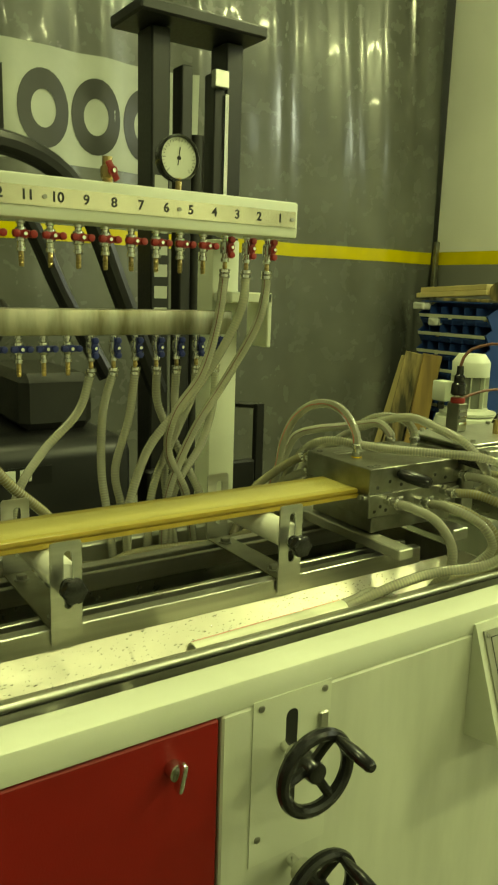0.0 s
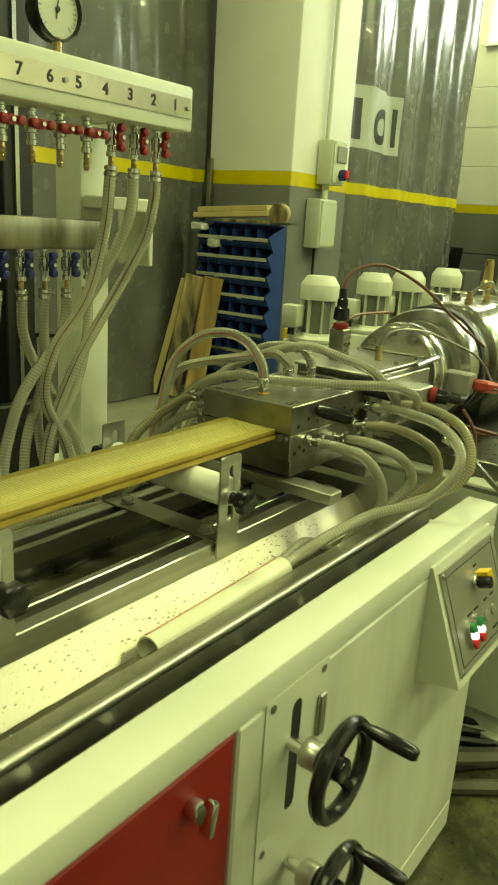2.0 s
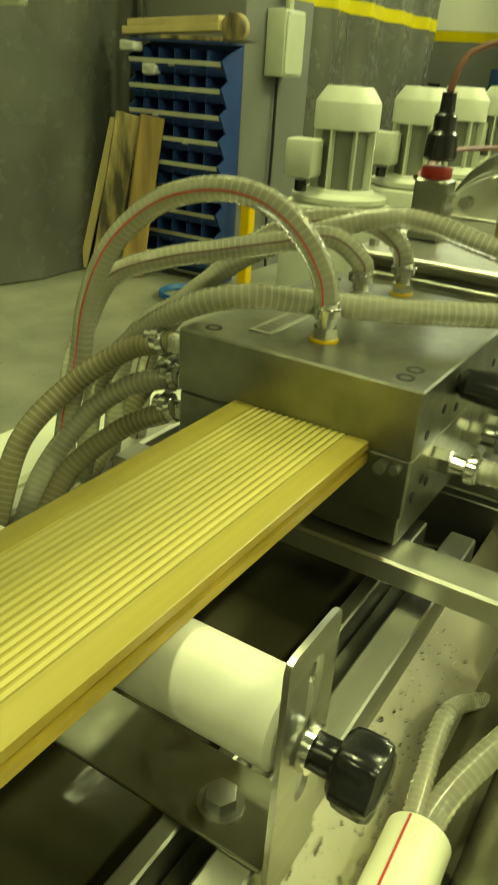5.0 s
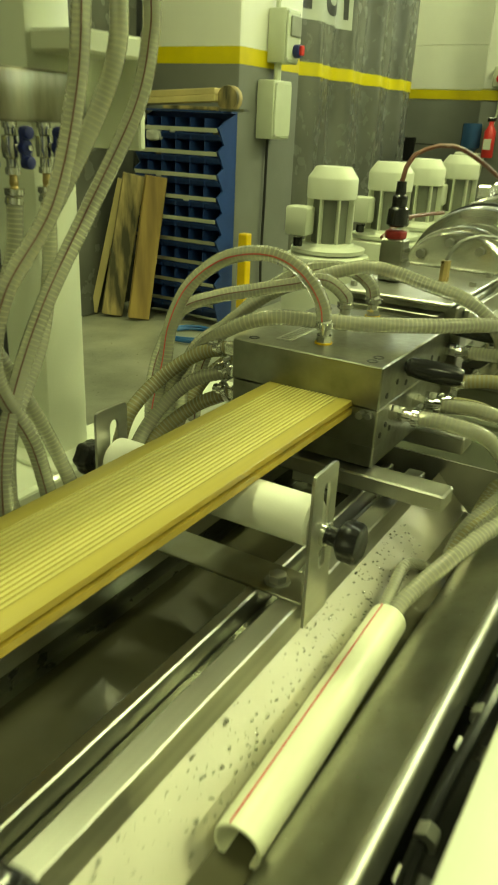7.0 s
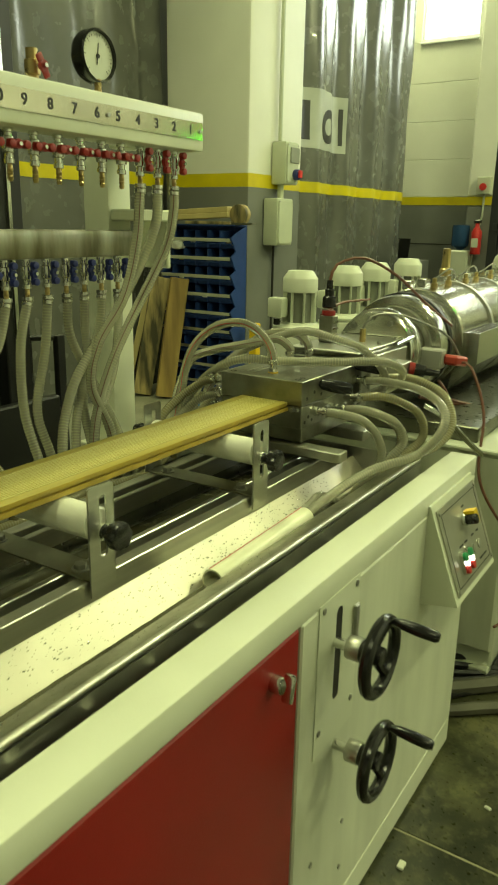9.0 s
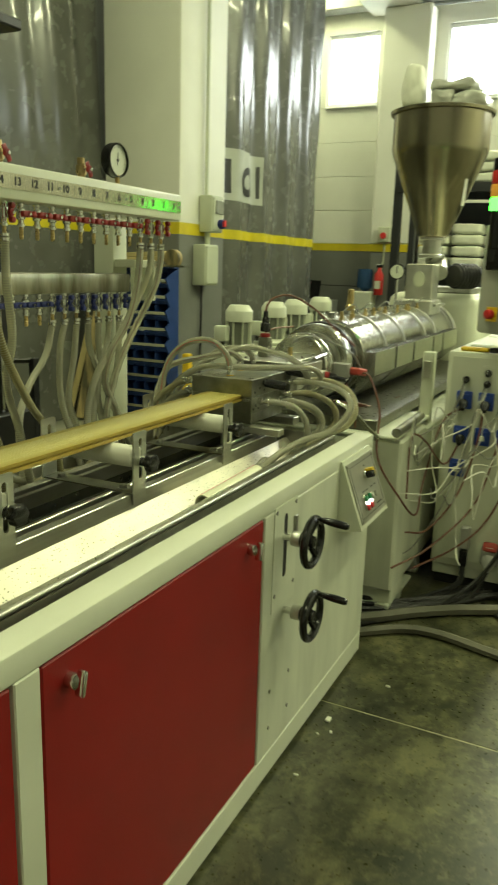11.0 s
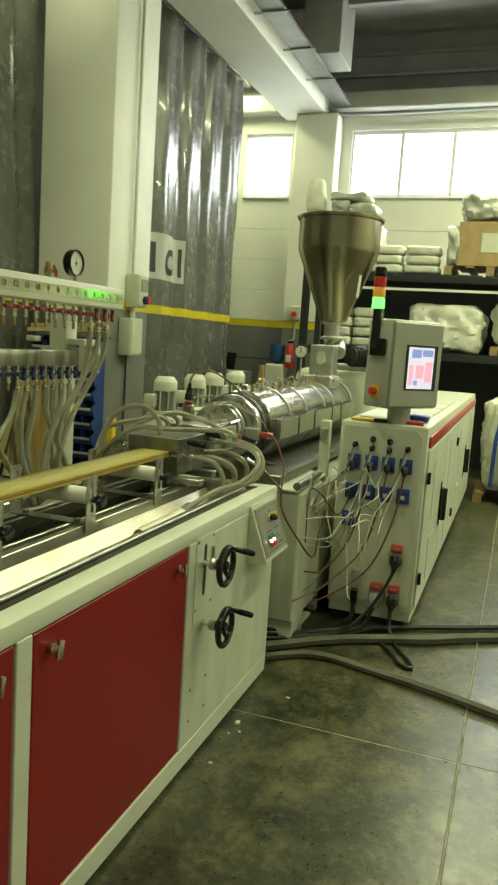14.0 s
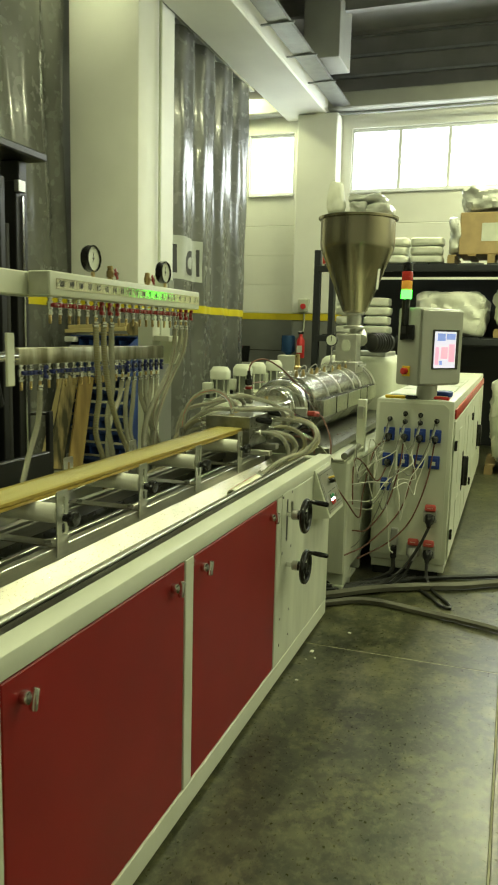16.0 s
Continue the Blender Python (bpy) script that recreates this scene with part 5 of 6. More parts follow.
# ---- hoses ----
def hose_thing(points, r, mats, line, label):
    p = Vector(points[0])
    h = thing("water_hose", label, "hose", tuple(Vector(points[-1])), "water hoses")
    part("tube", tube(points, r, 12, 0.0024, 0.0003, line=line), mats, h)
    d = (Vector(points[1]) - p).normalized()
    part("clamp", lathe([(r * 1.03, 0), (r * 1.16, 0.001), (r * 1.16, 0.009), (r * 1.03, 0.010)], p + d * 0.004, d, 14), CHROME, h)
    return h


def hose(points, r=0.0125, stained=False, line=None, label="clear ribbed water hose"):
    return hose_thing(points, r, [HOSEOLD if stained else HOSE, REDLINE, HOSERIB], line, label)


def hose_black(points, r=0.0125, label="clear ribbed water hose with a dark print line"):
    return hose_thing(points, r, [HOSE, HOSELINE, HOSERIB], 9, label)


hose([(2.104, 2.01, 1.245), (2.104, 2.018, 1.285), (2.098, 2.045, 1.325), (2.09, 2.085, 1.350), (2.08, 2.135, 1.354), (2.07, 2.194, 1.335), (2.06, 2.249, 1.286), (2.05, 2.278, 1.219),
      (2.04, 2.285, 1.15), (2.02, 2.292, 1.07), (1.99, 2.285, 0.96)], line=9, label="clear ribbed hose with red line arching over the die")
hose_black([(2.262, 2.045, 1.245), (2.262, 2.048, 1.268), (2.25, 2.085, 1.292), (2.22, 2.139, 1.281), (2.19, 2.199, 1.267), (2.15, 2.253, 1.254), (2.12, 2.306, 1.228), (2.10, 2.329, 1.17), (2.07, 2.334, 1.10), (2.04, 2.32, 0.97)])
hose_black([(2.335, 2.02, 1.245), (2.333, 2.03, 1.28), (2.33, 2.075, 1.302), (2.30, 2.139, 1.300), (2.28, 2.198, 1.268), (2.25, 2.236, 1.228), (2.22, 2.275, 1.172), (2.20, 2.314, 1.10), (2.18, 2.32, 0.97)])
hose([(2.40, 1.80, 1.14), (2.41, 1.76, 1.17), (2.40, 1.74, 1.21), (2.33, 1.765, 1.246), (2.22, 1.86, 1.252), (2.16, 1.95, 1.251), (2.12, 2.03, 1.252), (2.08, 2.09, 1.255), (2.06, 2.15, 1.235), (2.07, 2.23, 1.18), (2.07, 2.29, 1.10), (2.05, 2.30, 0.96)],
     label="clear ribbed hose lying across the die")
hose([(2.37, 1.82, 1.13), (2.385, 1.79, 1.16), (2.36, 1.785, 1.215), (2.34, 1.84, 1.272), (2.33, 1.929, 1.297), (2.32, 2.027, 1.314), (2.28, 2.11, 1.292), (2.25, 2.198, 1.25), (2.20, 2.261, 1.191), (2.15, 2.309, 1.128), (2.11, 2.31, 0.96)],
     label="clear ribbed hose looping over the die")
hose([(2.055, 2.165, 1.195), (2.05, 2.22, 1.175), (2.02, 2.275, 1.13), (1.96, 2.30, 1.075), (1.92, 2.30, 1.0), (1.88, 2.28, 0.95)], stained=True, label="stained brown ribbed hose at the die")
hose([(2.075, 2.165, 1.15), (2.06, 2.23, 1.125), (2.03, 2.275, 1.08), (1.98, 2.295, 1.02), (1.93, 2.29, 0.95)], label="clear ribbed hose beside the die")
hose([(2.07, 2.165, 1.112), (2.05, 2.23, 1.075), (2.0, 2.275, 1.02), (1.93, 2.27, 0.96), (1.8, 2.25, 0.945)], stained=True, label="stained brown ribbed hose at the die")
hose([(2.25, 2.165, 1.14), (2.24, 2.24, 1.13), (2.2, 2.30, 1.08), (2.12, 2.31, 1.01), (2.0, 2.29, 0.95)], stained=True, label="stained brown ribbed hose at the die")
# on the operator's side
hose([(2.10, 1.845, 1.132), (2.105, 1.79, 1.132), (2.125, 1.73, 1.115), (2.15, 1.695, 1.06), (2.15, 1.69, 1.0), (2.13, 1.72, 0.945), (2.12, 1.762, 0.872)], label="clear ribbed hose curving down to the tray")
hose([(2.215, 1.845, 1.118), (2.225, 1.77, 1.122), (2.265, 1.70, 1.09), (2.29, 1.68, 1.03), (2.25, 1.71, 0.975), (2.17, 1.745, 0.935), (2.13, 1.765, 0.872)], label="clear ribbed hose curving down to the tray")
hose([(2.31, 1.845, 1.135), (2.335, 1.76, 1.142), (2.385, 1.68, 1.10), (2.40, 1.66, 1.03), (2.36, 1.69, 0.98), (2.27, 1.74, 0.935), (2.2, 1.768, 0.872)], stained=True, label="stained ribbed hose curving down to the tray")
hose([(2.28, 1.845, 1.105), (2.295, 1.78, 1.100), (2.335, 1.72, 1.06), (2.345, 1.71, 1.0), (2.30, 1.74, 0.95), (2.25, 1.762, 0.872)], stained=True, label="stained ribbed hose curving down to the tray")
hose([(2.36, 1.845, 1.178), (2.345, 1.76, 1.186), (2.31, 1.64, 1.180), (2.255, 1.56, 1.150), (2.215, 1.548, 1.10), (2.175, 1.595, 1.035), (2.09, 1.675, 1.004), (2.0, 1.718, 0.975), (1.92, 1.757, 0.935), (1.86, 1.767, 0.917), (1.80, 1.767, 0.915)],
     label="long clear ribbed hose looping into the tray")
hose([(2.42, 1.82, 1.18), (2.44, 1.72, 1.185), (2.43, 1.62, 1.15), (2.39, 1.575, 1.08), (2.34, 1.60, 1.02), (2.25, 1.67, 0.985), (2.16, 1.735, 0.935), (2.1, 1.762, 0.872)], stained=True, label="stained ribbed hose at the table end")
hose_black([(1.80, 1.776, 0.926), (1.87, 1.778, 0.929), (1.92, 1.784, 0.930), (2.0, 1.790, 0.932), (2.1, 1.770, 0.878)], 0.009, "clear hose end with a dark line in the pipe")
# from the upper manifold
for k, pts in enumerate((
    [(1.929, 2.222, 1.705), (1.926, 2.222, 1.65), (1.904, 2.232, 1.558), (1.837, 2.27, 1.416), (1.761, 2.285, 1.298), (1.70, 2.29, 1.18), (1.66, 2.28, 1.08), (1.64, 2.26, 0.94)],
    [(1.862, 2.222, 1.705), (1.853, 2.222, 1.62), (1.817, 2.25, 1.512), (1.731, 2.28, 1.373), (1.622, 2.29, 1.253), (1.572, 2.29, 1.148), (1.54, 2.27, 1.06), (1.53, 2.25, 0.94)],
    [(1.796, 2.222, 1.705), (1.777, 2.222, 1.575), (1.743, 2.24, 1.439), (1.68, 2.27, 1.33), (1.67, 2.29, 1.22), (1.72, 2.28, 1.1), (1.74, 2.26, 0.94)],
    [(1.129, 2.222, 1.705), (1.128, 2.222, 1.58), (1.15, 2.23, 1.42), (1.14, 2.25, 1.28), (1.20, 2.26, 1.12), (1.22, 2.24, 0.94)],
    [(1.062, 2.222, 1.705), (1.060, 2.218, 1.58), (1.09, 2.21, 1.40), (1.20, 2.22, 1.22), (1.33, 2.24, 1.08), (1.37, 2.25, 0.94)],
    [(0.995, 2.222, 1.705), (0.998, 2.218, 1.56), (1.02, 2.22, 1.40), (1.02, 2.24, 1.24), (1.10, 2.25, 1.10), (1.12, 2.25, 0.94)])):
    if k in (0, 2):
        hose_black(pts)
    else:
        hose(pts, stained=k in (4, 5), label="stained ribbed hose from the manifold" if k in (4, 5) else "clear ribbed hose from the manifold")
# from the lower manifold
for pts in ([(1.855, 2.36, 1.44), (1.85, 2.36, 1.33), (1.80, 2.34, 1.22), (1.70, 2.31, 1.10), (1.66, 2.27, 0.94)],
            [(1.792, 2.36, 1.44), (1.782, 2.36, 1.363), (1.73, 2.35, 1.27), (1.64, 2.32, 1.12), (1.60, 2.28, 0.94)],
            [(1.729, 2.36, 1.44), (1.725, 2.36, 1.365), (1.72, 2.35, 1.28), (1.68, 2.33, 1.15), (1.69, 2.28, 0.94)],
            [(1.667, 2.36, 1.44), (1.675, 2.36, 1.335), (1.735, 2.34, 1.201), (1.79, 2.32, 1.077), (1.82, 2.28, 0.94)],
            [(1.604, 2.36, 1.44), (1.585, 2.36, 1.311), (1.54, 2.35, 1.173), (1.545, 2.32, 1.07), (1.55, 2.28, 0.94)],
            [(1.541, 2.36, 1.44), (1.51, 2.36, 1.331), (1.50, 2.35, 1.177), (1.50, 2.31, 1.06), (1.50, 2.27, 0.94)],
            [(1.478, 2.36, 1.44), (1.44, 2.36, 1.335), (1.34, 2.35, 1.238), (1.26, 2.32, 1.13), (1.22, 2.28, 0.94)],
            [(0.787, 2.36, 1.44), (0.77, 2.36, 1.30), (0.68, 2.35, 1.15), (0.55, 2.30, 1.0), (0.50, 2.25, 0.94)]):
    hose(pts, 0.0115, label="clear ribbed hose from the lower manifold")
hose([(1.25, 2.26, 0.945), (1.05, 2.25, 1.03), (0.90, 2.27, 1.02), (0.8, 2.25, 0.945)], label="clear ribbed hose lying in the tank")
hose([(1.75, 2.24, 0.945), (1.5, 2.22, 0.955), (1.3, 2.25, 0.955), (1.1, 2.22, 0.945)], stained=True, label="stained hose lying in the tank")
hose([(1.95, 2.22, 0.945), (1.75, 2.2, 0.97), (1.55, 2.24, 0.965), (1.4, 2.2, 0.945)], stained=True, label="stained hose lying in the tank")

# loose pipe in the tray
pp = thing("plastic_pipe", "cut cream plastic pipe with red line lying in the tray", "pipe", (1.66, 1.76, 0.886))
pa, pb = Vector((1.455, 1.757, 0.912)), Vector((1.872, 1.769, 0.914))
dd = (pb - pa).normalized()
part("pipe", lathe([(0.0220, 0.22), (0.0220, 0.002), (0.0228, 0), (0.0262, 0), (0.0270, 0.002), (0.0270, (pb - pa).length), (0.0220, (pb - pa).length)], pa, dd, 32), PVC, pp)
sd = Vector((0, 0, 1)).cross(dd).normalized()
upv = dd.cross(sd)
red = (upv * 0.93 + sd * 0.36).normalized() * 0.0271
part("red_line", tube([pa + red + dd * 0.002, pa + red + dd * 0.2, pb + red - dd * 0.002], 0.0011, 6, 0.05), REDLINE, pp)

# ---- control cabinet ----
CX, CY0, CY1, CZ = 3.35, 0.885, 1.41, 1.26
cab = thing("control_cabinet", "long white machine cabinet with sockets and red strip", "cabinet", (5.4, 1.15, 0))
part("body", box(CX, 7.9, CY0, CY1, 0.12, CZ, 0.012, segs=2), WHITE, cab)
part("plinth", box(CX + 0.05, 7.85, CY0 + 0.05, CY1 - 0.02, 0.0, 0.12), RUBBERSHADE, cab)
part("skirt", box(CX + 0.02, 7.88, CY0 + 0.01, CY1 - 0.01, 0.06, 0.119, 0.004), WHITE, cab)
fr = part("socket_panel", plate([(-0.235, -0.535), (0.235, -0.535), (0.235, 0.50), (0.20, 0.535), (-0.235, 0.535)], 0.008, facing_rear(CX, 1.15, 0.70)), WHITE, cab, "white socket panel with chamfered corner")
part("red_strip", box(3.40, 7.87, CY0 - 0.014, CY0 - 0.001, 1.135, 1.205, 0.006, segs=2), CABRED, cab, "red trim strip")
for xa, xb, handled in ((3.40, 4.50, True), (4.52, 5.50, False), (5.52, 6.92, True), (6.94, 7.86, False)):
    d = part("side_door", box(xa, xb, CY0 - 0.012, CY0 - 0.001, 0.15, 1.12, 0.004), WHITE, cab)
    part("vent_panel", box(xa + 0.40, xa + 0.68, CY0 - 0.016, CY0 - 0.0125, 0.62, 1.02, 0.002), WHITE, d)
    part("vent_panel", box(xa + 0.40, xa + 0.68, CY0 - 0.016, CY0 - 0.0125, 0.22, 0.50, 0.002), WHITE, d)
    if handled:
        part("door_handle", box(xb - 0.13, xb - 0.07, CY0 - 0.06, CY0 - 0.0125, 0.50, 0.74, 0.012, segs=2), BLACK, d)
        part("handle_plate", box(xb - 0.14, xb - 0.06, CY0 - 0.018, CY0 - 0.0125, 0.46, 0.78, 0.004), BLACK, d)
        for hz in (0.30, 0.92):
            part("hinge", box(xa - 0.018, xa + 0.018, CY0 - 0.03, CY0 - 0.0125, hz, hz + 0.07, 0.004), BLACK, d)
for i in range(4):
    part("top_slat", box(3.6 + i * 0.6, 4.15 + i * 0.6, 0.95, 1.35, CZ + 0.001, CZ + 0.018, 0.006), WHITE, cab)


def blue_socket(y, z, plugged):
    s = part("blue_socket", box(CX - 0.028, CX - 0.0085, y - 0.038, y + 0.038, z - 0.045, z + 0.045, 0.005, segs=2), SOCKETBLUE, cab, "blue flap socket")
    part("flap", box(CX - 0.036, CX - 0.0285, y - 0.027, y + 0.027, z - 0.03, z + 0.032, 0.004), SOCKETBLUE, s)
    if plugged:
        part("plug", lathe([(0.024, 0), (0.024, 0.02), (0.018, 0.03), (0.012, 0.05), (0.008, 0.052)], (CX - 0.036, y, z - 0.01), (-1, -0.1, -0.7), 12), BLACK, s)
    else:
        part("flap_label", box(CX - 0.0368, CX - 0.0361, y - 0.012, y + 0.012, z - 0.018, z + 0.008), DIAL, s)


SY = [1.309, 1.203, 1.101, 0.998]
for y in SY:
    blue_socket(y, 1.02, True)
for y in SY:
    blue_socket(y, 0.84, y > 1.3)
blue_socket(1.315, 0.665, False)
for y, z in ((1.309, 1.125), (1.205, 1.165), (1.103, 1.16), (0.994, 1.125), (1.205, 1.11), (1.103, 1.107)):
    pg2 = part("sensor_plug", lathe([(0.016, 0), (0.018, 0.01), (0.012, 0.018), (0.012, 0.035), (0.008, 0.04)], (CX - 0.008, y, z), (-1, 0, -0.25), 12), BLACK, cab)
for y in (1.205, 1.103):
    part("label", box(CX - 0.0095, CX - 0.0085, y - 0.03, y + 0.03, 1.188, 1.202), DIAL, cab)
for y, z in ((1.0, 0.50), (1.103, 0.25), (0.998, 0.25)):
    s = part("red_socket", box(CX - 0.05, CX - 0.0085, y - 0.045, y + 0.045, z - 0.075, z + 0.02, 0.008, segs=2), SOCKETGREY, cab, "grey socket with red lid")
    part("lid", box(CX - 0.065, CX - 0.02, y - 0.037, y + 0.037, z + 0.0, z + 0.05, 0.012, segs=2, turn=(0, 25, 0)), SOCKETRED, s)
    part("label", box(CX - 0.0661, CX - 0.0651, y - 0.02, y + 0.02, z + 0.012, z + 0.03), DIAL, s)
    part("plug", lathe([(0.034, 0), (0.036, 0.02), (0.03, 0.05), (0.018, 0.065), (0.014, 0.085)], (CX - 0.045, y, z - 0.03), (-0.7, 0, -0.8), 14), SOCKETGREY if y > 1.05 else BLACK, s)
cn = part("harness_connector", box(CX - 0.05, CX - 0.0085, 1.21, 1.26, 0.24, 0.36, 0.006), SOCKETGREY, cab)
part("hood", box(CX - 0.055, CX - 0.012, 1.215, 1.255, 0.14, 0.24, 0.01), BLACK, cn)

# operator screen, signal tower and clutter on the cabinet
hmi = thing("operator_terminal", "grey operator terminal with lit screen on the cabinet", "control screen", (3.50, 1.03, CZ))


def hb(x0, x1, y0, y1, z0, z1, bevel=0.0, segs=1):
    """A box in the terminal's own space: its screen faces -y there."""
    b = box(x0, x1, y0, y1, z0, z1, bevel, segs=segs)
    bmesh.ops.transform(b, matrix=HMI, verts=b.verts)
    return b


HMI = Matrix.Translation((3.45, 1.085, 1.36)) @ Matrix.Rotation(radians(-35), 4, "Z")
part("housing", hb(-0.215, 0.215, -0.10, 0.10, 0, 0.515, 0.018, 2), HMIGREY, hmi)
part("bezel", hb(-0.205, 0.205, -0.112, -0.1005, 0.012, 0.503, 0.006), HMIGREY, hmi)
part("screen_frame", hb(-0.10, 0.165, -0.117, -0.1125, 0.11, 0.375, 0.002), BLACK, hmi)
sc = part("screen", hb(-0.085, 0.13, -0.119, -0.1175, 0.12, 0.362), SCREEN, hmi, "lit colour screen")
for a in ((-0.06, 0.02, 0.30, 0.35, SCREENBLUE), (0.03, 0.12, 0.31, 0.35, SCREENBLUE), (-0.02, 0.05, 0.18, 0.26, SCREENPINK), (0.06, 0.12, 0.16, 0.28, SCREENPINK), (-0.075, -0.04, 0.14, 0.26, SCREENPINK), (-0.03, 0.0, 0.14, 0.17, SCREENBLUE)):
    part("screen_field", hb(a[0], a[1], -0.1202, -0.1194, a[2], a[3]), a[4], sc)
part("neck", cyl((3.45, 1.085, CZ), (3.45, 1.085, 1.355), 0.07, seg=20), HMIGREY, hmi)
part("hinge_block", hb(-0.235, -0.2155, -0.06, 0.06, 0.30, 0.40, 0.006), BLACK, hmi)
es = part("emergency_stop", hb(-0.221, -0.2155, -0.035, 0.035, 0.06, 0.13, 0.003), YELPLASTIC, hmi)
part("stop_button", cyl(HMI @ Vector((-0.22, 0, 0.095)), HMI @ Vector((-0.255, 0, 0.095)), 0.022, seg=18, bevel=0.005), REDBUTTON, es)
tw = thing("signal_tower", "black signal tower with lit green lamp", "signal lamp", (3.28, 1.235, 1.75))
part("bracket", box(3.26, 3.32, 1.20, 1.26, 1.70, 1.76, 0.004), BLACK, tw)
part("base", cyl((3.28, 1.235, 1.76), (3.28, 1.235, 1.93), 0.026, seg=18), BLACK, tw)
for z, m, nm in ((1.932, LAMPGREEN, "green_lamp"), (1.992, LAMPAMBER, "amber_lamp"), (2.052, LAMPRED, "red_lamp")):
    part(nm, cyl((3.28, 1.235, z), (3.28, 1.235, z + 0.057), 0.036, seg=20, bevel=0.004), m, tw)
part("cap", cyl((3.28, 1.235, 2.11), (3.28, 1.235, 2.165), 0.034, seg=18, bevel=0.006), BLACK, tw)
cut = thing("utility_knife", "yellow and black utility knife on the cabinet", "knife", (3.43, 1.30, CZ))
part("handle", box(3.38, 3.42, 1.22, 1.36, CZ + 0.001, CZ + 0.022, 0.006), YELPLASTIC, cut)
part("grip", box(3.375, 3.425, 1.14, 1.22, CZ + 0.001, CZ + 0.024, 0.006), BLACK, cut)
solo("paper_sheet", box(3.46, 3.72, 1.12, 1.36, CZ + 0.0005, CZ + 0.004), DIAL, "loose paper on the cabinet top", "paper")
solo("pliers", tube([(3.40, 0.93, CZ + 0.012), (3.42, 1.0, CZ + 0.014), (3.40, 1.10, CZ + 0.012)], 0.011, 8, 0.02), REDBUTTON, "red-handled pliers on the cabinet", "pliers")
lumpy("cleaning_cloth", 3.6, 3.78, 0.92, 1.06, CZ + 0.001, CZ + 0.05, SOCKETBLUE, "crumpled dark blue cloth on the cabinet", "cloth", seed=8, amount=0.012)

# ---- cables ----
def cable(points, r, material, label, step=0.03):
    return solo("cable", tube(points, r, 6, step), material, label, "cable", "cables")


cable([(2.575, 2.08, 1.45), (2.60, 2.07, 1.50), (2.70, 2.02, 1.52), (2.83, 1.95, 1.46), (2.95, 1.88, 1.36), (3.02, 1.80, 1.28)], 0.005, CABLEBROWN, "brown cable arching from the heater plug")
cable([(2.60, 2.12, 1.33), (2.75, 2.12, 1.36), (2.95, 2.1, 1.36)], 0.005, CABLEBROWN, "brown heater cable behind the adapter")
cable([(2.66, 1.99, 1.29), (2.68, 1.97, 1.33), (2.78, 1.93, 1.335), (2.92, 1.86, 1.29), (3.0, 1.80, 1.24), (3.05, 1.76, 1.15)], 0.004, CABLEGREY, "thin braided sensor cable")
rp = thing("heater_plug", "red angled heater plug on the barrel flange", "plug", (2.93, 1.76, 1.13))
part("socket", box(2.93, 2.985, 1.80, 1.89, 1.13, 1.20, 0.005), SOCKETGREY, rp)
part("plug", box(2.955, 3.03, 1.735, 1.80, 1.142, 1.178, 0.008, turn=(0, 8, -20)), SOCKETRED, rp)
cable([(2.98, 1.745, 1.155), (2.97, 1.70, 1.145), (2.90, 1.62, 1.0), (2.78, 1.58, 0.8), (2.80, 1.47, 0.62), (2.95, 1.42, 0.50), (3.15, 1.44, 0.62), (3.30, 1.40, 0.9), (3.33, 1.31, 0.98)], 0.005, CABLEBROWN, "brown heater cable hanging to the cabinet")
cable([(2.74, 1.74, 1.13), (2.76, 1.70, 1.06), (2.76, 1.69, 0.93)], 0.005, CABLEBROWN, "brown cable from the side plug")
cable([(3.31, 1.205, 0.99), (3.27, 1.22, 0.80), (3.20, 1.28, 0.55), (3.05, 1.38, 0.40), (2.9, 1.45, 0.42)], 0.005, CABLEBROWN, "brown cable from a blue socket")
cable([(3.31, 1.10, 0.98), (3.27, 1.13, 0.75), (3.22, 1.2, 0.5), (3.0, 1.36, 0.32), (2.72, 1.46, 0.30)], 0.005, CABLEBROWN, "brown cable from a blue socket")
cable([(3.31, 0.998, 0.98), (3.26, 1.03, 0.72), (3.22, 1.12, 0.45), (3.15, 1.25, 0.30), (2.95, 1.42, 0.22)], 0.005, CABLEBROWN, "brown cable from a blue socket")
cable([(3.31, 1.31, 0.80), (3.22, 1.36, 0.70), (3.05, 1.43, 0.85), (2.95, 1.47, 0.87), (2.86, 1.45, 0.6)], 0.005, CABLEBROWN, "brown cable looping at the base")
for i in range(15):
    r0 = random.Random(40 + i)
    y0 = SY[i % 4]
    z0 = (1.16, 1.12, 1.10)[i % 3]
    a = [(3.315, y0, z0 - 0.03)]
    p = Vector((3.28, y0 + 0.04, z0 - 0.2))
    for k in range(5):
        a.append(tuple(p))
        p = Vector((p.x - r0.uniform(0.02, 0.16), min(1.47, p.y + r0.uniform(-0.05, 0.16)), max(0.28, p.z + r0.uniform(-0.26, 0.12))))
    cable(a, 0.0035, CABLEWHITE if i % 3 else CABLEGREY, "thin white sensor cable tangled by the cabinet")
ring = [(3.18 + 0.10 * math.cos(2 * math.pi * k / 10), 1.36 + 0.02 * math.sin(2 * math.pi * k / 7), 0.82 + 0.09 * math.sin(2 * math.pi * k / 10)) for k in range(14)]
cable(ring, 0.004, CABLEWHITE, "coiled thin white cable")
cable([(3.26, 1.0, 0.40), (3.22, 1.05, 0.28), (3.16, 1.15, 0.12), (3.0, 1.3, 0.02), (2.75, 1.5, 0.015), (2.5, 1.7, 0.015)], 0.011, CABLE, "black power cable running to the floor")
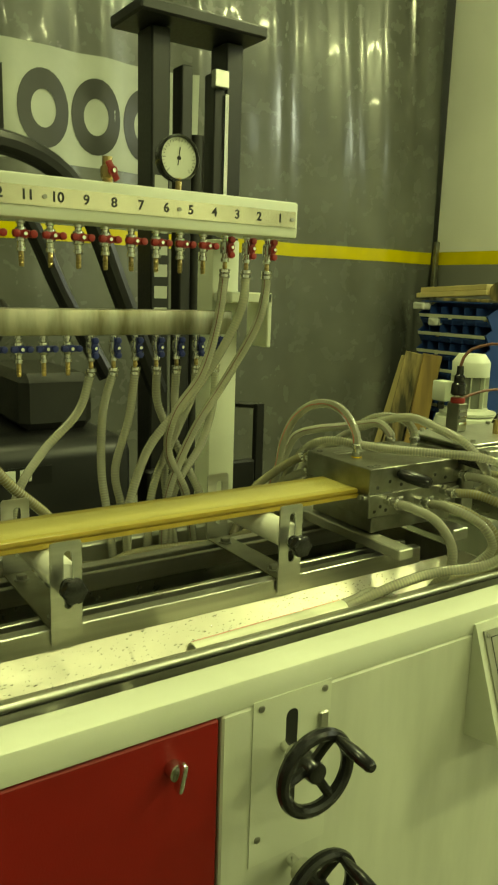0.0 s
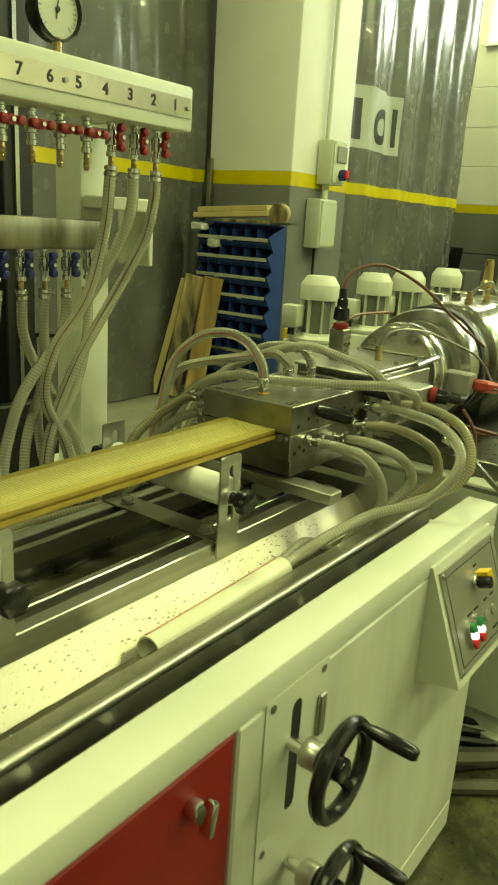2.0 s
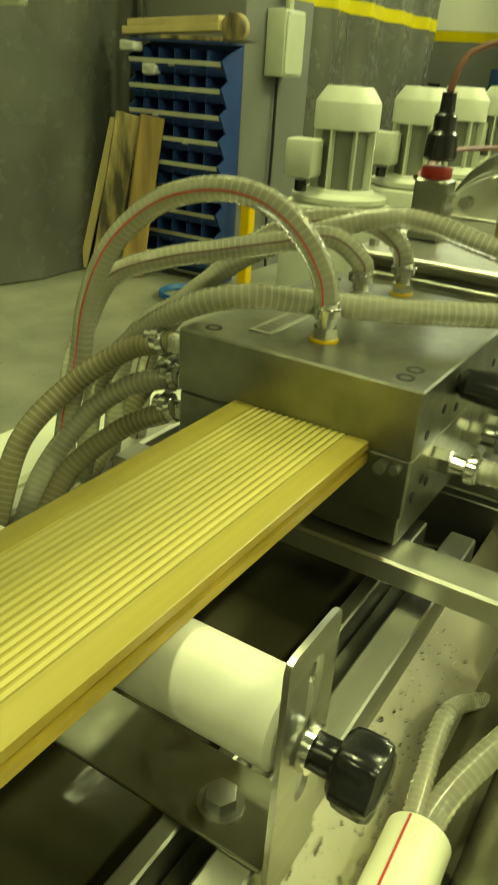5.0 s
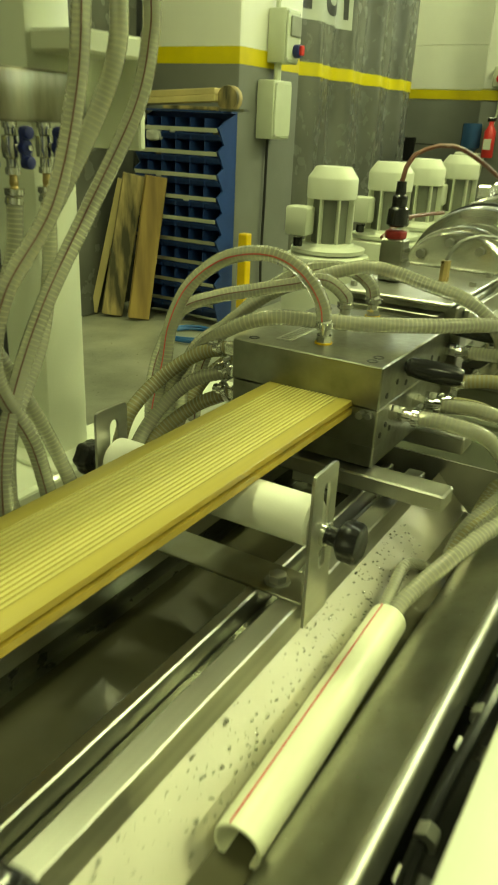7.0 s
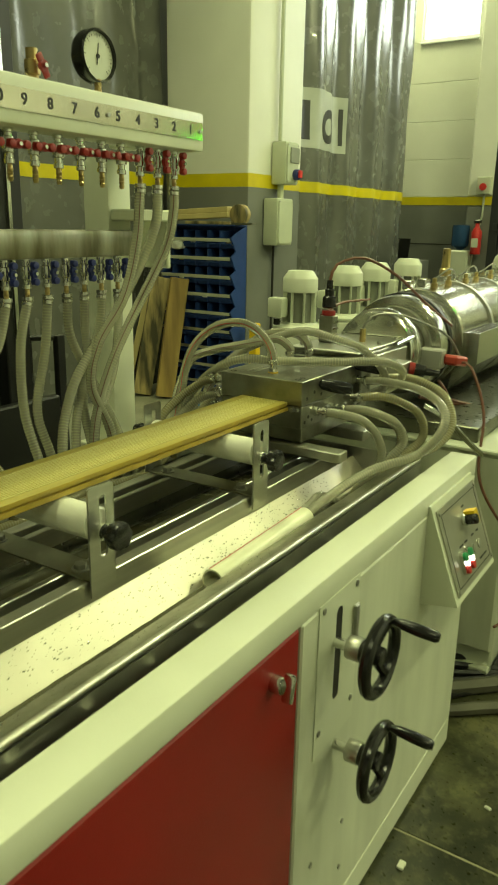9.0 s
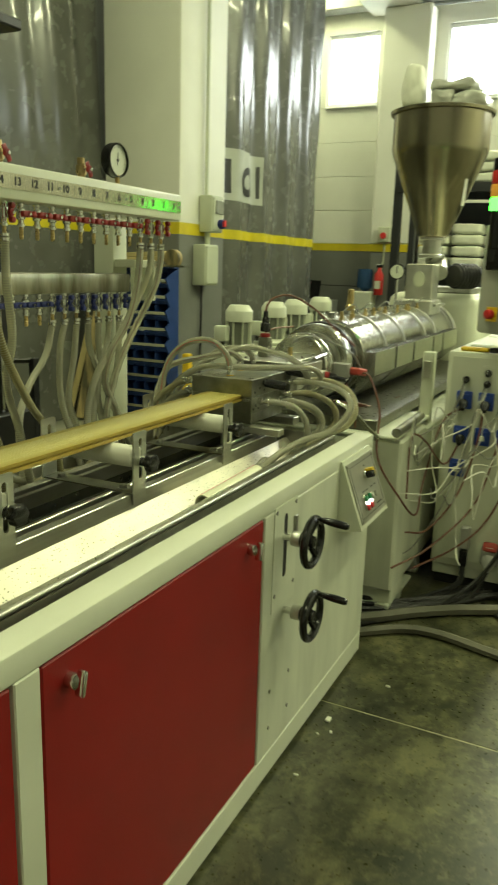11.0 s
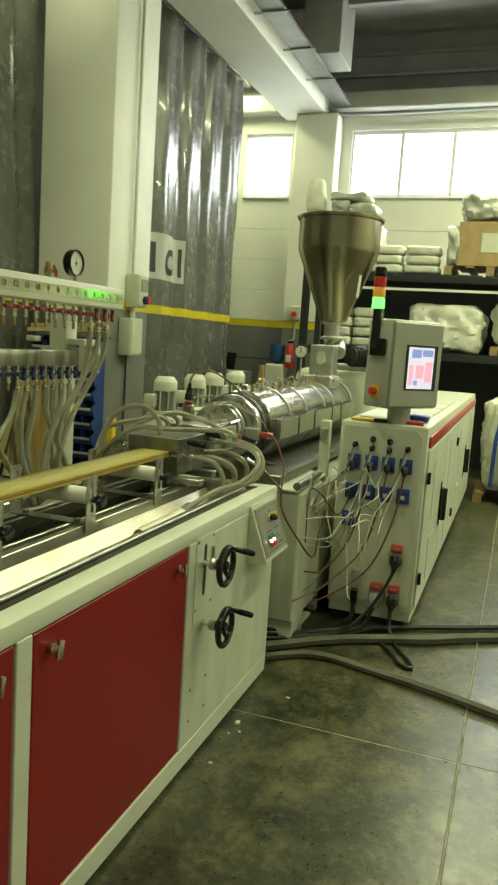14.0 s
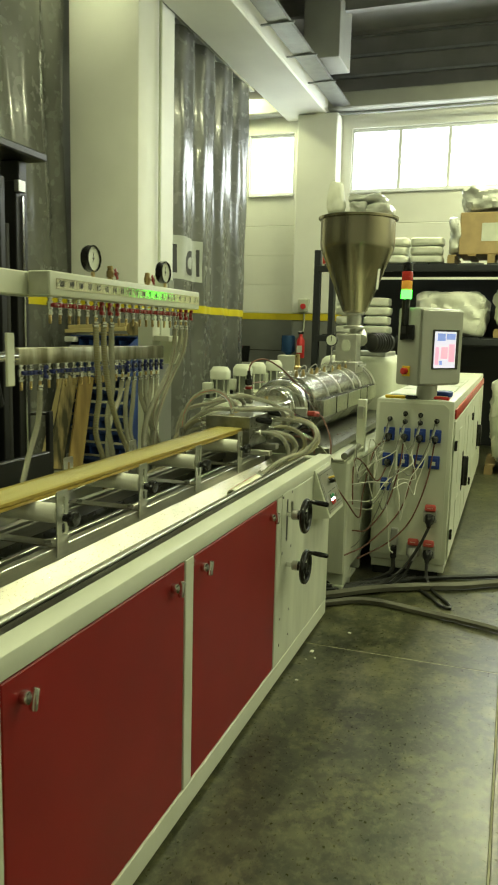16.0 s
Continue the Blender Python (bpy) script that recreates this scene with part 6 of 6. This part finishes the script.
cable([(3.25, 0.998, 0.16), (3.22, 0.99, 0.06), (3.1, 0.93, 0.013), (2.9, 0.82, 0.013), (2.82, 0.80, 0.013), (2.84, 0.86, 0.013), (3.0, 0.95, 0.013), (3.2, 1.10, 0.013)], 0.011, CABLE, "black power cable looped on the floor")
cable([(3.25, 1.10, 0.16), (3.2, 1.15, 0.05), (3.05, 1.25, 0.013), (2.85, 1.4, 0.013), (2.55, 1.7, 0.013)], 0.011, CABLE, "black power cable on the floor")
cable([(3.31, 1.235, 0.15), (3.28, 1.24, 0.06), (3.15, 1.35, 0.02), (2.9, 1.5, 0.02)], 0.016, CABLE, "thick black cable from the connector")
cable([(2.2, 2.4, 0.03), (2.6, 1.7, 0.03), (2.9, 1.35, 0.03), (3.06, 1.12, 0.03), (3.25, 0.75, 0.03), (3.45, 0.45, 0.03), (4.0, -0.6, 0.03)], 0.028, FLOORHOSE, "thick dusty hose across the floor", 0.06)
cable([(2.2, 2.3, 0.024), (2.5, 1.65, 0.024), (2.72, 1.32, 0.024), (2.66, 0.95, 0.024), (2.55, 0.55, 0.024), (2.3, -0.1, 0.024)], 0.022, FLOORHOSE, "dusty hose across the floor", 0.06)
cable([(2.3, 2.4, 0.02), (2.7, 1.75, 0.02), (3.05, 1.4, 0.02), (3.4, 0.9, 0.02), (3.62, 0.5, 0.02), (4.2, -0.4, 0.02)], 0.018, CABLE, "thick black cable across the floor", 0.06)
for k in range(5):
    cable([(2.45 + 0.05 * k, 2.0, 0.02 + 0.008 * k), (2.62 + 0.05 * k, 1.68, 0.02 + 0.012 * k), (2.85 + 0.03 * k, 1.45, 0.02), (3.1, 1.35 - 0.03 * k, 0.018), (3.35, 1.2 - 0.04 * k, 0.018)], 0.013, CABLE, "black cable in the bundle under the base", 0.06)
cable([(3.02, 1.90, 1.0), (3.3, 1.74, 0.93), (3.6, 1.72, 0.95), (4.0, 1.7, 0.92), (4.5, 1.72, 0.93)], 0.008, CABLEBROWN, "brown cable under the barrel")
cable([(3.1, 1.85, 0.99), (3.4, 1.68, 0.91), (3.9, 1.66, 0.905), (4.6, 1.7, 0.905)], 0.008, CABLEBROWN, "brown cable under the barrel")
for k in range(6):
    x0 = 3.34 + 0.32 * k
    cable([(x0, 1.99, 1.42), (x0 + 0.08, 1.96, 1.46), (x0 + 0.22, 1.98, 1.44), (x0 + 0.36, 2.02, 1.41)], 0.004, CABLEGREY, "thin sensor cable over the barrel")
cable([(2.56, 1.72, 1.08), (2.60, 1.66, 1.04), (2.66, 1.60, 0.96), (2.70, 1.56, 0.91)], 0.009, CHROME, "braided steel hose by the adapter")
# plastic scraps on the floor
for k, (cx, cy, s) in enumerate(((1.86, 1.43, 0.018), (1.80, 1.40, 0.01), (1.77, 1.44, 0.008), (2.2, 1.30, 0.012), (1.52, 1.42, 0.01))):
    solo("plastic_scrap", box(cx, cx + s * 1.6, cy, cy + s, 0.0, s * 0.5, 0.002, turn=(0, 0, 25 * k)), BAG, "small pale plastic scrap on the floor", "scrap", "floor scraps")

# ---- behind the line ----
rack = thing("bin_rack", "blue storage bin rack full of small parts", "storage rack", (6.15, 5.14, 0))
BX0, BX1, BY0, BY1 = 6.0, 6.22, 4.765, 5.565
for y in (BY0, BY1 - 0.012):
    sidep = bmesh.new()
    zig = [(BX1, 0.02), (BX0 + 0.05, 0.02)]
    for k in range(9):
        zig += [(BX0 - 0.03, 0.20 + k * 0.162), (BX0 + 0.05, 0.245 + k * 0.162)]
    zig += [(BX1, 1.60)]
    part("side_panel", plate([(a, b) for a, b in zig], 0.012, pose(0, y + 0.012, 0, 90, 0, 0)), BLUEBIN, rack)
part("back_panel", box(BX1 - 0.01, BX1, BY0 + 0.012, BY1 - 0.012, 0.02, 1.60), BLUEBIN, rack)
for k in range(9):
    z = 0.114 + k * 0.162
    sh = part("shelf", box(BX0 + 0.02, BX1 - 0.011, BY0 + 0.013, BY1 - 0.013, z, z + 0.006), BLUEBIN, rack)
    part("label_strip", box(BX0 - 0.032, BX0 - 0.028, BY0 + 0.013, BY1 - 0.013, z + 0.055, z + 0.085, turn=(0, -20, 0)), LABELSTRIP if k > 3 else STEEL, sh)
    part("lip", box(BX0 - 0.02, BX0 + 0.03, BY0 + 0.013, BY1 - 0.013, z + 0.02, z + 0.026, turn=(0, 42, 0)), BLUEBIN, sh)
    for j in range(1, 6):
        yy = BY0 + (BY1 - BY0) * j / 6
        part("divider", box(BX0 - 0.014, BX1 - 0.012, yy - 0.003, yy + 0.003, z + 0.007, z + 0.15), BLUEBIN, sh)
part("top_panel", box(BX0 + 0.0, BX1, BY0, BY1, 1.601, 1.612), BLUEBIN, rack)
rr = random.Random(9)
for k in range(14):
    z = 0.114 + 0.162 * rr.choice([5, 6, 7, 7, 8, 8]) + 0.007
    y = BY0 + (BY1 - BY0) * (rr.randrange(6) + 0.5) / 6
    solo("pipe_fitting", cyl((BX0 + 0.05, y - 0.03, z + 0.03), (BX0 + 0.06, y + 0.03, z + 0.045), 0.022, 0.018, 10), rr.choice([CHROME, BRASS, BAG]), "small metal fitting in a bin", "fitting", "fittings in the bins")
lumpy("plastic_bag", 5.93, 6.05, 5.47, 5.62, 1.52, 1.60, FILM, "crumpled clear bag hanging on the rack", "bag", seed=21, amount=0.012)
lumpy("plastic_bag", 5.95, 6.04, 5.30, 5.45, 1.38, 1.47, FILM, "crumpled clear bag in a bin", "bag", seed=22, amount=0.014)
def board(y0, y1, z0, z1, m, x0=6.02, x1=6.14, tz=0):
    return solo("wood_board", box(x0, x1, y0, y1, z0, z1, 0.004, turn=(tz, 0, 0)), m, "rough pine board lying on the rack", "board", "boards on the rack")
board(4.84, 5.66, 1.655, 1.70, WOODNEW, tz=-3)
board(4.85, 5.62, 1.702, 1.748, WOODNEW, 6.03, 6.13, tz=-3)
board(4.80, 5.3, 1.614, 1.64, WOODOLD, 6.0, 6.2)
solo("wood_disc", cyl((6.06, 4.76, 1.70), (6.14, 4.76, 1.70), 0.088, seg=20, bevel=0.006), WOODOLD, "round brown wooden disc on the rack", "disc")
solo("steel_strip", box(6.02, 6.10, 4.60, 5.1, 1.613, 1.63, turn=(0, 0, 4)), OLDSTEEL, "bent steel strip on the rack", "strip")


def plank(foot, top, w, t, m, label):
    foot, top = Vector(foot), Vector(top)
    d = top - foot
    bm = bmesh.new()
    rot = d.to_track_quat("Z", "Y").to_matrix().to_4x4()
    bmesh.ops.create_cube(bm, size=1, matrix=Matrix.Translation((foot + top) / 2) @ rot @ Matrix.Diagonal((w, t, d.length, 1)))
    bmesh.ops.bevel(bm, geom=list(bm.edges), offset=0.004, segments=1, affect="EDGES")
    return solo("wood_plank", bm, m, label, "plank", "planks leaning by the rack")


plank((5.74, 5.83, 0.02), (5.90, 5.63, 1.09), 0.07, 0.06, WOODNEW, "pale pine plank leaning on the rack")
plank((5.76, 5.65, 0.02), (5.91, 5.51, 1.13), 0.06, 0.17, WOODOLD, "dark weathered plank leaning on the rack")
plank((5.80, 5.40, 0.02), (5.92, 5.30, 1.13), 0.06, 0.17, WOODBROWN, "brown plank leaning on the rack")
solo("steel_angle", box(6.25, 6.30, 5.67, 5.71, 0, 2.16, 0.004, turn=(0, 0, 8)), OLDSTEEL, "rusty steel angle standing by the column", "steel angle")
coil = []
for k in range(40):
    a = 2 * math.pi * k / 10
    coil.append((5.65 + (0.20 + 0.01 * math.sin(k)) * math.cos(a), 4.75 + 0.2 * math.sin(a), 0.012 + 0.004 * k / 4))
solo("air_hose", tube(coil, 0.008, 6, 0.05), BLUEHOSE, "coiled blue air hose on the floor", "hose")

# forklift parked between curtain and table
fk = thing("forklift", "dark parked forklift with tall black mast", "forklift", (2.0, 4.0, 0))
for x0, x1 in ((2.42, 2.52), (2.83, 2.93)):
    part("mast_rail", box(x0, x1, 3.94, 4.10, 0.08, 2.86, 0.008), DARKPAINT, fk)
part("inner_rail", box(2.56, 2.62, 3.90, 4.0, 0.2, 2.70, 0.006), DARKPAINT, fk)
part("inner_rail", box(2.74, 2.80, 3.90, 4.0, 0.2, 2.70, 0.006), DARKPAINT, fk)
part("lift_cylinder", cyl((2.68, 3.96, 0.2), (2.68, 3.96, 2.4), 0.035, seg=16), RUBBERSHADE, fk)
part("chain", box(2.795, 2.815, 3.885, 3.9, 0.5, 2.6), CHROME, fk)
part("top_plate", box(2.30, 2.98, 3.80, 4.15, 2.862, 2.92, 0.01), DARKPAINT, fk)
part("mast_guard", box(2.86, 3.0, 4.1, 4.12, 1.9, 2.85), DARKPAINT, fk)
part("bracket", box(2.72, 2.80, 3.86, 3.9, 2.62, 2.70, 0.004), STEEL, fk)
part("carriage", box(2.35, 3.0, 3.82, 3.88, 0.25, 0.75, 0.01), DARKPAINT, fk)
part("overhead_guard", tube([(0.2, 3.75, 2.20), (1.3, 3.75, 2.22), (1.75, 3.75, 2.20), (2.0, 3.75, 2.02), (2.2, 3.78, 1.6), (2.42, 3.85, 1.15)], 0.05, 10, 0.06), DARKPAINT, fk)
part("overhead_guard", tube([(0.2, 4.6, 2.20), (1.3, 4.6, 2.22), (1.75, 4.6, 2.20), (2.0, 4.6, 2.02), (2.2, 4.58, 1.6), (2.42, 4.5, 1.15)], 0.05, 10, 0.06), DARKPAINT, fk)
part("guard_bar", tube([(1.2, 3.75, 2.21), (1.2, 4.6, 2.21)], 0.04, 8, 0.3), DARKPAINT, fk)
part("body", box(0.2, 2.2, 3.65, 4.75, 0.25, 0.98, 0.08, segs=3), DARKPAINT, fk)
part("counterweight", box(0.0, 0.7, 3.65, 4.75, 0.3, 1.25, 0.12, segs=3), mat("forklift_grey", (0.016, 0.017, 0.016), 0.45), fk)
part("dash", box(1.75, 2.1, 3.9, 4.6, 0.98, 1.25, 0.04), RUBBERSHADE, fk)
part("seat", box(1.0, 1.5, 3.95, 4.5, 0.98, 1.12, 0.05, segs=2), RUBBERSHADE, fk)
part("seat_back", box(0.85, 1.02, 3.95, 4.5, 1.0, 1.5, 0.06, segs=2), RUBBERSHADE, fk)
st = part("steering_wheel", tube([(1.70 + 0.06 * math.cos(2 * math.pi * k / 12), 4.2 + 0.17 * math.cos(2 * math.pi * k / 12 + 1.57), 1.42 + 0.15 * math.sin(2 * math.pi * k / 12 + 1.57)) for k in range(13)], 0.014, 8, 0.04), RUBBERSHADE, fk)
for wx in (0.55, 2.25):
    for wy in (3.62, 4.6):
        wh = part("wheel", lathe([(0.15, 0), (0.27, 0.01), (0.29, 0.04), (0.29, 0.15), (0.27, 0.18), (0.15, 0.19)], (wx, wy, 0.29), (0, 1, 0), 24), RUBBERSHADE, fk)
        part("rim", lathe([(0.02, 0.01), (0.15, 0.02), (0.15, 0.16), (0.02, 0.17)], (wx, wy, 0.29), (0, 1, 0), 18), STEEL, wh)
part("name_plate", box(2.425, 2.515, 3.934, 3.9405, 1.45, 2.25), DARKPAINT, fk)
for k in range(7):
    part("plate_mark", box(2.435, 2.505, 3.930, 3.9338, 1.5 + k * 0.105, 1.5 + k * 0.105 + 0.06), HMIGREY, fk)
mk = part("body_mark", box(1.4, 1.8, 3.646, 3.6499, 0.80, 0.88), DARKPAINT, fk)
for k in range(3):
    part("body_letter_bar", box(1.52 + k * 0.07, 1.57 + k * 0.07, 3.642, 3.6455, 0.82, 0.87), DIAL, mk)
for x0 in (2.40, 2.88):
    part("fork", box(2.42 if x0 < 2.5 else 2.80, 2.54 if x0 < 2.5 else 2.92, 2.75, 3.82, 0.25, 0.29, 0.006), DARKPAINT, fk)
gt = thing("steel_guard", "black welded steel guard frame behind the table", "guard frame", (2.978, 3.91, 0))
for gx, gy in ((2.922, 3.977), (3.034, 3.853)):
    part("upright", box(gx - 0.025, gx + 0.025, gy - 0.02, gy + 0.02, 0, 1.055, 0.003), DARKPAINT, gt)
part("bar", tube([(2.922, 3.977, 1.04), (3.034, 3.853, 1.04)], 0.018, 6, 0.1), DARKPAINT, gt)
part("bar", tube([(2.922, 3.977, 0.66), (3.034, 3.853, 0.66)], 0.018, 6, 0.1), DARKPAINT, gt)

# ---- store rack and far end ----
sr = thing("pallet_rack", "dark steel pallet rack with two loaded shelves", "pallet rack", (10.0, 0.5, 0))
for y in (3.45, 0.6, -2.3, -5.2):
    for x in (9.5, 10.5):
        part("upright", box(x - 0.05, x + 0.05, y - 0.05, y + 0.05, 0, 2.95, 0.005), RACKBLACK, sr)
for z in (1.68, 2.72):
    for x in (9.46, 10.46):
        part("beam", box(x - 0.03, x + 0.06, -5.2, 3.45, z - 0.09, z, 0.004), RACKBLACK, sr)
    for k in range(22):
        part("deck_board", box(9.45, 10.55, -5.2 + k * 0.39, -4.85 + k * 0.39, z + 0.001, z + 0.022), RACKBLACK, sr)
solo("back_sheet", box(10.62, 10.64, -5.2, 3.3, 0.0, 2.6), RACKBLACK, "dark sheet behind the pallet rack", "sheet")


def sack_pile(x, y, z, nx, ny, nz, w, d, h, label):
    k = 0
    for c in range(nz):
        for a in range(nx):
            for b in range(ny):
                lumpy("sack", x + a * d, x + a * d + d * 0.98, y + b * w + 0.02 * (c % 2), y + b * w + w * 0.97, z + c * h, z + c * h + h * 0.99, BAG, label, "sack", "stacked sacks", seed=50 + k, amount=0.012, cuts=4)
                k += 1


def pallet(x, y, z):
    p = thing("pallet", "worn wooden pallet under a load", "pallet", (x, y, z), "pallets")
    for k in range(5):
        part("deck_board", box(x - 0.5, x + 0.5, y - 0.6 + k * 0.27, y - 0.49 + k * 0.27, z + 0.1, z + 0.122), PALLET, p)
    for k in range(3):
        part("block", box(x - 0.5, x + 0.5, y - 0.6 + k * 0.55, y - 0.5 + k * 0.55, z, z + 0.098), PALLET, p)
    return p


pallet(10.0, 0.95, 2.745)
sack_pile(9.55, 1.62, 2.748, 1, 2, 3, 0.5, 0.5, 0.13, "white material sack piled on the rack")
sack_pile(9.55, 2.35, 1.71, 1, 2, 4, 0.42, 0.5, 0.14, "white material sack piled on the rack")
solo("carton", box(9.52, 10.45, 0.55, 1.40, 2.87, 3.45, 0.01), CARTON, "brown carton wrapped in stretch film", "carton")
solo("carton_label", box(9.515, 9.519, 0.85, 1.1, 3.05, 3.3), DIAL, "pale paper label on a carton", "label")
lumpy("stretch_film", 9.5, 10.4, 0.50, 1.42, 3.46, 3.85, FILM, "crumpled stretch film over a carton", "plastic film", seed=31, amount=0.07)
lumpy("stretch_film", 9.48, 10.46, 1.36, 1.56, 2.87, 3.4, FILM, "stretch film bunched beside a carton", "plastic film", seed=33, amount=0.05)
lumpy("wrapped_sack", 9.5, 10.2, 2.45, 3.1, 2.75, 3.45, FILM, "film-wrapped bundle on the rack", "bundle", seed=35, amount=0.05)
lumpy("bulk_bag", 9.48, 10.4, 0.95, 2.0, 1.71, 2.35, BAG, "sagging white bulk bag on the rack", "bulk bag", "bulk bags", seed=41, amount=0.07, cuts=7)
lumpy("bulk_bag", 9.48, 10.4, -0.35, 0.85, 1.83, 2.5, BAG, "sagging white bulk bag on a pallet", "bulk bag", "bulk bags", seed=42, amount=0.07, cuts=7)
pallet(10.0, 0.25, 1.705)
lumpy("bulk_bag", 7.9, 8.9, -0.35, 0.78, 0.13, 1.25, BAG, "white bulk bag with blue straps on a pallet", "bulk bag", "bulk bags", seed=43, amount=0.07, cuts=7)
pallet(8.4, 0.2, 0.0)
solo("bag_strap", tube([(7.87, 0.62, 0.2), (7.86, 0.6, 0.8), (7.95, 0.5, 1.22), (7.9, 0.3, 1.35)], 0.025, 6, 0.1), SOCKETBLUE, "blue lifting strap of a bulk bag", "strap")
for k in range(4):
    lumpy("bulk_bag", 9.4, 10.4, -5.0 + 1.15 * k, -3.95 + 1.15 * k, 1.71, 2.4, BAG, "sagging white bulk bag on the rack", "bulk bag", "bulk bags", seed=60 + k, amount=0.06, cuts=6)
part("post", box(8.88, 8.98, 3.05, 3.12, 0, 2.62), RACKBLACK, sr)
part("arm", box(8.88, 9.5, 3.05, 3.12, 2.62, 2.68), RACKBLACK, sr)
ws = thing("water_dispenser", "white dispenser with blue water jug", "water dispenser", (11.9, 4.75, 0))
part("cabinet", box(11.75, 12.1, 4.42, 4.76, 0, 1.30, 0.02), WHITE, ws)
part("jug", lathe([(0.05, 0), (0.135, 0.06), (0.14, 0.1), (0.135, 0.2), (0.14, 0.3), (0.13, 0.36), (0.02, 0.37)], (11.93, 4.6, 1.30), (0, 0, 1), 20), STEELBLUE, ws)
fe = thing("fire_extinguisher", "red fire extinguisher on the wall pillar", "fire extinguisher", (11.82, 4.35, 1.25))
part("bottle", lathe([(0.07, 0), (0.075, 0.01), (0.075, 0.32), (0.03, 0.40), (0.03, 0.44)], (11.81, 4.33, 1.25), (0, 0, 1), 18), REDBUTTON, fe)
part("label", box(11.733, 11.737, 4.28, 4.38, 1.35, 1.48), DIAL, fe)
part("valve_head", box(11.78, 11.84, 4.28, 4.38, 1.69, 1.74, 0.006), BLACK, fe)
isw = thing("isolator_switch", "grey isolator box with red switch on the pillar", "switch", (11.85, 4.3, 2.1))
part("box", box(11.80, 11.898, 4.2, 4.4, 2.1, 2.34, 0.01), BEIGEPLASTIC, isw)
part("switch", cyl((11.80, 4.3, 2.2), (11.77, 4.3, 2.2), 0.05, seg=14), REDBUTTON, isw)
solo("conduit", tube([(11.88, 4.3, 2.1), (11.88, 4.3, 1.8), (11.88, 4.36, 1.5), (11.86, 4.42, 0.9)], 0.015, 6, 0.2), BEIGEPLASTIC, "thin conduit below the isolator", "pipe")
solo("red_sign", box(11.88, 11.897, 3.85, 3.98, 2.98, 3.15), CABRED, "small red sign plate on the pillar", "sign")
lt = thing("laptop", "dark open screen on a bench by the wall", "screen", (11.2, 5.3, 0))
part("bench", box(11.0, 11.6, 4.95, 5.75, 0, 1.15, 0.01), WALLGREY, lt)
part("screen", box(11.25, 11.28, 5.15, 5.55, 1.16, 1.46, 0.006, turn=(0, 12, 0)), BLACK, lt)


# ---- motion ----
def motions():
    walk(prof, [(0.0, pose(0, 1.996, 1.143)), (8.0, pose(-0.045, 1.996, 1.143)), (16.0, pose(-0.09, 1.996, 1.143))])


motions()
